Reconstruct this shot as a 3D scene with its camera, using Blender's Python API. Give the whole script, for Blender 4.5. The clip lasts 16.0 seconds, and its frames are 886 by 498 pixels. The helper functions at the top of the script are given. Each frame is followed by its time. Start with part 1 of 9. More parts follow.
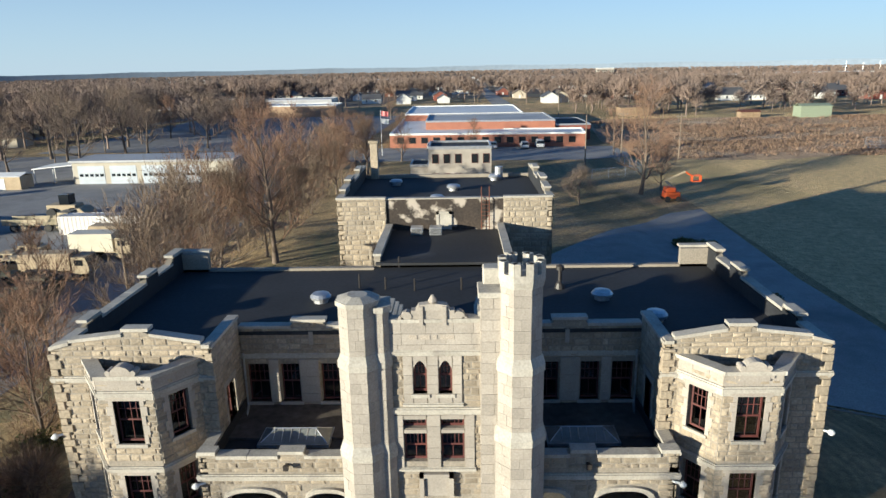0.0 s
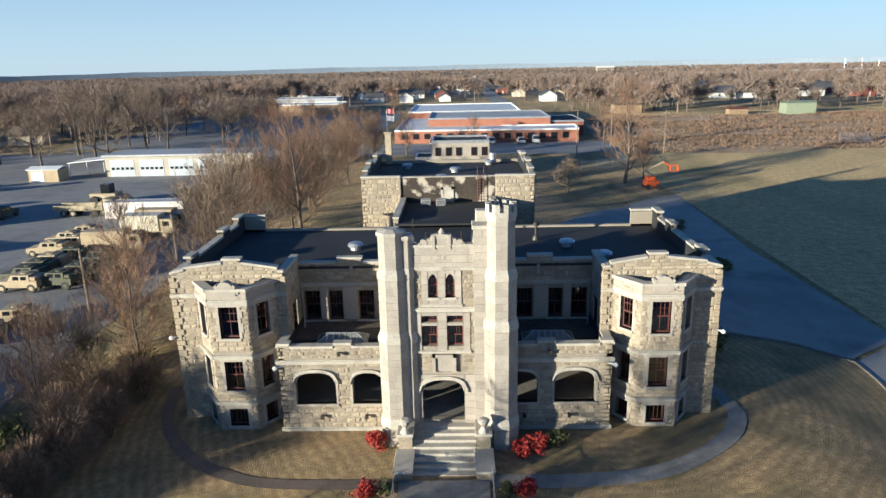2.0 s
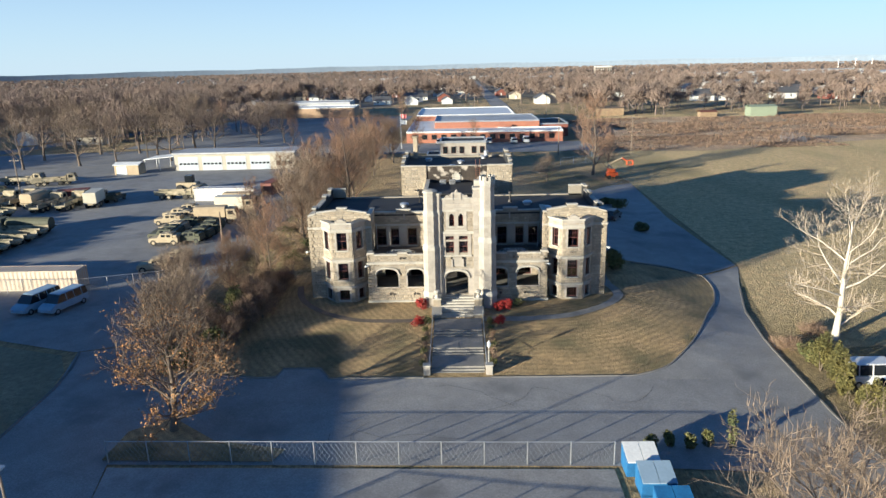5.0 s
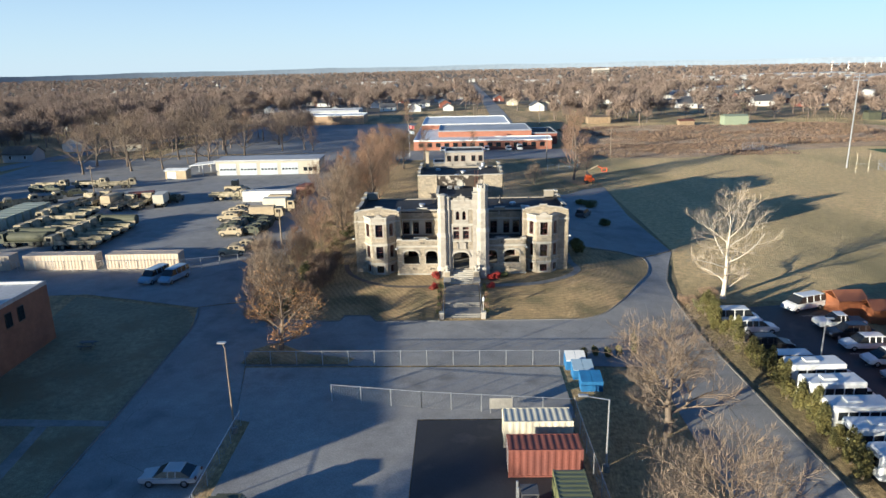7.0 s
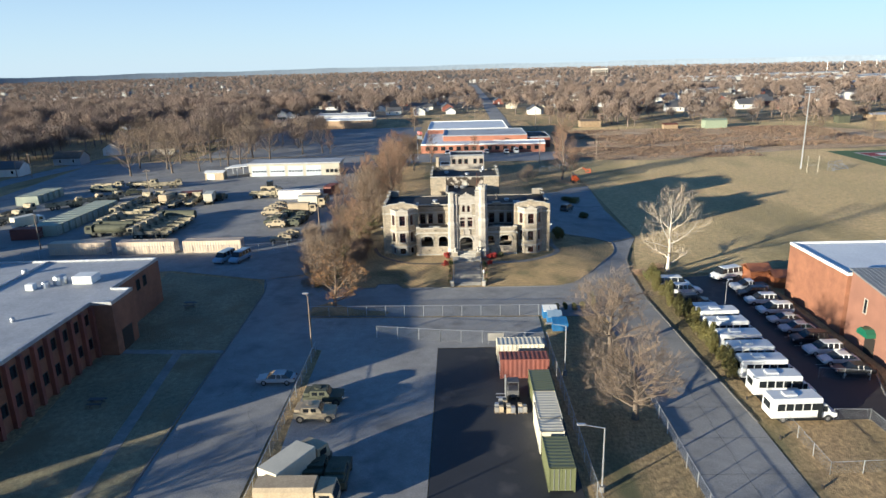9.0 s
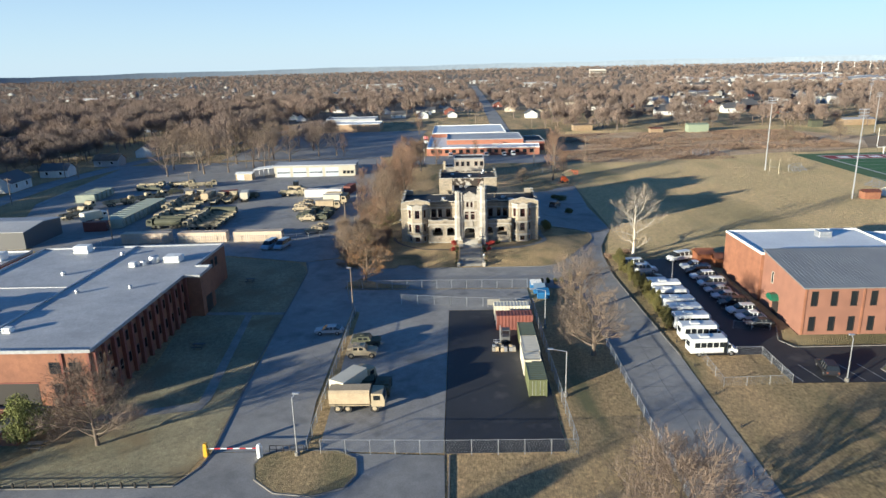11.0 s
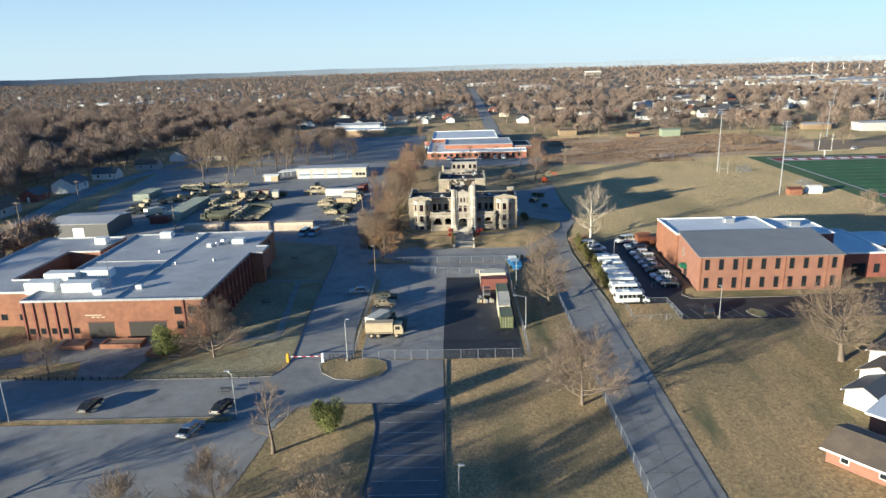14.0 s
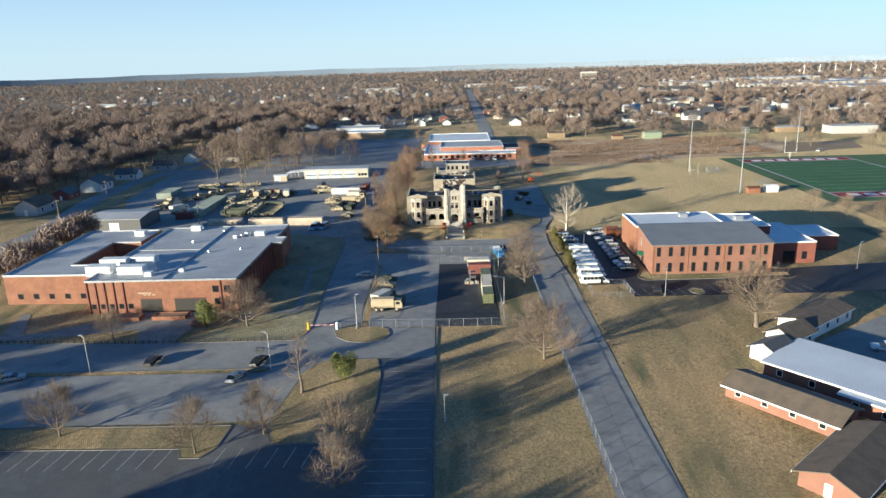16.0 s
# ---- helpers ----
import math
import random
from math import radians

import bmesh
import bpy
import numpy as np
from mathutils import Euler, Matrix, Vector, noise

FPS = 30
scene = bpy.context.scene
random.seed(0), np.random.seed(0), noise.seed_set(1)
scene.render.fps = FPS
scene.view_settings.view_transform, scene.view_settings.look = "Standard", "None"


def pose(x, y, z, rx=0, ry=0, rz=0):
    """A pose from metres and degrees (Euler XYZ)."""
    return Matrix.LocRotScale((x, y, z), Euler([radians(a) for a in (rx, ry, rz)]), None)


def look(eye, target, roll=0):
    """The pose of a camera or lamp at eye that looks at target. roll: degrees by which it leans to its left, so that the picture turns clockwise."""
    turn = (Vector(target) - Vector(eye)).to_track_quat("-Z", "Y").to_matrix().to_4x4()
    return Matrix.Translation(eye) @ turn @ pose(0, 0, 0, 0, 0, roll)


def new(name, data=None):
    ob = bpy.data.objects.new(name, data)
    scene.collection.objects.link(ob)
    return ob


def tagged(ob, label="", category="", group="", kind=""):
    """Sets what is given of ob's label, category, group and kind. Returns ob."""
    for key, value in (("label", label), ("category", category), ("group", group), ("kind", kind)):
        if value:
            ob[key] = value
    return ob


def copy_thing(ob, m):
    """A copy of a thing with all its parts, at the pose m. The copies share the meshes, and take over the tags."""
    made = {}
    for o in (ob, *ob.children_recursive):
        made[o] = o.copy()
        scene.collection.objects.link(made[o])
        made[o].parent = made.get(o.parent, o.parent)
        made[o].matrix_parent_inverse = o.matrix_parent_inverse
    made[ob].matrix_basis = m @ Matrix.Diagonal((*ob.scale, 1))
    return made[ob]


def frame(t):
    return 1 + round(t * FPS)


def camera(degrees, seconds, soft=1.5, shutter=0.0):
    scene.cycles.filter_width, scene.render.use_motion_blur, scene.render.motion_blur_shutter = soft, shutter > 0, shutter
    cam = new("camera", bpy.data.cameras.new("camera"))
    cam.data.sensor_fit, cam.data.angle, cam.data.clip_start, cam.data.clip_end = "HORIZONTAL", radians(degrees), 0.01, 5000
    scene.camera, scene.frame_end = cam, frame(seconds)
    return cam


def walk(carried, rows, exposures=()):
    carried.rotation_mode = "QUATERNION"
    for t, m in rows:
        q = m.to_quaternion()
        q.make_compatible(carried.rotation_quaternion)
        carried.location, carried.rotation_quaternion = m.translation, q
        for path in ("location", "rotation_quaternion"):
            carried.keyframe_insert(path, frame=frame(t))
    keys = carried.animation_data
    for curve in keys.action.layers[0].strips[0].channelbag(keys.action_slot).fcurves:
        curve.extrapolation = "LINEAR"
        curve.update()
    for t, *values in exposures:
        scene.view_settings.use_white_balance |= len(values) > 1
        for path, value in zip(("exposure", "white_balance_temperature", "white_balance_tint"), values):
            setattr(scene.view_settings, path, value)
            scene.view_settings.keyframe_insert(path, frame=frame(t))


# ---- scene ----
cam = camera(66.9, 16.0)
PATH = [
    (0, (1.015, -25.283, 20.502), (0.966, -23.357, 19.964), -1.1),
    (0.5, (1.043, -27.648, 20.627), (0.992, -25.723, 20.086), -1.2),
    (1, (1.025, -30.463, 20.729), (0.974, -28.539, 20.187), -1.3),
    (1.5, (1.041, -33.669, 20.83), (0.989, -31.744, 20.29), -1.3),
    (2, (1.047, -37.059, 21.017), (0.994, -35.134, 20.476), -1.3),
    (2.5, (1.042, -40.691, 21.221), (0.989, -38.767, 20.68), -1.3),
    (3, (1.057, -44.786, 21.439), (1.003, -42.862, 20.896), -1.4),
    (3.5, (1.008, -50.234, 21.73), (0.954, -48.31, 21.186), -1.4),
    (4, (0.903, -56.543, 22.576), (0.848, -54.62, 22.03), -1.4),
    (6.5, (-0.149, -91.237, 29.973), (-0.201, -89.312, 29.43), -1.3),
    (7, (-0.155, -98.169, 31.272), (-0.207, -96.245, 30.728), -1.3),
    (7.5, (-0.244, -105.158, 32.499), (-0.297, -103.234, 31.957), -1.3),
    (8, (-0.434, -112.069, 33.794), (-0.488, -110.144, 33.251), -1.4),
    (8.5, (-0.79, -119.068, 35.291), (-0.843, -117.145, 34.743), -1.4),
    (9, (-1.018, -126.047, 36.593), (-1.073, -124.124, 36.046), -1.5),
    (11.5, (-2.206, -160.774, 43.114), (-2.26, -158.852, 42.564), -1.5),
    (12, (-2.092, -167.757, 44.165), (-2.146, -165.834, 43.621), -1.6),
    (12.5, (-2.13, -174.535, 45.713), (-2.181, -172.613, 45.162), -1.6),
    (13, (-1.701, -181.349, 47.177), (-1.754, -179.428, 46.624), -1.6),
    (13.5, (-1.507, -188.288, 48.319), (-1.557, -186.366, 47.768), -1.7),
    (14, (-1.001, -195.235, 49.6), (-1.053, -193.312, 49.05), -1.7),
    (14.5, (-0.661, -202.088, 51.095), (-0.71, -200.167, 50.541), -1.7),
    (15, (-0.052, -209.28, 52.424), (-0.101, -207.358, 51.87), -1.7),
    (15.5, (0.755, -216.017, 53.749), (0.704, -214.096, 53.194), -1.7),
    (16, (1.056, -221.878, 54.634), (1.009, -219.956, 54.082), -1.7),
]
walk(cam, [(t, look(eye, target, roll)) for t, eye, target, roll in PATH],
     [(0, 1.17, 5240, 1.5), (3.5, 1.36, 5260, 2), (8, 1.45, 5350, 2.5), (16, 1.45, 5310, -0.5)])

# ---- sky and sun ----
SUN_EL, SUN_TO = radians(8.1), radians(36.0)   # height of the sun, heading of the shadows from +x
world = bpy.data.worlds.new("sky")
scene.world = world
world.use_nodes = True
sky = world.node_tree.nodes.new("ShaderNodeTexSky")
sky.sky_type, sky.sun_disc = "NISHITA", False
sky.sun_elevation, sky.sun_rotation = SUN_EL, radians(234.0)
sky.air_density, sky.dust_density, sky.ozone_density = 0.78, 0.1, 3.8
N_, L_ = world.node_tree.nodes.new, world.node_tree.links.new
# pale haze that thickens towards the horizon
tc_, sep_, low_, haze_ = N_("ShaderNodeTexCoord"), N_("ShaderNodeSeparateXYZ"), N_("ShaderNodeMapRange"), N_("ShaderNodeMix")
low_.interpolation_type = "SMOOTHERSTEP"
for i_, v_ in ((1, -0.15), (2, 0.42), (3, 0.88), (4, 0.0)):
    low_.inputs[i_].default_value = v_
haze_.data_type = "RGBA"
haze_.inputs[7].default_value = (4.75, 4.95, 4.95, 1)
L_(tc_.outputs["Generated"], sep_.inputs[0]), L_(sep_.outputs[2], low_.inputs[0]), L_(low_.outputs[0], haze_.inputs[0])
L_(sky.outputs[0], haze_.inputs[6]), L_(haze_.outputs[2], world.node_tree.nodes["Background"].inputs[0])
world.node_tree.nodes["Background"].inputs[1].default_value = 0.066
sun = new("sun", bpy.data.lights.new("sun", "SUN"))
sun.data.energy, sun.data.angle, sun.data.color = 5.0, radians(0.6), (1.0, 0.79, 0.53)
sun.matrix_world = look((0, 0, 100), (math.cos(SUN_TO), math.sin(SUN_TO), 100 - math.tan(SUN_EL)))

# ---- materials ----
def mat(name, a, b=None, rough=0.85, big=0.35, fine=7.0, amt=0.35, bump=0.15, metal=0.0, rnd="", rnd_amt=0.3, stretch=(1, 1, 1), spots=None, relief=0.05, mid=None, grain=None, sheen=None):
    m = bpy.data.materials.new(name)
    m.use_nodes = True
    nt = m.node_tree
    N, link = nt.nodes.new, nt.links.new
    bsdf = nt.nodes["Principled BSDF"]
    bsdf.inputs["Roughness"].default_value, bsdf.inputs["Metallic"].default_value = rough, metal
    tc, mp = N("ShaderNodeTexCoord"), N("ShaderNodeMapping")
    mp.inputs["Scale"].default_value = stretch
    link(tc.outputs["Object"], mp.inputs[0])
    n1, n2 = N("ShaderNodeTexNoise"), N("ShaderNodeTexNoise")
    for n, s, d in ((n1, big, 5.0), (n2, fine, 6.0)):
        n.inputs["Scale"].default_value, n.inputs["Detail"].default_value = s, d
        link(mp.outputs[0], n.inputs["Vector"])
    r1 = N("ShaderNodeMapRange")
    r1.inputs[1].default_value, r1.inputs[2].default_value = 0.36, 0.64
    link(n1.outputs[0], r1.inputs[0])
    mix = N("ShaderNodeMix")
    mix.data_type = "RGBA"
    mix.inputs[6].default_value, mix.inputs[7].default_value = (*a, 1), (*(b or a), 1)
    link(r1.outputs[0], mix.inputs[0])
    val = N("ShaderNodeMapRange")
    val.inputs[1].default_value, val.inputs[2].default_value = 0.25, 0.75
    val.inputs[3].default_value, val.inputs[4].default_value = 1 - amt, 1 + amt
    link(n2.outputs[0], val.inputs[0])
    hsv = N("ShaderNodeHueSaturation")
    link(mix.outputs[2], hsv.inputs["Color"])
    last = val.outputs[0]
    if mid:
        n4, r4, m4 = N("ShaderNodeTexNoise"), N("ShaderNodeMapRange"), N("ShaderNodeMath")
        n4.inputs["Scale"].default_value, n4.inputs["Detail"].default_value, n4.inputs["Roughness"].default_value = mid[0], 7.0, 0.65
        link(tc.outputs["Object"], n4.inputs["Vector"])
        r4.inputs[1].default_value, r4.inputs[2].default_value = 0.3, 0.7
        r4.inputs[3].default_value, r4.inputs[4].default_value = 1 - mid[1], 1 + mid[1]
        m4.operation = "MULTIPLY"
        link(n4.outputs[0], r4.inputs[0]), link(r4.outputs[0], m4.inputs[0]), link(last, m4.inputs[1])
        last = m4.outputs[0]
    if rnd:
        src = N("ShaderNodeNewGeometry").outputs["Random Per Island"] if rnd == "island" else N("ShaderNodeObjectInfo").outputs["Random"]
        rr = N("ShaderNodeMapRange")
        rr.inputs[3].default_value, rr.inputs[4].default_value = 1 - rnd_amt, 1 + rnd_amt
        link(src, rr.inputs[0])
        mul = N("ShaderNodeMath")
        mul.operation = "MULTIPLY"
        link(last, mul.inputs[0]), link(rr.outputs[0], mul.inputs[1])
        last = mul.outputs[0]
    link(last, hsv.inputs["Value"])
    out = hsv.outputs[0]
    if spots:
        colour, sc, lo, hi = spots
        n3, r3, m3 = N("ShaderNodeTexNoise"), N("ShaderNodeMapRange"), N("ShaderNodeMix")
        n3.inputs["Scale"].default_value, n3.inputs["Detail"].default_value = sc, 8.0
        link(mp.outputs[0], n3.inputs["Vector"])
        r3.inputs[1].default_value, r3.inputs[2].default_value = lo, hi
        link(n3.outputs[0], r3.inputs[0])
        m3.data_type = "RGBA"
        m3.inputs[7].default_value = (*colour, 1)
        link(out, m3.inputs[6]), link(r3.outputs[0], m3.inputs[0])
        out = m3.outputs[2]
    link(out, bsdf.inputs["Base Color"])
    if sheen:   # dry blade tips that glow in a grazing sun
        bsdf.inputs["Sheen Weight"].default_value, bsdf.inputs["Sheen Roughness"].default_value = 0.3, 0.5
        bsdf.inputs["Sheen Tint"].default_value = (*sheen, 1)
    if grain:   # upright blades: fine steep relief that catches a low sun
        n5, bp = N("ShaderNodeTexNoise"), N("ShaderNodeBump")
        n5.inputs["Scale"].default_value, n5.inputs["Detail"].default_value = grain[0], 2.0
        link(tc.outputs["Object"], n5.inputs["Vector"])
        bp.inputs["Strength"].default_value, bp.inputs["Distance"].default_value = 1.0, grain[1]
        link(n5.outputs[0], bp.inputs["Height"]), link(bp.outputs[0], bsdf.inputs["Normal"])
    elif bump:
        bp = N("ShaderNodeBump")
        bp.inputs["Strength"].default_value, bp.inputs["Distance"].default_value = bump, relief
        link(n2.outputs[0], bp.inputs["Height"]), link(bp.outputs[0], bsdf.inputs["Normal"])
    return m


def glass(name, tint=(0.42, 0.46, 0.48)):
    m = bpy.data.materials.new(name)
    m.use_nodes = True
    nt = m.node_tree
    N, link = nt.nodes.new, nt.links.new
    nt.nodes.remove(nt.nodes["Principled BSDF"])
    fr, tr, gl, mx = N("ShaderNodeFresnel"), N("ShaderNodeBsdfTransparent"), N("ShaderNodeBsdfGlossy"), N("ShaderNodeMixShader")
    fr.inputs[0].default_value = 2.1
    tr.inputs[0].default_value, gl.inputs["Roughness"].default_value = (*tint, 1), 0.02
    link(fr.outputs[0], mx.inputs[0]), link(tr.outputs[0], mx.inputs[1]), link(gl.outputs[0], mx.inputs[2])
    link(mx.outputs[0], nt.nodes["Material Output"].inputs[0])
    return m


STONE = mat("rock_faced_limestone", (0.375, 0.31, 0.225), (0.285, 0.242, 0.182), 0.9, 0.6, 9.0, 0.3, 0.5, rnd="island", rnd_amt=0.22, spots=((0.22, 0.19, 0.15), 0.9, 0.62, 0.8))
STONE_ONE = mat("limestone_block", (0.375, 0.31, 0.225), (0.285, 0.242, 0.182), 0.9, 0.6, 9.0, 0.3, 0.5, rnd="object", rnd_amt=0.22)
MORTAR = mat("mortar_bed", (0.30, 0.265, 0.215), (0.25, 0.22, 0.18), 0.95, 0.5, 12.0, 0.25, 0.3)
ASHLAR = mat("smooth_limestone", (0.38, 0.342, 0.295), (0.322, 0.29, 0.25), 0.85, 0.8, 14.0, 0.15, 0.15, rnd="island", rnd_amt=0.10, spots=((0.30, 0.26, 0.21), 0.7, 0.63, 0.85))
COPING = mat("coping_limestone", (0.45, 0.42, 0.365), (0.355, 0.33, 0.285), 0.85, 1.0, 12.0, 0.2, 0.15, spots=((0.22, 0.20, 0.18), 1.4, 0.6, 0.8))
ROOFING = mat("black_membrane", (0.017, 0.018, 0.021), (0.026, 0.027, 0.031), 0.8, 0.3, 5.0, 0.3, 0.1, spots=((0.10, 0.10, 0.10), 0.16, 0.62, 0.82))
STAIN = mat("stained_plaster", (0.055, 0.042, 0.033), (0.035, 0.028, 0.024), 0.9, 0.8, 6.0, 0.4, 0.3, spots=((0.42, 0.37, 0.31), 0.75, 0.53, 0.60))
FRAME_RED = mat("oxblood_paint", (0.115, 0.036, 0.030), (0.085, 0.03, 0.028), 0.6, 1.5, 20, 0.2, 0.05)
FRAME_DARK = mat("dark_bronze", (0.03, 0.026, 0.024), None, 0.5, 1.5, 20, 0.2, 0.05)
GLASS = glass("window_glass", (0.20, 0.22, 0.23))
DARK_IN = mat("dim_interior", (0.10, 0.085, 0.07), (0.06, 0.05, 0.045), 0.9, 0.6, 3.0, 0.4, 0)
METAL = mat("galvanised_steel", (0.55, 0.56, 0.58), (0.42, 0.43, 0.45), 0.42, 2.0, 18, 0.2, 0.05, metal=0.7)
WHITE = mat("white_paint", (0.78, 0.78, 0.76), (0.68, 0.68, 0.66), 0.45, 0.5, 6, 0.10, 0.03)
RUST = mat("rusty_steel", (0.16, 0.055, 0.03), (0.10, 0.04, 0.03), 0.8, 2.0, 12, 0.3, 0.2)
GRASS = mat("dormant_grass", (0.48, 0.335, 0.17), (0.29, 0.225, 0.11), 0.95, 0.09, 7.0, 0.4, 0.6, spots=((0.145, 0.14, 0.066), 0.16, 0.54, 0.70), relief=0.05, stretch=(1, 0.22, 1), mid=(2.0, 0.45), grain=(11, 0.3))
LAWN = mat("castle_lawn", (0.42, 0.285, 0.142), (0.28, 0.205, 0.10), 0.95, 0.2, 14.0, 0.45, 0.45, spots=((0.12, 0.102, 0.048), 0.22, 0.50, 0.66), relief=0.03, mid=(2.4, 0.42), grain=(16, 0.21), sheen=(0.75, 0.6, 0.34))
# curved mowing rows on the bank
nt_ = LAWN.node_tree
N_, L_ = nt_.nodes.new, nt_.links.new
tc_, mp_, wv_, mr_, hs_ = N_("ShaderNodeTexCoord"), N_("ShaderNodeMapping"), N_("ShaderNodeTexWave"), N_("ShaderNodeMapRange"), N_("ShaderNodeHueSaturation")
mp_.inputs["Location"].default_value = (-9, -5, 0)
wv_.wave_type, wv_.rings_direction = "RINGS", "Z"
for k_, v_ in (("Scale", 0.46), ("Distortion", 6.0), ("Detail", 3.0), ("Detail Scale", 0.6)):
    wv_.inputs[k_].default_value = v_
mr_.inputs[3].default_value, mr_.inputs[4].default_value = 0.82, 1.12
old_ = nt_.nodes["Principled BSDF"].inputs["Base Color"].links[0].from_socket
L_(tc_.outputs["Object"], mp_.inputs[0]), L_(mp_.outputs[0], wv_.inputs["Vector"]), L_(wv_.outputs["Fac"], mr_.inputs[0])
L_(mr_.outputs[0], hs_.inputs["Value"]), L_(old_, hs_.inputs["Color"]), L_(hs_.outputs[0], nt_.nodes["Principled BSDF"].inputs["Base Color"])
FIELD = mat("dry_field_grass", (0.61, 0.44, 0.22), (0.47, 0.36, 0.18), 0.95, 0.03, 4.0, 0.30, 0.6, spots=((0.12, 0.118, 0.05), 0.022, 0.5, 0.66), relief=0.06, stretch=(1, 0.35, 1), mid=(0.9, 0.36), grain=(5, 0.6), sheen=(0.9, 0.72, 0.40))
ASPHALT = mat("weathered_asphalt", (0.285, 0.278, 0.268), (0.228, 0.223, 0.217), 0.9, 0.07, 9.0, 0.25, 0.3, spots=((0.15, 0.148, 0.15), 0.22, 0.56, 0.78), mid=(0.5, 0.14))
CONCRETE = mat("old_concrete_paving", (0.31, 0.30, 0.285), (0.25, 0.24, 0.23), 0.9, 0.09, 7.0, 0.2, 0.25, spots=((0.15, 0.145, 0.14), 0.25, 0.58, 0.78), mid=(0.6, 0.15))
FRESH = mat("sealed_asphalt", (0.036, 0.037, 0.043), (0.026, 0.027, 0.031), 0.7, 0.15, 10.0, 0.3, 0.25, spots=((0.075, 0.07, 0.07), 0.3, 0.6, 0.75))
PATHC = mat("concrete_walk", (0.27, 0.255, 0.23), (0.20, 0.19, 0.175), 0.9, 0.4, 8.0, 0.2, 0.25, mid=(1.2, 0.18))
BROWNWALK = mat("stained_brown_walk", (0.15, 0.115, 0.09), (0.11, 0.09, 0.072), 0.9, 0.5, 8.0, 0.25, 0.25)
LOT = mat("worn_dark_asphalt", (0.135, 0.135, 0.141), (0.088, 0.089, 0.094), 0.8, 0.12, 10.0, 0.3, 0.25, spots=((0.13, 0.125, 0.12), 0.12, 0.52, 0.75), stretch=(1, 0.3, 1), mid=(0.5, 0.2))
KERB = mat("kerb_concrete", (0.215, 0.20, 0.18), (0.165, 0.155, 0.145), 0.9, 0.5, 8.0, 0.25, 0.2)
DIRT = mat("bare_dirt", (0.30, 0.225, 0.15), (0.24, 0.17, 0.10), 0.95, 0.05, 1.5, 0.3, 0.5)
BRICK = mat("red_brick", (0.255, 0.114, 0.064), (0.205, 0.09, 0.053), 0.85, 0.4, 12.0, 0.18, 0.15, mid=(1.1, 0.14))
BRICK_SCHOOL = mat("orange_brick", (0.34, 0.145, 0.09), (0.28, 0.118, 0.078), 0.85, 0.4, 12.0, 0.18, 0.15)
BRICK_DARK = mat("brown_brick", (0.22, 0.075, 0.052), (0.17, 0.06, 0.045), 0.85, 0.4, 12.0, 0.2, 0.15)
BRICK_PINK = mat("salmon_brick", (0.245, 0.12, 0.082), (0.205, 0.10, 0.07), 0.85, 0.4, 14.0, 0.15, 0.15)
FLATROOF = mat("pale_roof_membrane", (0.44, 0.445, 0.455), (0.36, 0.365, 0.38), 0.6, 0.12, 3.0, 0.15, 0.08, spots=((0.30, 0.30, 0.31), 0.15, 0.58, 0.75), mid=(0.5, 0.12))
WHITEROOF = mat("white_roof_membrane", (0.70, 0.72, 0.74), (0.60, 0.62, 0.65), 0.55, 0.12, 3.0, 0.1, 0.05)
SEAMROOF = mat("standing_seam_metal", (0.25, 0.255, 0.26), (0.215, 0.22, 0.228), 0.5, 0.3, 5.0, 0.1, 0.03, metal=0.3)
SHINGLE = mat("asphalt_shingle", (0.15, 0.115, 0.085), (0.105, 0.085, 0.068), 0.95, 0.5, 9.0, 0.3, 0.4)
BARK = mat("grey_brown_bark", (0.17, 0.13, 0.10), (0.12, 0.095, 0.075), 0.95, 2.0, 14.0, 0.3, 0.5)
TWIG = mat("winter_twigs", (0.21, 0.155, 0.115), (0.16, 0.12, 0.092), 0.95, 0.3, 3.0, 0.3, 0, rnd="object", rnd_amt=0.25)
RUSTTWIG = mat("rusty_winter_twigs", (0.27, 0.165, 0.105), (0.20, 0.127, 0.085), 0.95, 0.3, 3.0, 0.3, 0, rnd="object", rnd_amt=0.25)
GREYTWIG = mat("grey_winter_twigs", (0.25, 0.185, 0.13), (0.185, 0.14, 0.10), 0.95, 0.3, 3.0, 0.3, 0, rnd="object", rnd_amt=0.25)
PALEBARK = mat("sycamore_bark", (0.66, 0.60, 0.50), (0.45, 0.39, 0.31), 0.85, 1.2, 8.0, 0.25, 0.3)
PALETWIG = mat("pale_twigs", (0.48, 0.39, 0.29), (0.36, 0.29, 0.21), 0.9, 0.5, 3.0, 0.3, 0)
WOODS = mat("bare_woods", (0.245, 0.18, 0.142), (0.18, 0.14, 0.118), 0.95, 0.012, 0.06, 0.25, 0, rnd="island", rnd_amt=0.25)
EVERGREEN = mat("evergreen_leaf", (0.085, 0.10, 0.033), (0.14, 0.12, 0.038), 0.85, 0.7, 5.0, 0.35, 0, rnd="island", rnd_amt=0.4)
HEDGELEAF = mat("bronze_arborvitae_leaf", (0.125, 0.108, 0.03), (0.08, 0.08, 0.025), 0.85, 0.7, 5.0, 0.35, 0, rnd="island", rnd_amt=0.4)
PINELEAF = mat("bright_cedar_leaf", (0.19, 0.20, 0.055), (0.14, 0.15, 0.042), 0.85, 0.7, 5.0, 0.35, 0, rnd="island", rnd_amt=0.4)
DRYLEAF = mat("dry_oak_leaf", (0.36, 0.19, 0.07), (0.26, 0.14, 0.06), 0.9, 0.7, 5.0, 0.35, 0, rnd="island", rnd_amt=0.4)
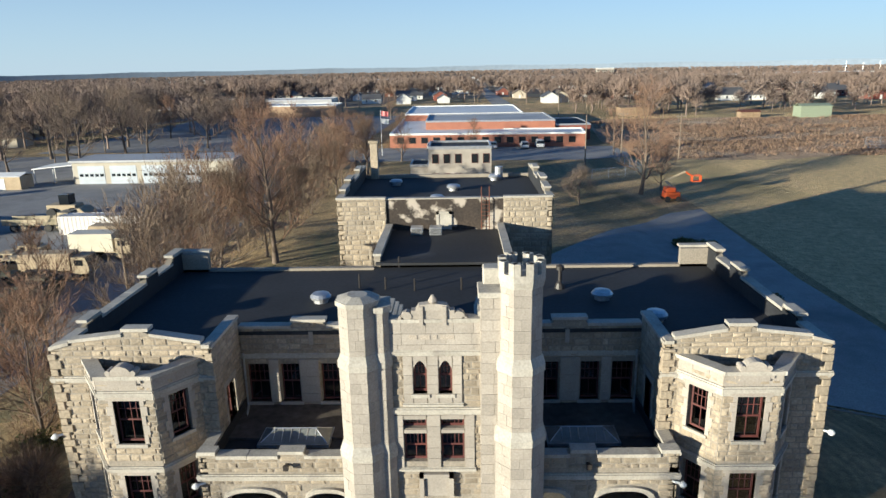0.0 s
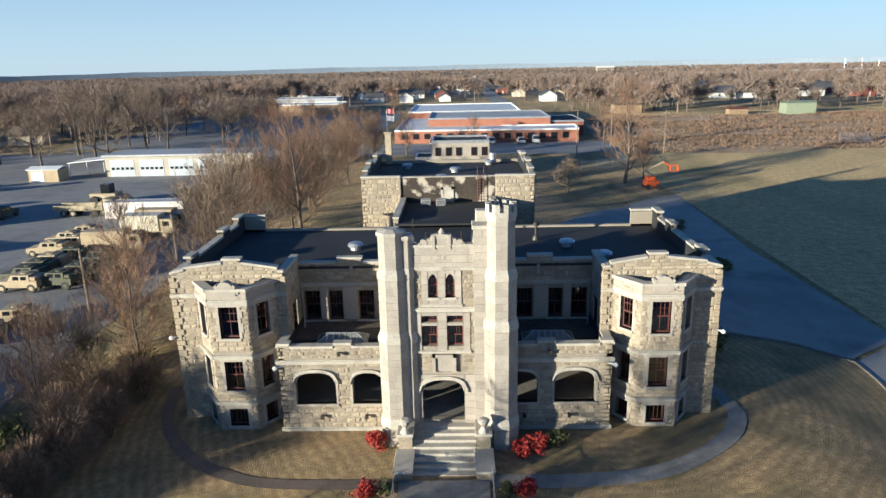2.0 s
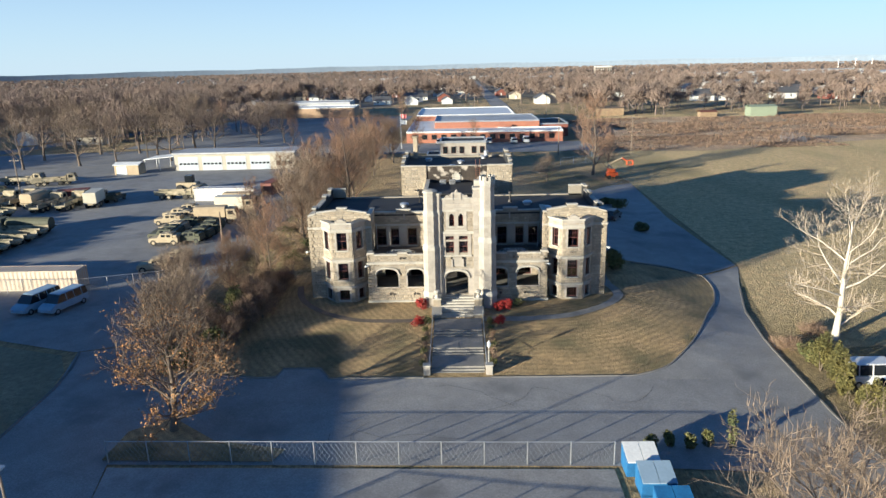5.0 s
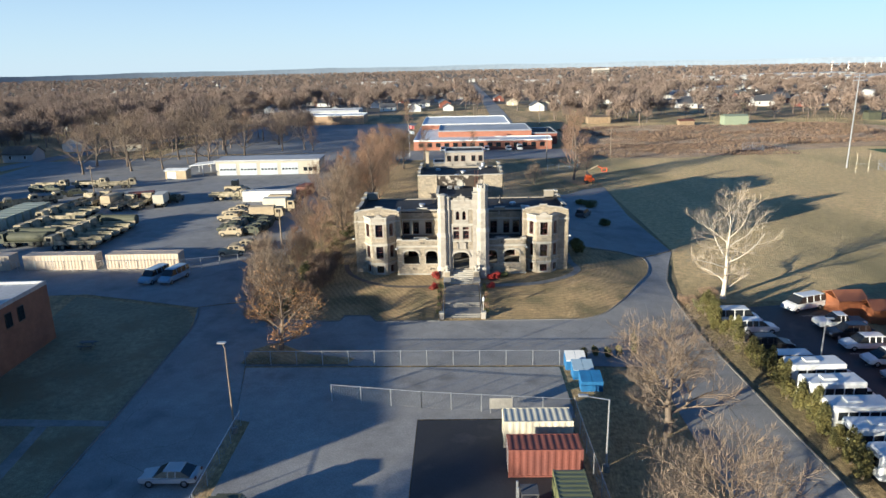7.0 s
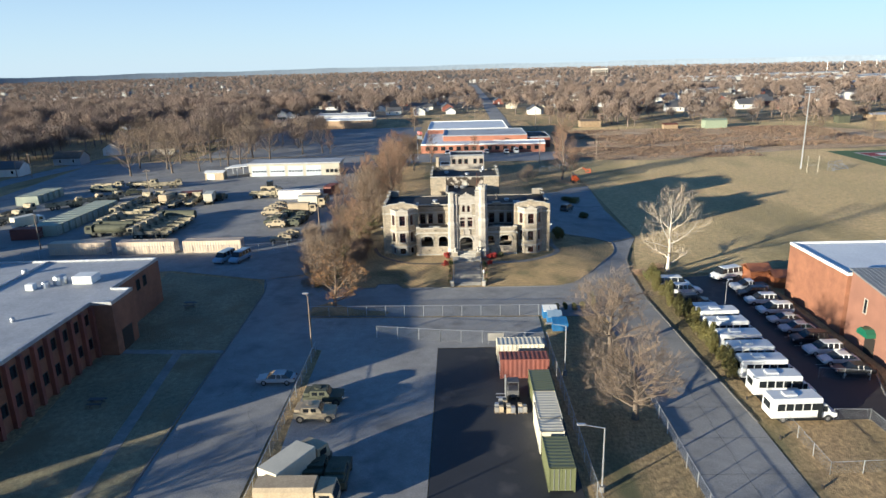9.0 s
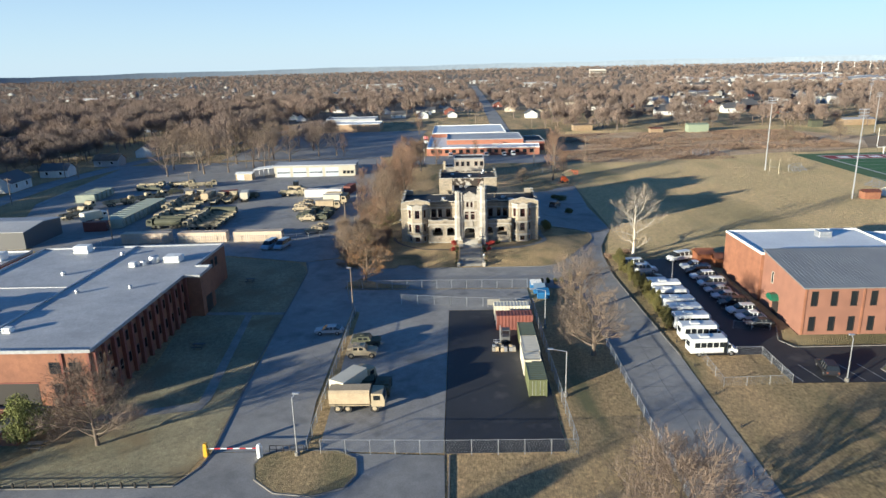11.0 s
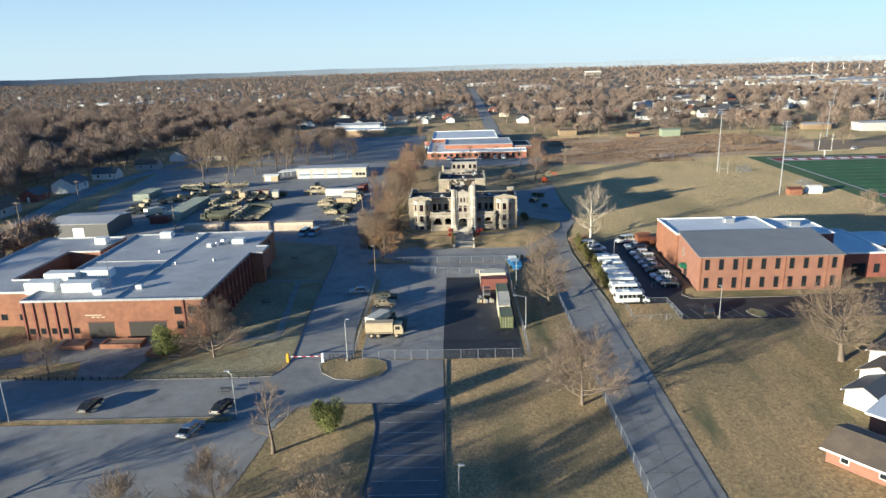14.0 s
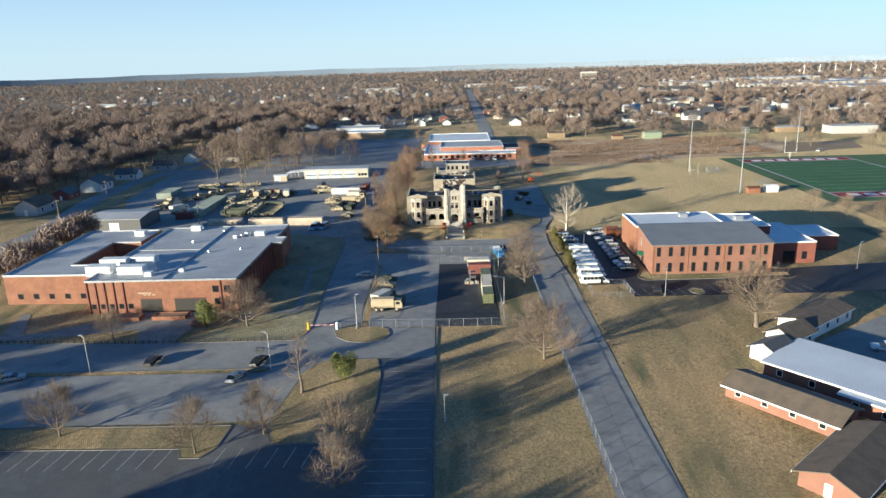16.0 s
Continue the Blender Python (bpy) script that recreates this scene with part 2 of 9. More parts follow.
REDLEAF = mat("red_leaf", (0.36, 0.03, 0.022), (0.26, 0.022, 0.02), 0.8, 0.9, 5.0, 0.3, 0, rnd="island", rnd_amt=0.4)
BRUSH = mat("dry_brush", (0.27, 0.18, 0.12), (0.20, 0.14, 0.098), 0.95, 0.2, 3.0, 0.3, 0, rnd="island", rnd_amt=0.35)
TYRE = mat("black_rubber", (0.022, 0.022, 0.023), None, 0.8, 3, 20, 0.2, 0.1)
CARGLASS = mat("tinted_car_glass", (0.015, 0.018, 0.022), None, 0.08, 1, 5, 0.05, 0)
CHROME = mat("brushed_alloy", (0.5, 0.5, 0.52), None, 0.35, 3, 20, 0.1, 0, metal=0.9)
TAN = mat("desert_tan_paint", (0.42, 0.345, 0.23), (0.35, 0.285, 0.19), 0.8, 0.8, 8, 0.15, 0.05)
CAMO = mat("camouflage_paint", (0.43, 0.36, 0.25), (0.155, 0.14, 0.088), 0.8, 0.75, 8, 0.15, 0.05, spots=((0.05, 0.045, 0.035), 0.9, 0.57, 0.6))
OLIVE = mat("olive_drab_paint", (0.085, 0.088, 0.056), (0.06, 0.064, 0.045), 0.75, 0.5, 6, 0.25, 0.05)
CANVAS = mat("tan_canvas", (0.45, 0.36, 0.24), (0.38, 0.30, 0.20), 0.95, 0.8, 6, 0.15, 0.2)
TAR = mat("dark_joint_tar", (0.10, 0.098, 0.096), (0.16, 0.155, 0.15), 0.9, 0.8, 6.0, 0.3, 0.1)
LINE = mat("faded_line_paint", (0.50, 0.49, 0.47), (0.30, 0.30, 0.29), 0.85, 1.5, 9, 0.4, 0)
WIRE = mat("chain_link_wire", (0.35, 0.36, 0.37), None, 0.5, 3, 20, 0.15, 0, metal=0.6)
CHARCOAL = mat("charcoal_panel", (0.09, 0.09, 0.095), None, 0.6, 0.5, 6, 0.15, 0.05)
ORANGE = mat("orange_paint", (0.62, 0.11, 0.02), (0.5, 0.09, 0.02), 0.5, 1, 8, 0.15, 0)
BLUE = mat("blue_paint", (0.03, 0.145, 0.34), (0.025, 0.11, 0.27), 0.6, 1, 8, 0.2, 0)
TURF = mat("artificial_turf", (0.035, 0.13, 0.035), (0.03, 0.105, 0.03), 0.9, 0.05, 2, 0.15, 0.1)
MAROON = mat("maroon_turf", (0.22, 0.02, 0.03), None, 0.9, 0.2, 2, 0.1, 0)
LAMP_GREY = mat("weathered_pole_wood", (0.24, 0.19, 0.14), (0.18, 0.14, 0.11), 0.9, 0.8, 10, 0.2, 0.2, stretch=(4, 4, 0.5))


def paint(name, c):
    return mat(name, c, tuple(v * 0.9 for v in c), 0.35, 0.8, 6, 0.06, 0)


# ---- builders ----
ORIGIN = {}


def thing(name, x=0, y=0, z=0, label="", category="", group="", kind=""):
    ob = new(name)
    ob.location = (x, y, z)
    ob.empty_display_size = 0.2
    ORIGIN[ob.name] = Vector((x, y, z))
    return tagged(ob, label, category, group, kind)


def part(name, bm, material, parent=None, label=""):
    root = parent
    while root is not None and root.parent is not None:
        root = root.parent
    if root is not None and root.name in ORIGIN:
        bmesh.ops.translate(bm, verts=bm.verts, vec=-ORIGIN[root.name])
    me = bpy.data.meshes.new(name)
    bm.to_mesh(me)
    bm.free()
    me.materials.append(material)
    ob = new(name, me)
    ob.parent = parent
    if label:
        ob["label"] = label
    return ob


def raw(name, verts, faces, material, parent=None, label="", smooth=False):
    root = parent
    while root is not None and root.parent is not None:
        root = root.parent
    v = np.asarray(verts, float).reshape(-1, 3)
    if root is not None and root.name in ORIGIN:
        v = v - np.array(ORIGIN[root.name])
    me = bpy.data.meshes.new(name)
    me.from_pydata(v.tolist(), [], faces)
    me.materials.append(material)
    if smooth:
        me.shade_smooth()
    ob = new(name, me)
    ob.parent = parent
    if label:
        ob["label"] = label
    return ob


def B():
    return bmesh.new()


def box(bm, x0, x1, y0, y1, z0, z1, bev=0.0):
    p = [(x0, y0, z0), (x1, y0, z0), (x1, y1, z0), (x0, y1, z0), (x0, y0, z1), (x1, y0, z1), (x1, y1, z1), (x0, y1, z1)]
    v = [bm.verts.new(c) for c in p]
    f = [bm.faces.new([v[i] for i in q]) for q in ((3, 2, 1, 0), (4, 5, 6, 7), (0, 1, 5, 4), (1, 2, 6, 5), (2, 3, 7, 6), (3, 0, 4, 7))]
    if bev:
        bmesh.ops.bevel(bm, geom=list({e for g in f for e in g.edges}), offset=bev, segments=1, affect="EDGES")
    return bm


def prism(bm, pts, z0, z1, top=None):
    """A prism over the outline pts (x, y); top: another outline for the upper face."""
    lo = [bm.verts.new((x, y, z0)) for x, y in pts]
    hi = [bm.verts.new((x, y, z1)) for x, y in (top or pts)]
    n = len(pts)
    bm.faces.new(lo[::-1]), bm.faces.new(hi)
    for i in range(n):
        bm.faces.new((lo[i], lo[(i + 1) % n], hi[(i + 1) % n], hi[i]))
    return bm


def side(bm, pts, w0, w1, along="x"):
    """A profile in (u, z) drawn out across from w0 to w1; along: the axis of u."""
    def at(u, z, w):
        return (u, w, z) if along == "x" else (w, u, z)
    a = [bm.verts.new(at(u, z, w0)) for u, z in pts]
    b = [bm.verts.new(at(u, z, w1)) for u, z in pts]
    n = len(pts)
    bm.faces.new(a), bm.faces.new(b[::-1])
    for i in range(n):
        bm.faces.new((a[i], b[i], b[(i + 1) % n], a[(i + 1) % n]))
    bmesh.ops.recalc_face_normals(bm, faces=bm.faces)
    return bm


def rod(bm, p0, p1, r0, r1=None, n=8):
    p0, p1 = Vector(p0), Vector(p1)
    q = (p1 - p0).to_track_quat("Z", "Y")
    rings = []
    for p, r in ((p0, r0), (p1, r0 if r1 is None else r1)):
        rings.append([bm.verts.new(p + q @ Vector((r * math.cos(6.28319 * i / n), r * math.sin(6.28319 * i / n), 0))) for i in range(n)])
    a, b = rings
    bm.faces.new(a[::-1]), bm.faces.new(b)
    for i in range(n):
        bm.faces.new((a[i], a[(i + 1) % n], b[(i + 1) % n], b[i]))
    return bm


def lathe(bm, x, y, prof, n=12, turn=0.0, flat=False):
    """A turned body from (radius, z) rows."""
    rings = [[bm.verts.new((x + r * math.cos(turn + 6.28319 * i / n), y + r * math.sin(turn + 6.28319 * i / n), z)) for i in range(n)] for r, z in prof]
    bm.faces.new(rings[0][::-1]), bm.faces.new(rings[-1])
    for a, b in zip(rings, rings[1:]):
        for i in range(n):
            bm.faces.new((a[i], a[(i + 1) % n], b[(i + 1) % n], b[i]))
    return bm


def smooth01(a):
    a = max(0.0, min(1.0, a))
    return a * a * (3 - 2 * a)


def ground_z(x, y):
    """The lie of the land: a low mound under the castle, a slight fall to the south, a long fall to the north."""
    b = -1.3 - 0.9 * smooth01(-y / 90) - 0.8 * smooth01((-y - 90) / 60)
    d = math.hypot(max(abs(x) - 17, 0), max(-4 - y, y - 55, 0))
    far = max(0.0, math.hypot(x, y) - 330)
    return b + 1.3 * smooth01(1 - d / 16) - 0.017 * min(far, 1200) - 0.0095 * max(far - 1200, 0)

# ---- ground, roads and paving ----
def steps_between(a, b, step):
    n = max(1, round((b - a) / step))
    return [a + (b - a) * i / n for i in range(n)]


def growing(start, end, first):
    out, step = [], first
    v = start
    while abs(v) < abs(end):
        out.append(v)
        v += math.copysign(step, end)
        step *= 1.22
    return out + [end]


gx = sorted(set(growing(-140, -4900, 8)[1:] + steps_between(-140, -40, 5) + steps_between(-40, 45, 2) + steps_between(45, 140, 5) + growing(140, 4900, 8)))
gy = sorted(set(growing(-260, -4900, 8)[1:] + steps_between(-260, -30, 4) + steps_between(-30, 78, 2) + steps_between(78, 150, 6) + growing(150, 4900, 8)))
gv = [(x, y, ground_z(x, y)) for y in gy for x in gx]
gf = [(j * len(gx) + i, j * len(gx) + i + 1, (j + 1) * len(gx) + i + 1, (j + 1) * len(gx) + i) for j in range(len(gy) - 1) for i in range(len(gx) - 1)]
LITTER = mat("woodland_floor", (0.15, 0.115, 0.085), (0.10, 0.085, 0.06), 0.95, 0.01, 0.3, 0.35, 0, spots=((0.21, 0.185, 0.11), 0.006, 0.55, 0.65))
land = raw("ground", gv, gf, GRASS, smooth=True)
land.data.materials.append(LITTER)
for p_ in land.data.polygons:
    if p_.center.y > 420 or p_.center.x < -230 or (p_.center.y > 330 and p_.center.x < -40):
        p_.material_index = 1
tagged(land, "dormant tan and green winter grass reaching the horizon", "ground", kind="structure")


def drape(name, pts, material, lift=0.05, label="", category="paving", cell=4.0):
    """A flat sheet over the outline pts that follows the land."""
    bm = B()
    bm.faces.new([bm.verts.new((x, y, 0)) for x, y in pts])
    xs, ys = [p[0] for p in pts], [p[1] for p in pts]
    for lo, hi, axis in ((min(xs), max(xs), (1, 0, 0)), (min(ys), max(ys), (0, 1, 0))):
        v = math.ceil(lo / cell) * cell + 0.013
        while v < hi:
            bmesh.ops.bisect_plane(bm, geom=bm.verts[:] + bm.edges[:] + bm.faces[:], dist=1e-4, plane_co=(v * axis[0], v * axis[1], 0), plane_no=axis)
            v += cell
    bmesh.ops.triangulate(bm, faces=[f for f in bm.faces if len(f.verts) > 4])
    for v in bm.verts:
        v.co.z = ground_z(v.co.x, v.co.y) + lift
    bmesh.ops.recalc_face_normals(bm, faces=bm.faces)
    if sum(f.normal.z for f in bm.faces) < 0:
        bmesh.ops.reverse_faces(bm, faces=bm.faces)
    return tagged(part(name, bm, material), label, category, kind="structure")


def kerb(pts, h=0.15, w=0.2, material=None, label="worn pale concrete kerb beside the paving", name="kerb", base=0.0):
    """A raised strip along a line."""
    bm = B()
    fine = []
    for a, b in zip(pts, pts[1:]):
        n = max(1, int(math.hypot(b[0] - a[0], b[1] - a[1]) / 2.0))
        fine += [(a[0] + (b[0] - a[0]) * i / n, a[1] + (b[1] - a[1]) * i / n) for i in range(n)]
    fine.append(pts[-1])
    rows = []
    for i, (x, y) in enumerate(fine):
        a, b = fine[max(i - 1, 0)], fine[min(i + 1, len(fine) - 1)]
        d = Vector((b[0] - a[0], b[1] - a[1])).normalized()
        nx, ny, z = -d.y * w / 2, d.x * w / 2, ground_z(x, y)
        rows.append([bm.verts.new(c) for c in ((x - nx, y - ny, z - 0.1), (x - nx * 0.8, y - ny * 0.8, z + h + base), (x + nx * 0.8, y + ny * 0.8, z + h + base), (x + nx, y + ny, z - 0.1))])
    for a, b in zip(rows, rows[1:]):
        for i in range(3):
            bm.faces.new((a[i], b[i], b[i + 1], a[i + 1]))
    bm.faces.new(rows[0]), bm.faces.new(rows[-1][::-1])
    bmesh.ops.recalc_face_normals(bm, faces=bm.faces)
    return tagged(part(name, bm, material or KERB), label, "kerb", kind="structure")


def curve(pts, n=4):
    """Points of a smooth line through pts."""
    p = [Vector(q) for q in [pts[0]] + list(pts) + [pts[-1]]]
    out = []
    for i in range(1, len(p) - 2):
        a, b, c, d = p[i - 1:i + 3]
        for k in range(n):
            s = k / n
            q = 0.5 * (2 * b + (c - a) * s + (2 * a - 5 * b + 4 * c - d) * s * s + (3 * b - a - 3 * c + d) * s ** 3)
            out.append((q.x, q.y))
    return out + [tuple(pts[-1])]


def ribbon(pts, w):
    """Outline of a strip of width w along a smooth line."""
    c = curve(pts)
    left, right = [], []
    for i, (x, y) in enumerate(c):
        a, b = c[max(i - 1, 0)], c[min(i + 1, len(c) - 1)]
        d = Vector((b[0] - a[0], b[1] - a[1])).normalized() * w / 2
        left.append((x - d.y, y + d.x)), right.append((x + d.y, y - d.x))
    return left + right[::-1]


BEND = curve([(15.1, -17.3), (17.4, -16.4), (19.3, -14.9), (22.8, -10.2), (26, -4.2), (28.3, 0.2), (29.8, 5), (30.1, 9.1)])
drape("field", [(37, 74), (36.3, 14), (33, 2), (31, -8), (36, -12), (47, -11), (60, -8), (140, -14), (140, 25), (300, 10), (330, 230), (180, 250), (60, 240), (36, 130)], FIELD, 0.03, "dry golden winter field grass", "field", 8)
drape("lawn", [(-17.5, -17), (-16, -17), (-15.6, -15.6), (-12.3, -15.6), (-11.2, -17.3), *BEND, (27, 11.5), (22, 12.5), (15, 12.5), (-30, 12), (-36, -2), (-24, -15)], LAWN, 0.02, "clipped tan winter lawn round the castle", "lawn", 2)
DRIVE = [(-36.9, -11), (-30, -9), (-24, -16), (-17.5, -17.1), (-16, -17), (-15.6, -15.6), (-12.3, -15.6), (-11.2, -17.3), *BEND, (36.1, 13.3), (33, 5), (30.4, -3), (29.3, -10), (28.6, -24), (29.6, -45), (30.5, -61), (30.6, -110), (31.2, -260), (22.4, -260), (21.4, -140), (20.6, -80), (20.4, -45), (20.6, -31), (10.5, -30.2), (-24.6, -29.6), (-22, -41), (-22, -73), (-21, -84.5), (-31.9, -85), (-32.6, -73), (-34, -41), (-34.9, -18.5)]
drape("road", DRIVE, ASPHALT, 0.05, "weathered grey asphalt drive", "road", 3)
drape("pavement", [(16.6, 14.5), (22, 13), (27, 12), (30.1, 9.6), (35.9, 13.6), (35.2, 40), (37, 73), (31, 70), (10, 44), (9, 36), (9, 16)], ASPHALT, 0.06, "grey asphalt yard beside the castle", "paving", 3)
drape("pavement", [(-96, -8), (-56, -5), (-37.3, -11), (-30, -8.6), (-31, 12), (-29.5, 60), (-31, 120), (-38, 150), (-75, 150), (-150, 140), (-142, 60), (-122, 16)], ASPHALT, 0.055, "grey asphalt vehicle yard", "paving", 6)
drape("pavement", [(-22, -41), (-24.4, -30), (10.5, -30.6), (10.5, -41.3), (-4.5, -41.3), (-4.6, -85.6), (-19.3, -85), (-20.3, -60), (-20.5, -41.5)], CONCRETE, 0.075, "patched pale concrete yard", "paving", 4)
drape("pavement", [(-4.45, -41.45), (10, -41.45), (9.7, -85.5), (-4.5, -85.7)], FRESH, 0.08, "freshly sealed dark asphalt", "paving", 4)
drape("road", [(-170, -88.5), (-98, -90.4), (-57, -91.9), (-34, -91.6), (-32.2, -88), (-31.9, -85.1), (-21, -84.6), (-19.2, -85.2), (-4.5, -86), (-4.1, -101), (-15, -101), (-23.2, -100.9), (-27, -102), (-29.1, -106.4), (-29.4, -113), (-31, -123.4), (-75, -124.2), (-170, -125), (-170, -106.2), (-90, -106.2), (-37, -106.1), (-36, -104.2), (-57, -104.5), (-170, -104.5)], ASPHALT, 0.06, "grey asphalt entrance road and parking", "road", 4)
drape("pavement", [(-15, -101.1), (-4.1, -101.1), (-3.3, -145), (-3, -260), (-120, -260), (-120, -130.4), (-42, -130.9), (-38.5, -131.5), (-36.6, -124.6), (-31.2, -124.4), (-29, -130.4), (-16, -130.4), (-14.2, -131.5), (-13.6, -119)], LOT, 0.065, "dark asphalt parking with painted bays", "paving", 4)
drape("pavement", [(33.4, -16), (36, -14), (46, -12.5), (49.6, -20), (49.4, -50), (47.2, -55.8), (48.5, -58.4), (73, -58.1), (74, -53), (98, -50), (150, -45), (150, -68.5), (68.8, -69.7), (43, -69.7), (42.7, -60.7), (32.8, -60.9), (32.4, -45)], FRESH, 0.065, "dark asphalt car park", "paving", 4)
drape("road", [(66, -101), (95, -83), (150, -62), (150, -72), (98, -92), (77, -108)], ASPHALT, 0.05, "grey asphalt side street", "road", 5)
drape("path", ribbon([(-2.7, -6.9), (-6.5, -6.95), (-10.4, -6.6), (-13.7, -4.9), (-16.2, -2.2), (-17.6, 0.6), (-18.4, 4)], 0.75), BROWNWALK, 0.05, "narrow brown concrete garden walk", "path", 2)
drape("path", ribbon([(2.6, -6.65), (6.6, -6.75), (11.5, -6.0), (15.5, -3.5), (17.4, -0.9), (17.6, 1.2), (17.1, 4.2), (17.3, 9)], 1.05), PATHC, 0.05, "curved concrete garden walk", "path", 2)
drape("path", [(-49, -40.3), (-34, -41), (-34, -42), (-41, -41.9), (-38, -73), (-50, -76), (-50, -77.5), (-37, -75), (-36.6, -72), (-39.8, -42), (-49, -41.6)], PATHC, 0.05, "concrete footpath across grass", "path", 4)
drape("path", [(-80, -69.6), (-58, -68.8), (-57.5, -79), (-60.5, -91), (-68, -91), (-71, -84), (-100, -90), (-104, -73), (-102, -73), (-96, -86), (-80, -78)], PATHC, 0.045, "concrete forecourt paving", "path", 4)
drape("pavement", [(49.6, -12), (51.2, -21), (51, -54), (86, -54.3), (86, -57), (73.5, -57.2), (49.5, -57.8), (48, -55.8), (49.9, -50)], FIELD, 0.12, "raised dry grass verge at the brick hall", "verge", 4)
# greyer, greener mix than the other grass
GREYLAWN = mat("frosted_lawn", (0.37, 0.32, 0.195), (0.26, 0.24, 0.15), 0.95, 0.12, 9.0, 0.35, 0.4, spots=((0.27, 0.215, 0.12), 0.14, 0.54, 0.68), mid=(1.6, 0.3), grain=(11, 0.3))
drape("lawn", [(-57, -5.8), (-38.2, -11.6), (-36, -15), (-35.1, -18.6), (-34.4, -35), (-33.7, -60), (-32.2, -84), (-34, -90.8), (-57, -91.4), (-50, -77.6), (-49.2, -60)], GREYLAWN, 0.025, "thin grey-green winter lawn beside the drive", "lawn", 4)
drape("verge", [(-25.2, -29.2), (-13, -29.5), (-12.4, -28.0), (-18, -26.8), (-22.5, -23.4), (-25, -25.5)], LAWN, 0.14, "leaf-strewn grass bed under the oak", "verge", 2)
# grass islands with kerbs
ISLAND = [(-26.2, -87.6), (-25.6, -85.6), (-23, -84.8), (-17, -84.9), (-14.6, -86.6), (-14.1, -89.6), (-15.2, -92), (-18.4, -93.4), (-22.6, -92.8), (-25.3, -90.4)]
drape("verge", ISLAND, GRASS, 0.16, "kerbed grass island", "verge", 3)
kerb(ISLAND + ISLAND[:1], 0.18)
SPIT = [(-31, -123.2), (-29.6, -113), (-29, -107), (-26.8, -103), (-23, -101.2), (-15.3, -101.4), (-14.1, -108), (-13.9, -119), (-14.6, -131), (-16.4, -130.9), (-17, -130.2), (-29, -130.2)]
drape("verge", SPIT, GRASS, 0.15, "kerbed dry grass verge with shrubs", "verge", 3)
kerb(SPIT + SPIT[:1], 0.17)
drape("verge", [(-39, -125), (-37, -124.8), (-37.4, -131), (-39, -133.5), (-42, -133.5), (-43, -131), (-75, -130.6), (-120, -130.4), (-120, -124.6)], GRASS, 0.13, "dry grass strip between parking rows", "verge", 4)
kerb([(-120, -130.6), (-43, -131.2), (-42, -133.7), (-39, -133.7), (-37.3, -131), (-36.8, -124.8)], 0.16)
kerb([(-120, -124.4), (-37, -124.6)], 0.16)
kerb([(-98, -104.6), (-57, -104.7), (-36.2, -104.4), (-35.6, -105.2), (-37, -106)], 0.15)
drape("verge", [(-140, -104.7), (-57, -104.8), (-36.5, -104.6), (-36.2, -105.6), (-90, -106.0), (-140, -106)], GRASS, 0.12, "narrow grass strip between carriageways", "verge", 5)
kerb([(-36.8, -11), (-35.6, -14.5), (-34.9, -18.5), (-34.2, -35), (-33.5, -60), (-31.9, -85), (-32.3, -88), (-34, -91.4), (-57, -91.8), (-100, -90.3)], 0.15)
kerb([(-24, -16), (-17.5, -17.1), (-16, -17), (-15.6, -15.6), (-12.3, -15.6), (-11.2, -17.3), (-3, -17.3)], 0.15)
kerb([(2.9, -17.3)] + BEND + [(27, 11.5), (22, 12.5)], 0.11, 0.16)
kerb([(33, 5), (30.4, -3), (29.3, -10), (28.6, -24), (29.6, -45), (30.5, -61)], 0.12)
kerb([(49.6, -20), (49.4, -50), (47.2, -55.8), (48.5, -58.4), (73, -58.1), (74, -53)], 0.17)
kerb([(-15, -101.1), (-4.1, -101.1)], 0.02, 0.25)
kerb([(-3.9, -86), (-3.9, -101), (-3.0, -145), (-2.8, -230)], 0.14)
SPOT = [(57.0, -66), (58.5, -64.6), (60.4, -66), (60.2, -68.6), (58.6, -69.4), (57.3, -68)]
drape("verge", SPOT, FIELD, 0.15, "small kerbed parking island", "verge", 3)
kerb(SPOT + SPOT[:1], 0.17)


def stripe(pts, w=0.12, z=0.09, name="parking_line", material=None, label="faded pale parking bay lines on asphalt"):
    bm = B()
    for (x0, y0), (x1, y1) in pts:
        d = Vector((x1 - x0, y1 - y0)).normalized() * w / 2
        q = [(x0 + d.y, y0 - d.x), (x1 + d.y, y1 - d.x), (x1 - d.y, y1 + d.x), (x0 - d.y, y0 + d.x)]
        bm.faces.new([bm.verts.new((x, y, ground_z(x, y) + z)) for x, y in q])
    bmesh.ops.recalc_face_normals(bm, faces=bm.faces)
    return tagged(part(name, bm, material or LINE), label, "markings", kind="structure")


stripe([((-16.5 - 2.75 * i, -131.2), (-17.3 - 2.75 * i, -136.4)) for i in range(36) if not 7 < i < 10])
stripe([((-13.4 + 0.03 * i, -104 - 2.8 * i), (-8.6 + 0.03 * i, -104 - 2.8 * i)) for i in range(17)] + [((-8.5, -104 - 2.8 * i), (-4.4, -104 - 2.8 * i)) for i in range(17)])
stripe([((44.5 + 2.8 * i, -69.3), (43.4 + 2.8 * i, -64.2)) for i in range(16) if i not in (5,)])
stripe([((43.3, -17 - 2.8 * i), (48.6, -17 - 2.8 * i)) for i in range(12)])
stripe([((-13.6, -101.6), (-4.4, -101.6))], 0.15)
seams = [((25.4, -24 - 6.2 * i), (25.55, -30.2 - 6.2 * i)) for i in range(32)] + [((20.9, -33 - 6.2 * i), (30.3, -33 - 6.2 * i)) for i in range(30)]
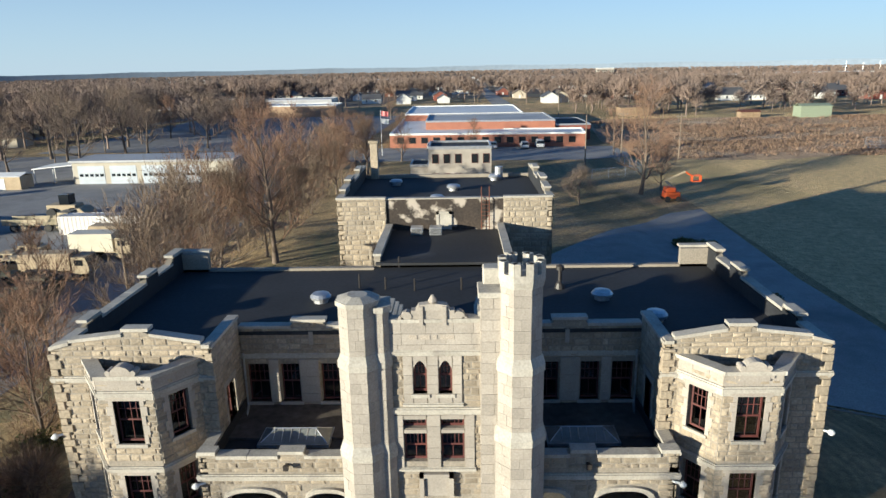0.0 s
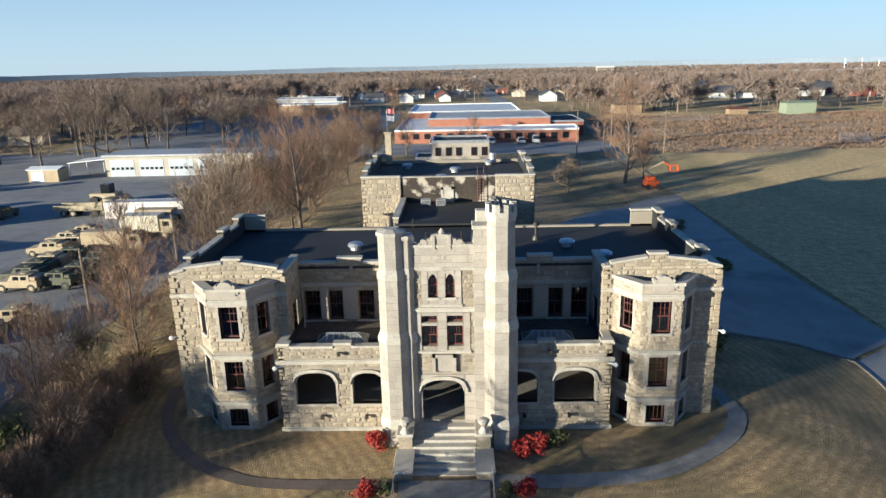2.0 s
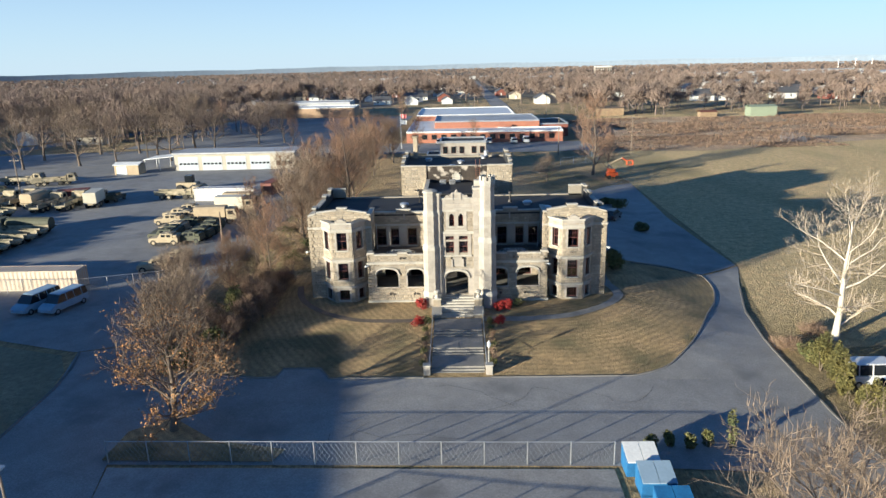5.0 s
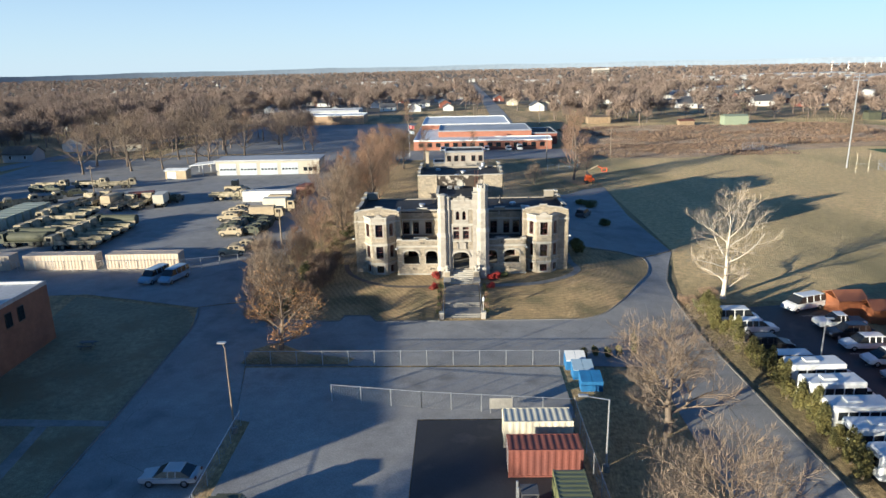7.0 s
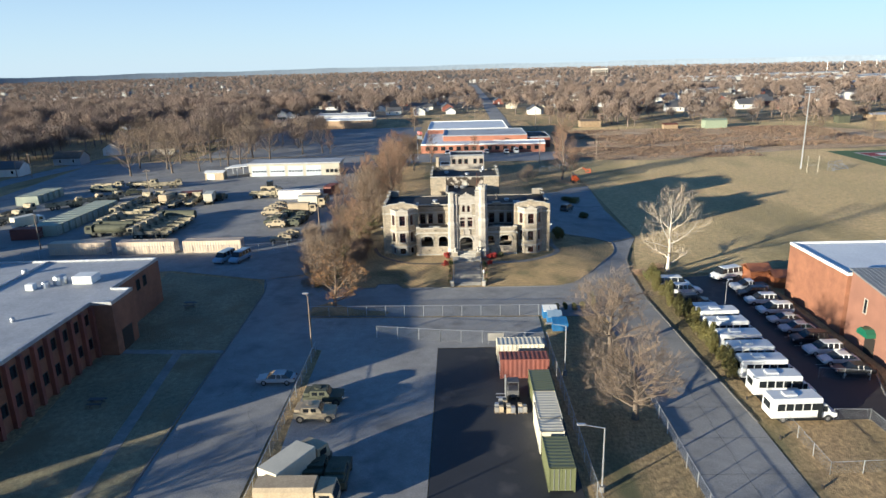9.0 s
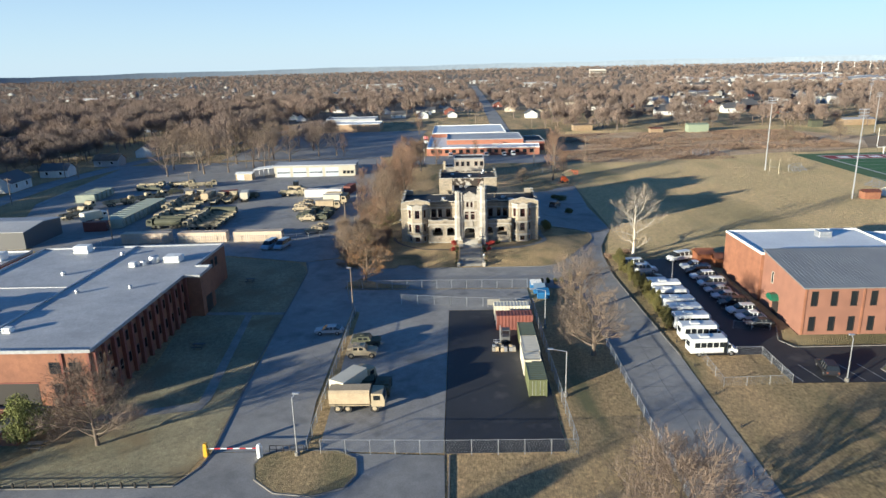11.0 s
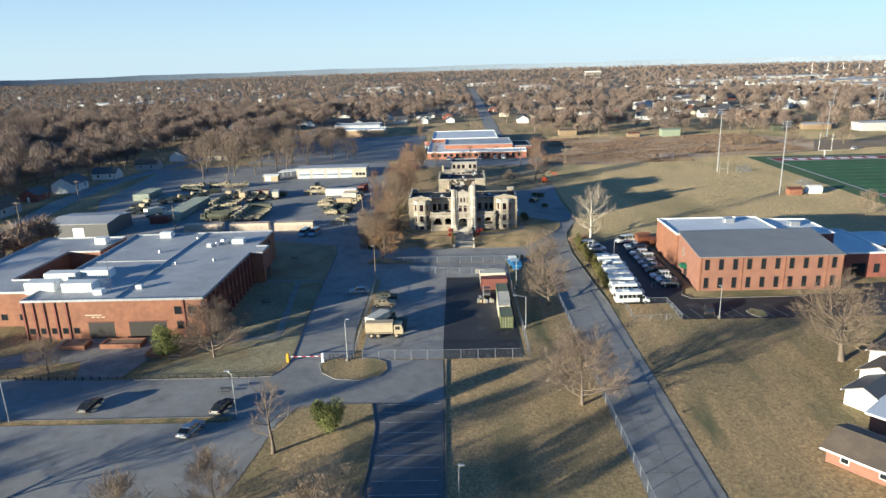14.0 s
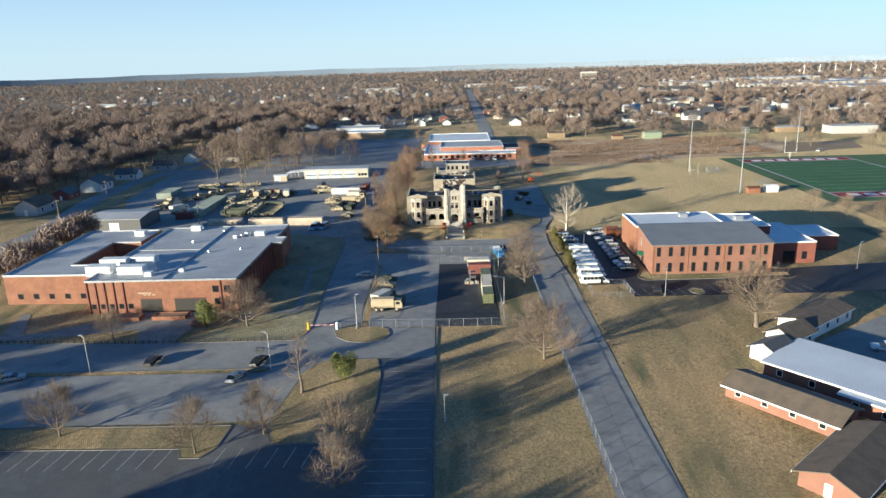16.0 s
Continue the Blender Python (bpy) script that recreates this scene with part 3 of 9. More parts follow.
stripe(seams, 0.045, 0.075, "road_joint", TAR, "dark tarred joints between road slabs")
cr = random.Random(12)
cracks = []
for _ in range(22):
    x, y, a = cr.choice(((cr.uniform(-33, -23), cr.uniform(-80, -20)), (cr.uniform(-10, 24), cr.uniform(-28, -19)), (cr.uniform(-80, -34), cr.uniform(-121, -93)))) + (cr.uniform(0, 6.28),)
    for _ in range(6):
        b = cr.uniform(0.8, 2.2)
        x1, y1 = x + b * math.cos(a), y + b * math.sin(a)
        cracks.append(((x, y), (x1, y1)))
        x, y, a = x1, y1, a + cr.gauss(0, 0.5)
cracks = [c for c in cracks if all((-33 < x < -23 and -82 < y < -20) or (-24 < x < 25 and -28.8 < y < -18.5) or (-90 < x < -36 and (-123 < y < -107 or -103.5 < y < -92.5)) for x, y in c)]
stripe(cracks, 0.035, 0.08, "road_crack", TAR, "dark tar-sealed cracks in the asphalt")
drape("road", [(-146, -90), (-142, 6), (-153, 60), (-155, 100), (-147, 150), (-118, 230), (-98, 330), (-106, 330), (-127, 232), (-156, 152), (-164, 100), (-162, 60), (-151, 6), (-154, -90)], ASPHALT, 0.06, "grey asphalt neighbourhood street", "road", 8)
drape("pavement", [(-112, 152), (-36, 151), (-26, 165), (-22, 264), (-108, 264)], ASPHALT, 0.05, "wide grey asphalt parking ground", "paving", 10)
drape("pavement", [(-30, 128), (30, 126), (46, 132), (47, 149.5), (-28, 152.5)], ASPHALT, 0.05, "grey asphalt strip before the school", "paving", 8)
drape("road", [(18, 236), (28, 236), (31, 600), (36, 1300), (26, 1300), (21, 600)], ASPHALT, 0.08, "straight grey street running to the horizon", "road", 30)

# ---- castle ----
CASTLE = thing("castle", 0, 5, 0, "two-storey rock-faced limestone castle with octagonal towers", "building")
BLOCKS = []            # (corner, along, outward, length, height, proud, close)
RNG = random.Random(7)


class Face:
    """A vertical wall plane from p0 to p1, seen from outside with p0 on the left."""
    def __init__(self, p0, p1):
        self.p = Vector((*p0, 0))
        d = Vector((p1[0] - p0[0], p1[1] - p0[1], 0))
        self.len, self.d = d.length, d.normalized()
        self.n = Vector((self.d.y, -self.d.x, 0))

    def at(self, u, z, out=0.0):
        return self.p + self.d * u + self.n * out + Vector((0, 0, z))

    def box(self, bm, u0, u1, o0, o1, z0, z1):
        c = [self.at(u, z, o) for z in (z0, z1) for u, o in ((u0, o1), (u1, o1), (u1, o0), (u0, o0))]
        v = [bm.verts.new(p) for p in c]
        for q in ((3, 2, 1, 0), (4, 5, 6, 7), (0, 1, 5, 4), (1, 2, 6, 5), (2, 3, 7, 6), (3, 0, 4, 7)):
            bm.faces.new([v[i] for i in q])

    def poly(self, bm, pts, o0, o1):
        a = [bm.verts.new(self.at(u, z, o1)) for u, z in pts]
        b = [bm.verts.new(self.at(u, z, o0)) for u, z in pts]
        n = len(pts)
        bm.faces.new(a), bm.faces.new(b[::-1])
        for i in range(n):
            bm.faces.new((a[i], b[i], b[(i + 1) % n], a[(i + 1) % n]))


def wall(face, z0, top, holes=(), thick=0.35, blocks=True, close=False, course=0.27, skip=()):
    """A backing wall with openings through it, and rough stones laid on it in courses. holes, skip: (u0, u1, z0, z1)."""
    tops = top if callable(top) else (lambda u: top)
    bm = B()
    us = sorted({0.0, face.len, *(h[i] for h in holes for i in (0, 1))} | ({face.len * i / 12 for i in range(13)} if callable(top) else set()))
    us = [u for u in us if 0 <= u <= face.len]
    for a, b in zip(us, us[1:]):
        if b - a < 1e-4:
            continue
        mid, z = (a + b) / 2, z0
        for h in sorted([h for h in holes if h[0] < mid < h[1]], key=lambda h: h[2]):
            if h[2] > z:
                face.box(bm, a, b, -thick, 0, z, h[2])
            z = max(z, h[3])
        ta, tb = tops(a + 1e-3), tops(b - 1e-3)
        if min(ta, tb) > z:
            face.poly(bm, [(a, z), (b, z), (b, tb), (a, ta)], -thick, 0)
    bmesh.ops.recalc_face_normals(bm, faces=bm.faces)
    part("wall", bm, MORTAR, CASTLE)
    if not blocks:
        return
    z = z0
    avoid = [*holes, *skip]
    while z < max(tops(u) for u in us) - 0.08:
        h = course * RNG.choice((0.75, 1.0, 1.0, 1.25))
        u = RNG.uniform(-0.3, 0.0)
        while u < face.len:
            w = RNG.uniform(0.28, 0.8)
            a, b = max(u, 0), min(u + w, face.len)
            u += w
            zt = min(z + h, min(tops(a), tops(b)))
            for g in avoid:
                if g[2] < zt - 0.02 and g[3] > z + 0.02:
                    if a < g[0] < b:
                        b = g[0]
                    elif a < g[1] < b:
                        a = g[1]
                    elif g[0] <= a and b <= g[1]:
                        b = a
            if b - a > 0.06 and zt - z > 0.08:
                BLOCKS.append((face.at(a + 0.012, z + 0.012, -0.01), face.d, face.n, b - a - 0.024, zt - z - 0.024, RNG.uniform(0.022, 0.055), close))
        z += h


def smooth_wall(face, z0, z1, u0=0.0, u1=None, out=0.04, course=0.42, w=(0.6, 1.1), bm=None):
    """Fine-cut ashlar laid proud of a wall, each stone with an open joint."""
    own = bm is None
    bm = bm or B()
    u1 = face.len if u1 is None else u1
    z, row = z0, 0
    n = max(1, round((z1 - z0) / course))
    for k in range(n):
        za, zb = z0 + (z1 - z0) * k / n, z0 + (z1 - z0) * (k + 1) / n
        u = u0
        while u < u1 - 1e-3:
            e = min(u1, u + RNG.uniform(*w))
            if u1 - e < 0.25:
                e = u1
            face.box(bm, u + 0.006, e - 0.006, -0.02, out + RNG.uniform(-0.004, 0.004), za + 0.006, zb - 0.006)
            u = e
    if own:
        part("ashlar", bm, ASHLAR, CASTLE, "smooth-cut pale limestone")


def band(face, z0, z1, out=0.1, u0=-0.1, u1=None, name="string_course", mat_=None):
    bm = B()
    u1 = face.len + 0.1 if u1 is None else u1
    h = z1 - z0
    face.poly(bm, [(u0, z0), (u1, z0), (u1, z0 + h), (u0, z0 + h)], -0.05, out * 0.55)
    face.box(bm, u0, u1, -0.05, out, z0 + h * 0.35, z1 - h * 0.2)
    part(name, bm, mat_ or COPING, CASTLE)


def window(face, u0, u1, z0, z1, owner=None, arch=0.0, grid=(4, 2), deep=0.24, surround=0.16, trim=None, split=True, frame_mat=None, sill=True):
    """A sash window set back in its opening: frame with glazing bars, panes, sill and stone surround."""
    owner = owner or CASTLE
    fm = frame_mat or FRAME_RED
    f = B()
    t, zm = 0.07, z0 + (z1 - z0) * 0.5
    for a, b, c, d in ((u0, u0 + t, z0, z1), (u1 - t, u1, z0, z1), (u0 + t, u1 - t, z0, z0 + t * 1.3), (u0 + t, u1 - t, z1 - t, z1)):
        face.box(f, a, b, -deep - 0.06, -deep + 0.02, c, d)
    if split:
        face.box(f, u0 + t, u1 - t, -deep - 0.05, -deep + 0.015, zm - 0.035, zm + 0.035)
    for i in range(1, grid[0]):
        u = u0 + t + (u1 - u0 - 2 * t) * i / grid[0]
        face.box(f, u - 0.014, u + 0.014, -deep - 0.045, -deep, zm if split else z0 + t, z1 - t)
    for k in range(1, grid[1]):
        z = zm + (z1 - zm) * k / grid[1]
        face.box(f, u0 + t, u1 - t, -deep - 0.044, -deep - 0.001, z - 0.014, z + 0.014)
    if split:
        face.box(f, (u0 + u1) / 2 - 0.014, (u0 + u1) / 2 + 0.014, -deep - 0.045, -deep, z0 + t, zm)
    win = part("window", f, fm, owner, "oxblood-painted sash window with glazing bars" if fm is FRAME_RED else "dark metal-framed window")
    for a, b in (((z0 + t, zm - 0.035), (zm + 0.035, z1 - t)) if split else ((z0 + t, z1 - t),)):
        p = B()
        face.box(p, u0 + t, u1 - t, -deep - 0.03, -deep - 0.022, a, b)
        part("pane", p, GLASS, win).visible_shadow = False
    if arch:
        s = B()
        n = 8
        for k in range(n):
            a0, a1 = k / n, (k + 1) / n
            ua, ub = u0 + (u1 - u0) * a0, u0 + (u1 - u0) * a1
            za, zb = (z1 - arch * (abs(2 * q - 1) ** 1.8) for q in (a0, a1))
            face.poly(s, [(ua, za), (ub, zb), (ub, z1 + 0.001), (ua, z1 + 0.001)], -deep - 0.08, 0.03)
        part("arch_head", s, trim or ASHLAR, win)
    if sill:
        b = B()
        face.poly(b, [(u0 - 0.1, z0 - 0.14), (u1 + 0.1, z0 - 0.14), (u1 + 0.1, z0), (u0 - 0.1, z0)], -deep, 0.1)
        part("sill", b, COPING if not trim else trim, win)
    if surround:
        s, q = B(), surround
        z, k = z0, 0
        while z < z1 - 0.05:      # quoined jambs
            h = min(0.42, z1 - z)
            w = q * (1.6 if k % 2 else 1.0)
            face.box(s, u0 - w, u0, -deep, 0.05, z + 0.006, z + h - 0.006)
            face.box(s, u1, u1 + w, -deep, 0.05, z + 0.006, z + h - 0.006)
            z, k = z + h, k + 1
        face.box(s, u0 - q * 1.6, u1 + q * 1.6, -deep, 0.06, z1, z1 + 0.26)
        part("surround", s, ASHLAR, win)
    return win


def coping(face, pts, w=0.5, h=0.14, back=0.42):
    """Coping stones along the line pts (u, z) on top of a wall, each a part of its own."""
    for (a, za), (b, zb) in zip(pts, pts[1:]):
        if b - a < 0.02:
            continue
        n = max(1, round((b - a) / 1.5))
        for i in range(n):
            bm = B()
            p, q = a + (b - a) * i / n + 0.004, a + (b - a) * (i + 1) / n - 0.004
            zp, zq = za + (zb - za) * i / n, za + (zb - za) * (i + 1) / n
            r = RNG.uniform(-0.012, 0.012)
            face.poly(bm, [(p, zp), (q, zq), (q, zq + h + r), (p, zp + h + r)], -back, w - back + r)
            bmesh.ops.recalc_face_normals(bm, faces=bm.faces)
            part("coping", bm, COPING, CASTLE)


def steps_top(pts):
    def top(u):
        for (a, za), (b, zb) in zip(pts, pts[1:]):
            if a <= u <= b:
                return za + (zb - za) * ((u - a) / (b - a) if b > a else 0)
        return pts[-1][1]
    return top


def mirrored(side_):
    """Front wall faces run left to right: for the right half the x of the left half is turned round."""
    return (lambda a, b, y: Face((a, y), (b, y))) if side_ < 0 else (lambda a, b, y: Face((-b, y), (-a, y)))


def octagon(cx, cy, r):
    return [(cx + r * math.cos(math.radians(22.5 + 45 * i)) * 1.0824, cy + r * math.sin(math.radians(22.5 + 45 * i)) * 1.0824) for i in range(8)]


def tower(cx, cy, tiers, name):
    """An octagonal tower of fine-cut stones: tiers of (z0, z1, half width)."""
    shaft, bm = B(), B()
    for z0, z1, r in tiers:
        prism(shaft, octagon(cx, cy, r - 0.02), z0, z1)
        pts = octagon(cx, cy, r)
        rows = max(1, round((z1 - z0) / 0.42))
        for i in range(8):
            f = Face(pts[(i - 1) % 8], pts[i])
            f = f if f.n.dot(Vector((f.p.x - cx, f.p.y - cy, 0))) > 0 else Face(pts[i], pts[(i - 1) % 8])
            for k in range(rows):
                za, zb = z0 + (z1 - z0) * k / rows, z0 + (z1 - z0) * (k + 1) / rows
                cut = f.len * (0.42 if (k + i) % 2 else 0.62)
                for a, b in ((0, cut), (cut, f.len)):
                    f.box(bm, a + 0.004, b - 0.004, -0.06, RNG.uniform(-0.003, 0.006), za + 0.004, zb - 0.004)
    body = part(name, shaft, MORTAR, CASTLE, "octagonal limestone tower")
    tagged(part("ashlar", bm, ASHLAR, body), kind="stuff")
    rings = B()
    for (z0, z1, r), (a0, a1, q) in zip(tiers, tiers[1:]):
        prism(rings, octagon(cx, cy, r + 0.04), z1 - 0.35, z1 - 0.1)
        prism(rings, octagon(cx, cy, r + 0.05), z1 - 0.1, z1 + 0.22, octagon(cx, cy, q + 0.01))
    part("weathering", rings, COPING, body)
    return body


# wings, bays, recesses and porches: the left half and its mirror image
for s in (-1, 1):
    F = mirrored(s)
    def U(x, f):     # distance along a face of the place x given for the left half
        return abs((x if s < 0 else -x) - f.p.x)
    def R(x0, x1, f):
        a, b = U(x0, f), U(x1, f)
        return min(a, b), max(a, b)
    # wing front
    f = F(-16, -9.3, 0)
    prof = [(0, 9.30), (0.85, 9.52), (0.86, 9.62), (3.1, 9.88), (3.11, 10.10), (4.25, 10.10), (4.26, 9.88), (6.35, 9.55), (6.36, 9.35), (6.7, 9.35)]
    if s > 0:
        prof = [(6.7 - u, z) for u, z in prof[::-1]]
    bay = R(-14.6, -10.0, f)
    wall(f, -0.6, steps_top(prof), [(*bay, 0.0, 8.3)], close=True)
    coping(f, prof)
    band(f, 7.85, 8.12, 0.14, -0.15, None if s < 0 else f.len + 0.15)
    # wing flanks
    if s < 0:
        g, gi = Face((-16, 13.2), (-16, 0)), Face((-9.3, 0), (-9.3, 3.5))
    else:
        g, gi = Face((16, 0), (16, 13.2)), Face((9.3, 3.5), (9.3, 0))
    sp = [(0, 9.25), (2.2, 9.25), (2.21, 9.6), (3.5, 9.6), (3.51, 9.35), (8.2, 9.35), (8.21, 9.75), (9.6, 9.75), (9.61, 9.4), (11.6, 9.4), (11.61, 9.85), (13.2, 9.85)]
    if s < 0:
        sp = [(13.2 - u, z) for u, z in sp[::-1]]
    wins = [(2.2, 3.3, 5.9, 7.8), (6.2, 7.3, 5.9, 7.8), (10.2, 11.3, 5.9, 7.8), (2.2, 3.3, 2.65, 4.45), (6.2, 7.3, 2.65, 4.45), (10.2, 11.3, 2.65, 4.45)]
    wall(g, -0.6, steps_top(sp), wins)
    coping(g, sp)
    band(g, 7.85, 8.12, 0.14)
    for w in wins:
        window(g, *w)
    wall(gi, 4.6, 9.3, [(1.15, 2.25, 5.0, 6.95)])
    coping(gi, [(0, 9.3), (gi.len, 9.3)])
    window(gi, 1.15, 2.25, 5.0, 6.95)
    # stub of parapet at the back corner
    b = F(-16, -14, 13.2) if s > 0 else F(-16, -14, 13.2)
    wall(Face((-14, 13.2), (-16, 13.2)) if s < 0 else Face((16, 13.2), (14, 13.2)), 8.6, 9.7)
    coping(b, [(0, 9.7), (b.len, 9.7)])
    # back wall
    wall(Face((-4.1, 13.2), (-16, 13.2)) if s < 0 else Face((16, 13.2), (4.1, 13.2)), -0.6, 8.75)
    # recessed upper wall over the porch
    f = F(-9.3, -3.0, 3.5)
    rp = [(0, 8.75), (2.45, 8.75), (2.46, 9.05), (4.1, 9.05), (4.11, 8.75), (6.3, 8.75)]
    if s > 0:
        rp = [(6.3 - u, z) for u, z in rp[::-1]]
    wins = [(*R(a, b_, f), 5.0, 6.95) for a, b_ in ((-9.08, -8.06), (-7.5, -6.6), (-5.58, -4.57))]
    low = [(*R(-8.4, -6.9, f), 1.3, 3.4), (*R(-5.4, -4.0, f), 1.3, 3.4)]
    wall(f, 0, steps_top(rp), wins + low)
    coping(f, rp)
    band(f, 7.25, 7.5, 0.08, 0, f.len)
    for w in wins:
        window(f, *w, surround=0)
    for w in low:
        window(f, *w, surround=0.1, sill=False)
    slit = B()
    f.box(slit, *R(-6.02, -5.82, f), 0.05, 0.12, 7.95, 8.6)
    part("slit_ornament", slit, ASHLAR, CASTLE)
    bm = B()
    for a, b_ in ((-8.0, -7.55), (-6.55, -5.65)):
        smooth_wall(f, 5.0, 7.2, *R(a, b_, f), bm=bm, out=0.09)
    part("pier", bm, ASHLAR, CASTLE)
    # porch
    f = F(-9.6, -3.2, -1.8)
    arches = [(*R(-8.68, -6.34, f), 1.8, 3.78), (*R(-5.36, -3.55, f), 1.8, 3.74)]
    pp = [(0, 5.5), (0.75, 5.5), (0.76, 5.32), (3.25, 5.32), (3.26, 5.52), (4.3, 5.52), (4.31, 5.32), (6.4, 5.32)]
    if s > 0:
        pp = [(6.4 - u, z) for u, z in pp[::-1]]
    hood = [(a - 0.2, b_ + 0.2, z - 0.9, z1 + 0.2) for a, b_, z, z1 in arches]
    wall(f, -0.6, steps_top(pp), arches, close=True, skip=[(a - 0.14, b_ + 0.14, z1 - 1.0, z1 + 0.18) for a, b_, z, z1 in arches] + [(0, 9, 4.32, 4.6)])
    coping(f, pp)
    band(f, 4.32, 4.6, 0.12, -0.1)
    band(f, 0.0, 0.28, 0.1, -0.1)
    for a, b_, z, z1 in arches:
        sp_, hd = B(), B()
        n, rise = 14, 0.75
        def crown(q):
            return z1 - rise + rise * math.sqrt(max(0.0, 1 - abs(2 * q - 1) ** 2.6))
        for k in range(n):
            q0, q1 = k / n, (k + 1) / n
            ua, ub = a + (b_ - a) * q0, a + (b_ - a) * q1
            f.poly(sp_, [(ua, crown(q0)), (ub, crown(q1)), (ub, z1 + 0.002), (ua, z1 + 0.002)], -0.33, 0.03)
            c0, c1 = (u_ + (u_ - (a + b_) / 2) * 0.14 for u_ in (ua, ub))
            f.poly(hd, [(c0, crown(q0) + 0.06), (c1, crown(q1) + 0.06), (c1, crown(q1) + 0.24), (c0, crown(q0) + 0.24)], -0.05, 0.16)
        for u_ in (a, b_):
            smooth_wall(f, 1.8, 3.1, u_ - 0.14, u_, bm=sp_, out=0.05) if u_ == a else smooth_wall(f, 1.8, 3.1, u_, u_ + 0.14, bm=sp_, out=0.05)
        f.box(sp_, a - 0.12, b_ + 0.12, -0.4, 0.1, 1.66, 1.8)
        arch = part("arch", sp_, ASHLAR, CASTLE, "flat-pointed limestone arch")
        bmesh_hood = part("hood_mould", hd, COPING, arch)
    pf = Face((-9.6, 0.05), (-9.6, -1.8)) if s < 0 else Face((9.6, -1.8), (9.6, 0.05))
    wall(pf, -0.6, 5.35, close=True)
    coping(pf, [(0, 5.35), (pf.len, 5.35)])
    band(pf, 4.32, 4.6, 0.12)
    inner = Face((-9.2, 3.4), (-9.2, -1.4)) if s < 0 else Face((9.2, -1.4), (9.2, 3.4))
    bm = B()
    inner.box(bm, 0, inner.len, -0.03, 0.0, 4.7, 5.3)
    x0, x1 = (-9.55, -3.1) if s < 0 else (3.1, 9.55)
    box(bm, x0, x1, -1.45, 3.45, 4.55, 4.72)
    part("porch_roof", bm, ROOFING, CASTLE)
    bm = B()
    box(bm, x0, x1, -1.4, 3.4, 1.1, 1.25)
    part("porch_floor", bm, PATHC, CASTLE)
    bm = B()
    cx = -6.2 if s < 0 else 6.2
    kx0, kx1, ky0, ky1 = cx - 1.55, cx + 1.55, -0.1, 1.35
    prism(bm, [(kx0, ky0), (kx1, ky0), (kx1, ky1), (kx0, ky1)], 4.71, 4.86)
    sk = part("skylight", bm, METAL, CASTLE, "low glazed skylight on the porch roof")
    bm = B()
    prism(bm, [(kx0 + 0.05, ky0 + 0.05), (kx1 - 0.05, ky0 + 0.05), (kx1 - 0.05, ky1 - 0.05), (kx0 + 0.05, ky1 - 0.05)], 4.865, 5.22, [(kx0 + 0.65, 0.58), (kx1 - 0.65, 0.58), (kx1 - 0.65, 0.68), (kx0 + 0.65, 0.68)])
    part("pane", bm, mat("skylight_glazing", (0.22, 0.23, 0.22), (0.16, 0.17, 0.16), 0.25, 1, 6, 0.15, 0), sk)
    bm = B()
    for i in range(6):
        x = kx0 + 0.65 + (kx1 - kx0 - 1.3) * i / 5
        rod(bm, (x, 0.03, 4.88), (x, 0.58, 5.235), 0.025, n=4), rod(bm, (x, 1.22, 4.88), (x, 0.68, 5.235), 0.025, n=4)
    for x, e in ((kx0 + 0.1, kx0 + 0.65), (kx1 - 0.1, kx1 - 0.65)):
        rod(bm, (x, 0.0, 4.88), (e, 0.58, 5.235), 0.025, n=4), rod(bm, (x, 1.25, 4.88), (e, 0.68, 5.235), 0.025, n=4)
    rod(bm, (kx0 + 0.65, 0.63, 5.24), (kx1 - 0.65, 0.63, 5.24), 0.03, n=4)
    part("glazing_bar", bm, METAL, sk)
    # canted bay
    c = 12.25 * s
    ring = [(c - 2.35, 0.0), (c - 1.12, -1.6), (c + 1.12, -1.6), (c + 2.35, 0.0)]
    for i in range(3):
        fb = Face(ring[i], ring[i + 1])
        m = fb.len / 2
        w = 0.54 if i == 1 else 0.43
        wins = [(m - w, m + w, 5.9, 7.82), (m - w, m + w, 2.6, 4.45), (m - w, m + w, 0.3, 1.42)]
        wall(fb, -0.6, 8.55, wins, close=True, skip=[(0, 9, 7.85, 8.25), (0, 9, 4.6, 4.85), (0, 9, 1.66, 1.9)])
        for k, w_ in enumerate(wins):
            window(fb, *w_, surround=0.17, grid=(4, 2) if k < 2 else (4, 1), split=k < 2)
        coping(fb, [(-0.1, 8.75), (fb.len + 0.1, 8.75)], 0.55, 0.16)
        band(fb, 7.86, 8.24, 0.10, -0.06, fb.len + 0.06)
        band(fb, 4.6, 4.85, 0.14, -0.06, fb.len + 0.06)
        band(fb, 1.66, 1.9, 0.14, -0.06, fb.len + 0.06)
        bm = B()
        smooth_wall(fb, 8.25, 8.75, bm=bm, out=0.03)
        part("parapet", bm, ASHLAR, CASTLE)
        fb2 = B()
        fb.box(fb2, 0, fb.len, -0.3, 0, 8.5, 8.75)
        part("wall", fb2, MORTAR, CASTLE)
    bm = B()
    prism(bm, [(c - 2.2, 0.02), (c - 1.05, -1.4), (c + 1.05, -1.4), (c + 2.2, 0.02)], 8.2, 8.4)
    part("bay_roof", bm, ROOFING, CASTLE)
    # carved shield on the bay parapet
    fb = Face(ring[1], ring[2])
    bm = B()
    fb.box(bm, 0.55, 1.69, -0.32, 0.12, 8.5, 9.02)
    fb.box(bm, 0.38, 0.56, -0.3, 0.1, 8.6, 8.86), fb.box(bm, 1.68, 1.86, -0.3, 0.1, 8.6, 8.86)
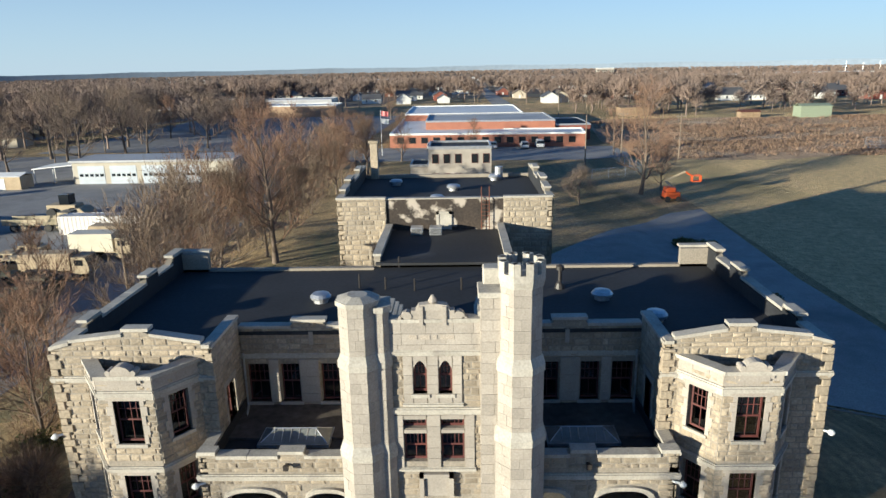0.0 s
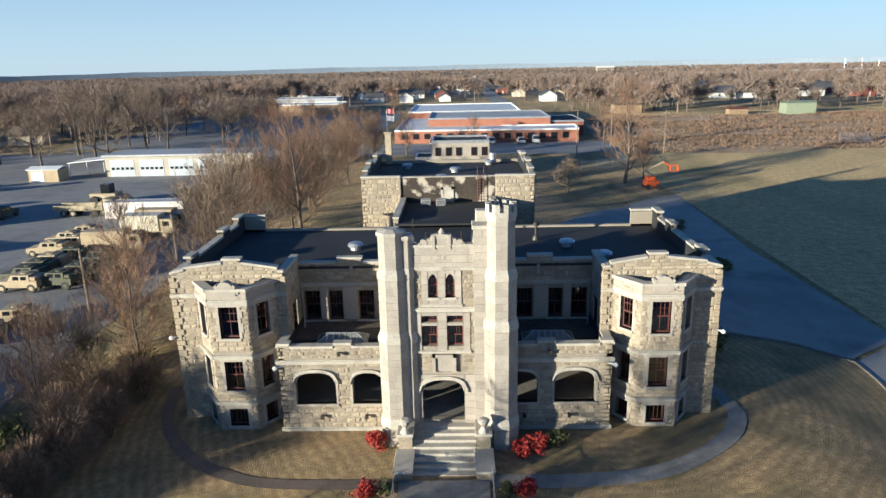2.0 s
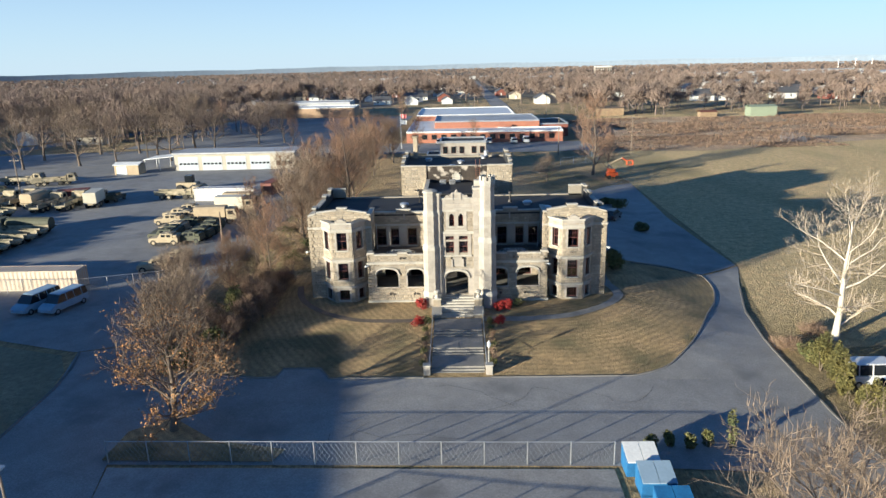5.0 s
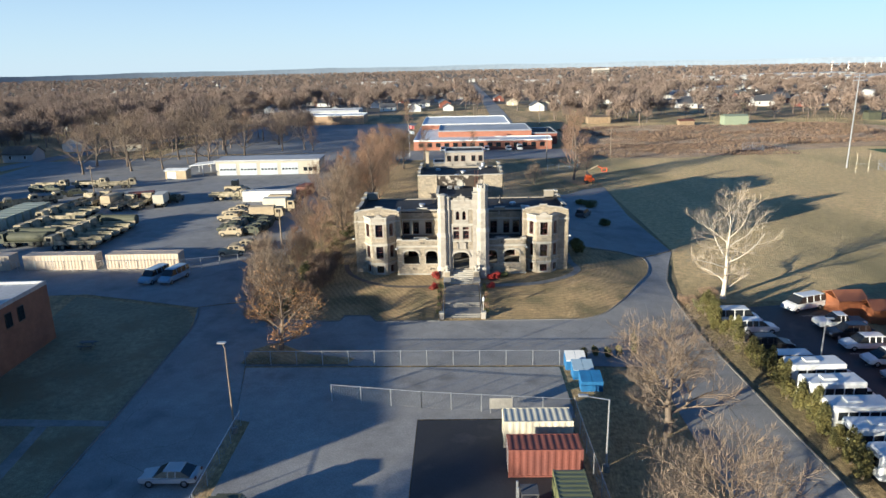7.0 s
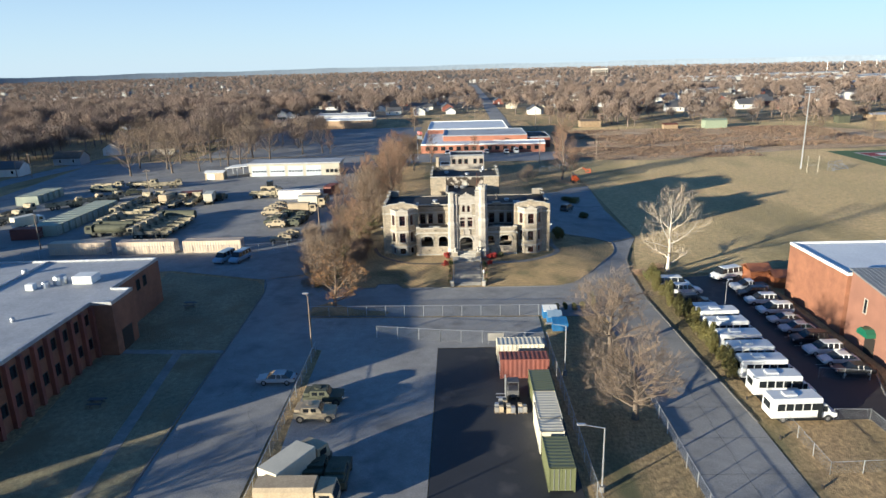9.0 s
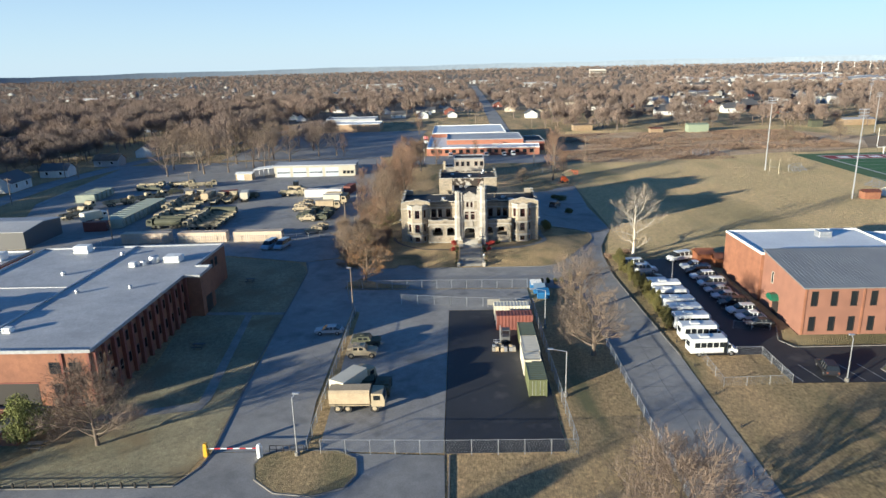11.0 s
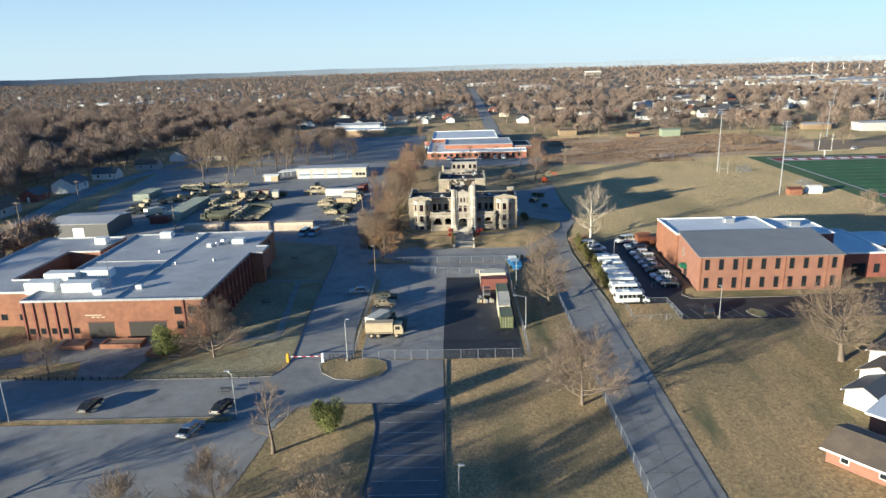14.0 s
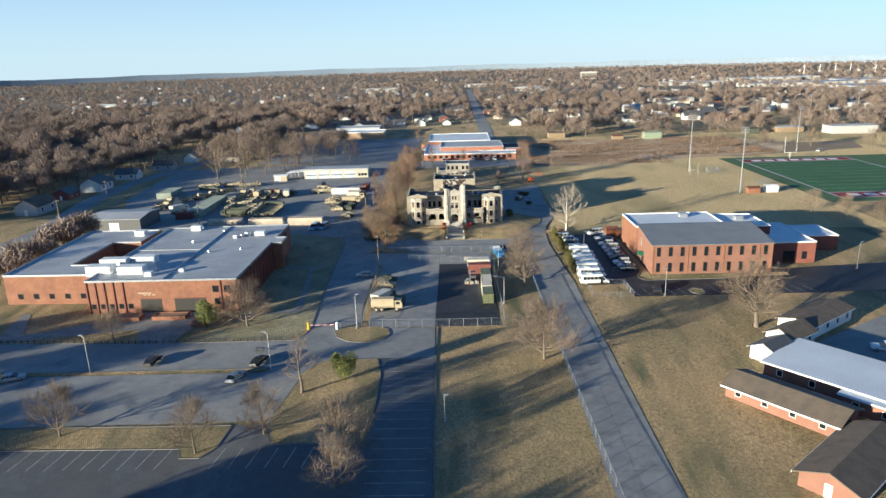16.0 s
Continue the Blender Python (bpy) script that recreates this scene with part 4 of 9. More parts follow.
    arcp = [(1.12 + 0.42 * math.cos(t), 9.0 + 0.34 * math.sin(t)) for t in [math.pi * k / 10 for k in range(11)]]
    fb.poly(bm, arcp[::-1], -0.3, 0.14)
    for u in (0.62, 1.62):
        rod(bm, fb.at(u, 9.05, -0.3), fb.at(u, 9.05, 0.14), 0.11, n=10)
    bmesh.ops.recalc_face_normals(bm, faces=bm.faces)
    part("carved_shield", bm, ASHLAR, CASTLE)
    # wall lamps and spouts
    for x, y, z in ((s * 9.75, -2.0, 4.2), (s * 16.35, -0.2, 5.4)):
        bm = B()
        rod(bm, (x - s * 0.35, y + 0.2, z), (x, y, z), 0.05), lathe(bm, x, y, [(0.10, z - 0.12), (0.16, z - 0.02), (0.06, z + 0.1)], 8)
        part("wall_lamp", bm, WHITE, CASTLE)
    f = F(-9.6, -3.2, -1.8)
    for x, z in ((-6.0, 5.0), (-7.2, 1.0), (-4.6, 1.0)):
        u = U(x, f)
        bm = B()
        f.box(bm, u - 0.07, u + 0.07, 0.0, 0.28, z, z + 0.1), f.box(bm, u - 0.1, u + 0.1, 0.24, 0.34, z - 0.06, z + 0.16)
        part("spout", bm, FRAME_DARK, CASTLE)
    bm = B()
    x = s * 9.12
    rod(bm, (x, 3.3, 7.6), (x, 3.3, 4.85), 0.05), rod(bm, (x, 3.3, 4.85), (x - s * 0.25, 2.2, 4.78), 0.06), box(bm, x - s * 0.4 - 0.25, x - s * 0.4 + 0.25, 1.7, 2.2, 4.73, 4.78)
    part("downpipe", bm, METAL, CASTLE)

# gatehouse
f = Face((-2.0, -2.8), (2.1, -2.8))
def gu(x):
    return x + 2.0
lanc = [(gu(-0.74), gu(-0.24), 8.67, 10.0), (gu(0.2), gu(0.69), 8.67, 10.0)]
wide = [(gu(-1.16), gu(-0.30), 5.8, 7.02), (gu(0.24), gu(1.12), 5.8, 7.02)]
tran = [(gu(-1.16), gu(-0.30), 7.22, 7.6), (gu(0.24), gu(1.12), 7.22, 7.6)]
door = (gu(-1.22), gu(1.14), 1.25, 3.78)
wall(f, -0.6, 11.5, lanc + wide + tran + [door], thick=0.45, close=True,
     skip=[(0, 5, 10.2, 12), (gu(-1.1), gu(1.05), 8.3, 10.3), (0, 5, 7.8, 8.12), (gu(-1.55), gu(1.5), 5.5, 7.9), (gu(-0.6), gu(0.6), 4.2, 5.6), (0, 5, 3.2, 4.1), (0, gu(-1.22), 0, 4.2), (gu(1.14), 5, 0, 4.2)])
bm = B()
smooth_wall(f, 10.2, 11.5, bm=bm)
for a, b_, z0, z1 in ((gu(-1.1), gu(-0.76), 8.3, 10.2), (gu(-0.22), gu(0.18), 8.3, 10.2), (gu(0.71), gu(1.05), 8.3, 10.2), (gu(-0.74), gu(-0.24), 8.3, 8.66), (gu(0.2), gu(0.69), 8.3, 8.66), (gu(-0.74), gu(-0.24), 10.01, 10.2), (gu(0.2), gu(0.69), 10.01, 10.2),
                      (gu(-1.55), gu(-1.18), 5.5, 7.8), (gu(-0.28), gu(0.22), 5.5, 7.8), (gu(1.14), gu(1.5), 5.5, 7.8), (gu(-1.16), gu(-0.30), 7.04, 7.2), (gu(0.24), gu(1.12), 7.04, 7.2), (gu(-1.16), gu(-0.3), 7.62, 7.8), (gu(0.24), gu(1.12), 7.62, 7.8),
                      (0.0, gu(-1.24), 0.0, 4.1), (gu(1.16), 4.1, 0.0, 4.1), (gu(-1.22), gu(1.14), 3.82, 4.1)):
    smooth_wall(f, z0, z1, a, b_, bm=bm, out=0.06)
tagged(part("ashlar", bm, ASHLAR, CASTLE, "smooth-cut pale limestone"), kind="stuff")
band(f, 7.82, 8.1, 0.12, 0, 4.1), band(f, 10.2, 10.42, 0.1, 0, 4.1), band(f, 5.4, 5.58, 0.14, gu(-1.6), gu(1.55)), band(f, 8.14, 8.3, 0.12, gu(-1.15), gu(1.1))
for w in lanc:
    window(f, *w, arch=0.34, grid=(3, 2), surround=0)
for w in wide:
    window(f, *w, grid=(5, 1), surround=0, sill=False)
for w in tran:
    window(f, *w, grid=(5, 1), surround=0, sill=False, split=False)
coping(f, [(0, 11.5), (4.1, 11.5)])
bm = B()   # carved crest
cx = gu(0.03)
f.box(bm, cx - 0.78, cx + 0.78, -0.32, 0.02, 11.5, 11.95)
f.poly(bm, [(cx - 0.62, 11.95), (cx + 0.62, 11.95), (cx + 0.5, 12.15), (cx + 0.16, 12.2), (cx - 0.16, 12.2), (cx - 0.5, 12.15)], -0.3, 0.04)
for d in (-1, 1):
    f.box(bm, cx + d * 0.42 - 0.07, cx + d * 0.42 + 0.07, -0.3, 0.1, 11.4, 12.12)
    rod(bm, f.at(cx + d * 0.95, 11.72, -0.28), f.at(cx + d * 0.95, 11.72, 0.05), 0.2, n=12)
    rod(bm, f.at(cx + d * 1.15, 11.6, -0.28), f.at(cx + d * 1.15, 11.6, 0.05), 0.12, n=10)
c0 = f.at(cx, 0, -0.12)
lathe(bm, c0.x, c0.y, [(0.12, 11.7), (0.15, 12.0), (0.09, 12.12), (0.17, 12.28), (0.05, 12.5)], 8)
bmesh.ops.recalc_face_normals(bm, faces=bm.faces)
part("carved_crest", bm, ASHLAR, CASTLE)
bm = B()   # worn inscription, as bars
for k, w in enumerate((0.3, 0.34, 0.14, 0.5)):
    u = gu(-0.85) + sum((0.3, 0.34, 0.14, 0.5)[:k]) + 0.12 * k
    f.box(bm, u, u + w, 0.05, 0.056, 10.85, 11.02)
part("inscription", bm, mat("weathered_letters", (0.40, 0.35, 0.29), None, 0.9, 2, 20, 0.3, 0.2), CASTLE)
bm = B()   # plaque
f.box(bm, gu(-0.55), gu(0.62), -0.02, 0.1, 4.35, 5.25), f.box(bm, gu(-0.62), gu(-0.45), 0, 0.2, 4.3, 5.35), f.box(bm, gu(0.52), gu(0.69), 0, 0.2, 4.3, 5.35), f.box(bm, gu(-0.62), gu(0.69), 0, 0.2, 5.18, 5.35)
part("plaque", bm, ASHLAR, CASTLE)
sp_, hd = B(), B()
a, b_, z, z1 = door
for k in range(14):
    q0, q1 = k / 14, (k + 1) / 14
    def crown(q):
        return z1 - 0.8 + 0.8 * math.sqrt(max(0.0, 1 - abs(2 * q - 1) ** 2.5))
    ua, ub = a + (b_ - a) * q0, a + (b_ - a) * q1
    f.poly(sp_, [(ua, crown(q0)), (ub, crown(q1)), (ub, z1 + 0.002), (ua, z1 + 0.002)], -0.43, 0.05)
    c0, c1 = (u_ + (u_ - (a + b_) / 2) * 0.16 for u_ in (ua, ub))
    f.poly(hd, [(c0, crown(q0) + 0.05), (c1, crown(q1) + 0.05), (c1, crown(q1) + 0.26), (c0, crown(q0) + 0.26)], -0.05, 0.2)
arch = part("arch", sp_, ASHLAR, CASTLE, "flat-pointed limestone entrance arch")
part("hood_mould", hd, COPING, arch)
# entrance hall, inner door, side walls, roofs
bm = B()
box(bm, -2.2, 2.2, -2.4, 3.4, 1.1, 1.25)
part("porch_floor", bm, PATHC, CASTLE)
fd = Face((-1.6, 3.1), (1.6, 3.1))
bm = B()
fd.box(bm, 0, 3.2, -0.1, 0, 1.25, 4.5)
ent = part("door", bm, FRAME_DARK, CASTLE, "dark double entrance door")
bm = B()
for u in (0.35, 1.7):
    fd.box(bm, u, u + 1.1, 0.0, 0.05, 1.9, 3.6)
part("pane", bm, CARGLASS, ent)
for roof_box_ in ((-15.7, 15.7, 3.4, 13.0, 8.45, 8.6), (-15.7, -9.5, 0.1, 3.4, 8.45, 8.6), (9.5, 15.7, 0.1, 3.4, 8.45, 8.6), (-2.1, 2.1, -2.4, 3.4, 8.85, 9.0), (-4.0, 4.0, 12.9, 21, 8.85, 9.0), (-4.0, 4.0, 3.4, 13, 8.66, 8.7)):
    bm = B()
    box(bm, *roof_box_)
    part("roof", bm, ROOFING, CASTLE, "black roof membrane with pale dusty patches")
bm = B()
box(bm, -15.6, 15.6, 0.5, 13, 4.7, 4.85)
part("inner_floor", bm, DARK_IN, CASTLE)
bm = B()
box(bm, -15.6, 15.6, 0.5, 13, 1.0, 1.15)
part("inner_floor", bm, DARK_IN, CASTLE)
bm = B()
box(bm, -15.6, 15.6, 7.9, 8.1, 0, 8.4)
part("partition", bm, DARK_IN, CASTLE)
for s in (-1, 1):
    g = Face((-2.15, 4.2), (-2.15, -2.8)) if s < 0 else Face((2.15, -2.8), (2.15, 4.2))
    sp = [(0, 11.7), (1.7, 11.7), (1.71, 11.0), (3.4, 11.0), (3.41, 10.2), (5.2, 10.2), (5.21, 9.4), (7.0, 9.4)]
    if s < 0:
        sp = [(7.0 - u, z) for u, z in sp[::-1]]
    wall(g, 4.5, steps_top(sp))
    coping(g, sp, 0.62, 0.2, 0.5)
    g = Face((-4.1, 21), (-4.1, 13.2)) if s < 0 else Face((4.1, 13.2), (4.1, 21))
    wall(g, -0.6, 9.35)
    coping(g, [(0, 9.35), (g.len, 9.35)])
tower(-2.66, -2.7, [(-0.6, 1.5, 0.92), (1.5, 6.6, 0.86), (6.6, 10.2, 0.76), (10.2, 12.3, 0.68)], "left_tower")
bm = B()
prism(bm, octagon(-2.66, -2.7, 0.76), 12.25, 12.42), prism(bm, octagon(-2.66, -2.7, 0.74), 12.42, 12.56, octagon(-2.66, -2.7, 0.35))
part("tower_cap", bm, COPING, CASTLE)
tower(-1.88, -2.75, [(-0.6, 6.5, 0.42), (6.5, 10.2, 0.36), (10.2, 12.0, 0.32)], "slim_pier")
bm = B()
prism(bm, octagon(-1.88, -2.75, 0.40), 11.98, 12.2)
part("tower_cap", bm, COPING, CASTLE)
tower(3.16, -3.0, [(-0.6, 1.6, 0.98), (1.6, 7.4, 0.90), (7.4, 10.2, 0.82), (10.2, 13.2, 0.72)], "right_tower")
bm = B()
oc = octagon(3.16, -3.0, 0.80)
prism(bm, octagon(3.16, -3.0, 0.74), 13.0, 13.25, oc), prism(bm, oc, 13.25, 13.5)
for i in range(8):      # battlements
    p, q = Vector(oc[i]), Vector(oc[(i + 1) % 8])
    d, m_ = (q - p).normalized(), (p + q) / 2
    n_ = (Vector((3.16, -3.0)) - m_).normalized() * 0.26
    for t0, t1 in ((-0.34, -0.1), (0.1, 0.34)):
        a, b_ = m_ + d * t0, m_ + d * t1
        prism(bm, [tuple(a), tuple(b_), tuple(b_ + n_), tuple(a + n_)], 13.5, 13.92)
bmesh.ops.recalc_face_normals(bm, faces=bm.faces)
part("battlement", bm, COPING, CASTLE, "worn limestone battlements")
f2 = Face((1.72, -3.1), (2.6, -3.1))
bm = B()
box(bm, 1.76, 2.6, -3.05, -2.0, -0.6, 12.5)
pier = part("square_pier", bm, MORTAR, CASTLE)
bm = B()
smooth_wall(Face((1.76, -3.05), (2.6, -3.05)), -0.4, 12.5, bm=bm, w=(0.4, 0.6)), smooth_wall(Face((1.76, -2.0), (1.76, -3.05)), -0.4, 12.5, bm=bm, w=(0.5, 0.7))
part("ashlar", bm, ASHLAR, pier)
bm = B()
box(bm, 1.64, 2.7, -3.18, -1.9, 12.5, 12.72, 0.03), box(bm, 1.85, 2.6, -2.2, -1.5, 12.3, 13.3, 0.05)
part("coping", bm, COPING, CASTLE)
# quoins at the outer corners of the wings
qr = random.Random(21)
for cx, sx in ((-16, -1), (16, 1), (-9.3, 1), (9.3, -1)):
    bm = B()
    z, k = -0.55, 0
    while z < 9.1:
        h_ = qr.uniform(0.3, 0.42)
        a, b = (0.42, 0.24) if k % 2 else (0.24, 0.42)
        p_ = qr.uniform(0.075, 0.1)
        box(bm, min(cx + sx * p_, cx - sx * a), max(cx + sx * p_, cx - sx * a), -p_, b, z, min(z + h_ - 0.02, 9.12), 0.02)
        z, k = z + h_, k + 1
    part("quoin", bm, STONE, CASTLE)
# roof membrane turned up against the inner faces of the parapets
for s in (-1, 1):
    for y0, y1, top in ((0.4, 2.2, 9.2), (2.2, 3.5, 9.5), (3.5, 8.2, 9.3), (8.2, 9.6, 9.68), (9.6, 11.6, 9.35), (11.6, 13.0, 9.76)):
        bm = B()
        box(bm, min(s * 15.58, s * 15.645), max(s * 15.58, s * 15.645), y0, y1, 8.6, top)
        part("upstand", bm, ROOFING, CASTLE)
    for x0, x1, top in ((9.7, 12.0, 9.3), (12.0, 15.57, 9.45)):
        bm = B()
        box(bm, min(s * x0, s * x1), max(s * x0, s * x1), 0.355, 0.41, 8.6, top)
        part("upstand", bm, ROOFING, CASTLE)
    bm = B()
    box(bm, min(s * 9.655, s * 9.71), max(s * 9.655, s * 9.71), 0.42, 3.4, 8.6, 9.25)
    part("upstand", bm, ROOFING, CASTLE)
    for y0, y1, top in ((21.4, 25, 11.2), (25, 27, 11.8), (27, 30, 11.42), (30, 33.7, 11.52)):
        bm = B()
        box(bm, min(s * 7.18, s * 7.245), max(s * 7.18, s * 7.245), y0, y1, 10.6, top)
        part("upstand", bm, ROOFING, CASTLE)
# rear block
for f, top in ((Face((-7.6, 21), (-4.15, 21)), 11.25), (Face((4.15, 21), (7.6, 21)), 11.25)):
    wall(f, -0.6, top, course=0.36)
    coping(f, [(0, top), (f.len, top)])
f = Face((-4.15, 21.15), (4.15, 21.15))
bm = B()
f.box(bm, 0, 8.3, -0.3, 0, 8.8, 11.2)
back = part("wall", bm, STAIN, CASTLE, "black-stained flaking plaster wall")
coping(f, [(0, 11.2), (8.3, 11.2)], 0.5, 0.08)
bm = B()
f.box(bm, 3.75, 4.45, -0.02, 0.06, 9.0, 10.1), f.box(bm, 3.55, 3.75, 0, 0.1, 9.0, 10.3), f.box(bm, 4.45, 4.65, 0, 0.1, 9.0, 10.3), f.box(bm, 3.55, 4.65, 0, 0.1, 10.1, 10.3)
part("door", bm, COPING, CASTLE, "small pale stone-framed roof door")
bm = B()
for u in (6.75, 7.3):
    rod(bm, f.at(u, 9.0, 0.25), f.at(u, 12.1, 0.25), 0.03, n=6)
for k in range(9):
    rod(bm, f.at(6.75, 9.2 + 0.27 * k, 0.25), f.at(7.3, 9.2 + 0.27 * k, 0.25), 0.02, n=5)
part("ladder", bm, RUST, CASTLE, "rusty iron roof ladder")
for s in (-1, 1):
    g = Face((-7.6, 34), (-7.6, 21)) if s < 0 else Face((7.6, 21), (7.6, 34))
    sp = [(0, 11.25), (1.5, 11.25), (1.51, 11.6), (4, 11.6), (4.01, 11.9), (6, 11.9), (6.01, 11.5), (9, 11.5), (9.01, 11.9), (11, 11.9), (11.01, 11.6), (13, 11.6)]
    if s < 0:
        sp = [(13 - u, z) for u, z in sp[::-1]]
    wall(g, -0.6, steps_top(sp), course=0.36)
    coping(g, sp)
wall(Face((7.6, 34), (-7.6, 34)), -0.6, 10.9, blocks=False)
bm = B()
box(bm, -7.4, 7.4, 21.3, 33.8, 10.45, 10.6)
part("roof", bm, ROOFING, CASTLE, "black roof membrane with pale dusty patches")
bm = B()
box(bm, -6.7, -6.05, 33.4, 34.0, 10, 14.0, 0.03), box(bm, -6.8, -5.95, 33.3, 34.1, 13.75, 14.0, 0.03)
part("chimney", bm, STONE, CASTLE, "tall square stone chimney")
# roof vents
def vent(x, y, z, r=0.5):
    v = B()
    lathe(v, x, y, [(r * 0.75, z), (r * 0.75, z + 0.22), (r * 1.05, z + 0.22), (r * 1.1, z + 0.34), (r * 0.85, z + 0.48), (r * 0.2, z + 0.52)], 16)
    part("roof_vent", v, METAL, CASTLE, "round galvanised roof vent")
for v in ((-6.2, 7.4, 8.6), (8.3, 7.4, 8.6), (10.2, 4.4, 8.6), (-4.2, 30.2, 10.6), (0.6, 27.5, 10.6), (-0.6, 23.2, 10.6), (4.1, 32, 10.6), (-5.5, 22.2, 10.6), (5.4, 22.4, 10.6)):
    vent(*v)
bm = B()
rod(bm, (4.5, 32.6, 10.6), (4.5, 32.6, 11.7), 0.35, n=10)
part("roof_vent", bm, METAL, CASTLE)
bm = B()
lathe(bm, 6.4, 9.2, [(0.28, 8.6), (0.2, 8.9), (0.1, 9.0), (0.1, 9.6), (0.22, 9.65), (0.22, 9.85), (0.05, 9.95)], 10)
part("vent_pipe", bm, FRAME_DARK, CASTLE)
for x in (-1.9, -0.6):
    bm = B()
    box(bm, x - 0.42, x + 0.42, 19.4, 20.2, 9.0, 9.55, 0.03)
    unit = part("roof_unit", bm, METAL, CASTLE, "small grey-green rooftop air unit")
    bm = B()
    for k in range(6):
        box(bm, x - 0.36, x + 0.36, 19.375, 19.4, 9.08 + 0.07 * k, 9.11 + 0.07 * k)
    part("grille", bm, FRAME_DARK, unit)
bm = B()
for x, y in ((-3, 9), (-2.6, 13), (2.7, 10.5), (-4.5, 9.6), (1.1, 8.8), (-1.4, 8.7), (3.2, 7.4)):
    rod(bm, (x, y, 8.6), (x, y, 9.4), 0.05, n=6)
part("vent_pipe", bm, FRAME_DARK, CASTLE)
# entrance steps
for k in range(8):
    z = 1.25 - 0.16 * (k + 1)
    bm = B()
    box(bm, -1.75, 1.75, -2.9 - 0.42 * (k + 1), -2.5 - 0.42 * k, z - 0.6, z, 0.015)
    part("step", bm, COPING, CASTLE, "worn pale stone step")
for s in (-1, 1):
    bm = B()
    box(bm, s * 2.15 - 0.38, s * 2.15 + 0.38, -4.6, -2.9, -0.6, 1.25), box(bm, s * 2.15 - 0.45, s * 2.15 + 0.45, -6.7, -4.6, -0.6, 0.35)
    cheek = part("cheek_wall", bm, STONE, CASTLE)
    bm = B()
    box(bm, s * 2.15 - 0.46, s * 2.15 + 0.46, -4.68, -2.9, 1.25, 1.42, 0.02), box(bm, s * 2.15 - 0.53, s * 2.15 + 0.53, -6.8, -4.55, 0.35, 0.5, 0.02)
    lathe(bm, s * 2.15, -4.4, [(0.3, 1.42), (0.2, 1.6), (0.12, 1.75), (0.3, 2.0), (0.34, 2.15), (0.2, 2.25)], 10)
    part("coping", bm, COPING, cheek)

# the rough stones of all the walls
def rock(c, d, n, w, h, proud):
    k = min(w, h) * 0.16
    e = [(0, 0), (w, 0), (w, h), (0, h)]
    i = [(k, k), (w - k, k), (w - k, h - k), (k, h - k)]
    up = Vector((0, 0, 1))
    v = [c + d * a + up * b for a, b in e] + [c + d * (a + RNG.uniform(-0.3, 0.3) * k) + up * (b + RNG.uniform(-0.3, 0.3) * k) + n * proud * RNG.uniform(0.55, 1.1) for a, b in i]
    v.append(c + d * w * RNG.uniform(0.35, 0.65) + up * h * RNG.uniform(0.35, 0.65) + n * proud * RNG.uniform(1.0, 1.5))
    return v


ROCK_FACES = [(0, 1, 5, 4), (1, 2, 6, 5), (2, 3, 7, 6), (3, 0, 4, 7), (4, 5, 8), (5, 6, 8), (6, 7, 8), (7, 4, 8)]
kinds = []
for k in range(8):
    me = bpy.data.meshes.new("brick")
    me.from_pydata([tuple(p) for p in rock(Vector(), Vector((1, 0, 0)), Vector((0, -1, 0)), 1.0, 1.0, 1.0)], [], ROCK_FACES)
    me.materials.append(STONE_ONE)
    kinds.append(me)
near = [b for b in BLOCKS if b[6] and b[0].y < -1.5 and abs(b[0].x) < 10 and b[0].z > 3.0]
near = near[:300]
chosen = set(map(id, near))
vv, ff = [], []
for b in BLOCKS:
    if id(b) in chosen:
        continue
    o = len(vv)
    vv += rock(*b[:6])
    ff += [tuple(i + o for i in q) for q in ROCK_FACES]
tagged(raw("stonework", [tuple(v) for v in vv], ff, STONE, CASTLE, "rough rock-faced limestone blocks in courses"), kind="stuff")
for b in near:
    ob = new("brick", RNG.choice(kinds))
    ob.parent = CASTLE
    ob.matrix_basis = Matrix.Translation(b[0] - ORIGIN["castle"]) @ Matrix((b[1], -b[2], Vector((0, 0, 1)))).transposed().to_4x4() @ Matrix.Diagonal((b[3], b[5], b[4], 1))


def split_pieces(ob, name):
    """Makes each loose piece of ob a part of its own beside it."""
    bm = bmesh.new()
    bm.from_mesh(ob.data)
    todo = set(bm.verts)
    groups = []
    while todo:
        stack, seen = [todo.pop()], []
        while stack:
            v = stack.pop()
            seen.append(v)
            for e in v.link_edges:
                o = e.other_vert(v)
                if o in todo:
                    todo.remove(o)
                    stack.append(o)
        groups.append({v.index for v in seen})
    for g in groups[1:]:
        me = bpy.data.meshes.new(name)
        idx = {i: k for k, i in enumerate(sorted(g))}
        me.from_pydata([ob.data.vertices[i].co[:] for i in sorted(g)], [], [[idx[i] for i in p.vertices] for p in ob.data.polygons if p.vertices[0] in g])
        me.materials.append(ob.data.materials[0])
        c = new(name, me)
        c.parent, c.matrix_basis = ob.parent, ob.matrix_basis.copy()
    gone = [v for v in bm.verts if v.index not in groups[0]]
    bmesh.ops.delete(bm, geom=gone, context="VERTS")
    bm.to_mesh(ob.data)
    bm.free()


for ob in [o for o in bpy.data.objects if o.name.split(".")[0] in ("hood_mould", "surround", "pier", "weathering", "quoin", "arch") and o.parent]:
    split_pieces(ob, ob.name.split(".")[0] + "_stone")

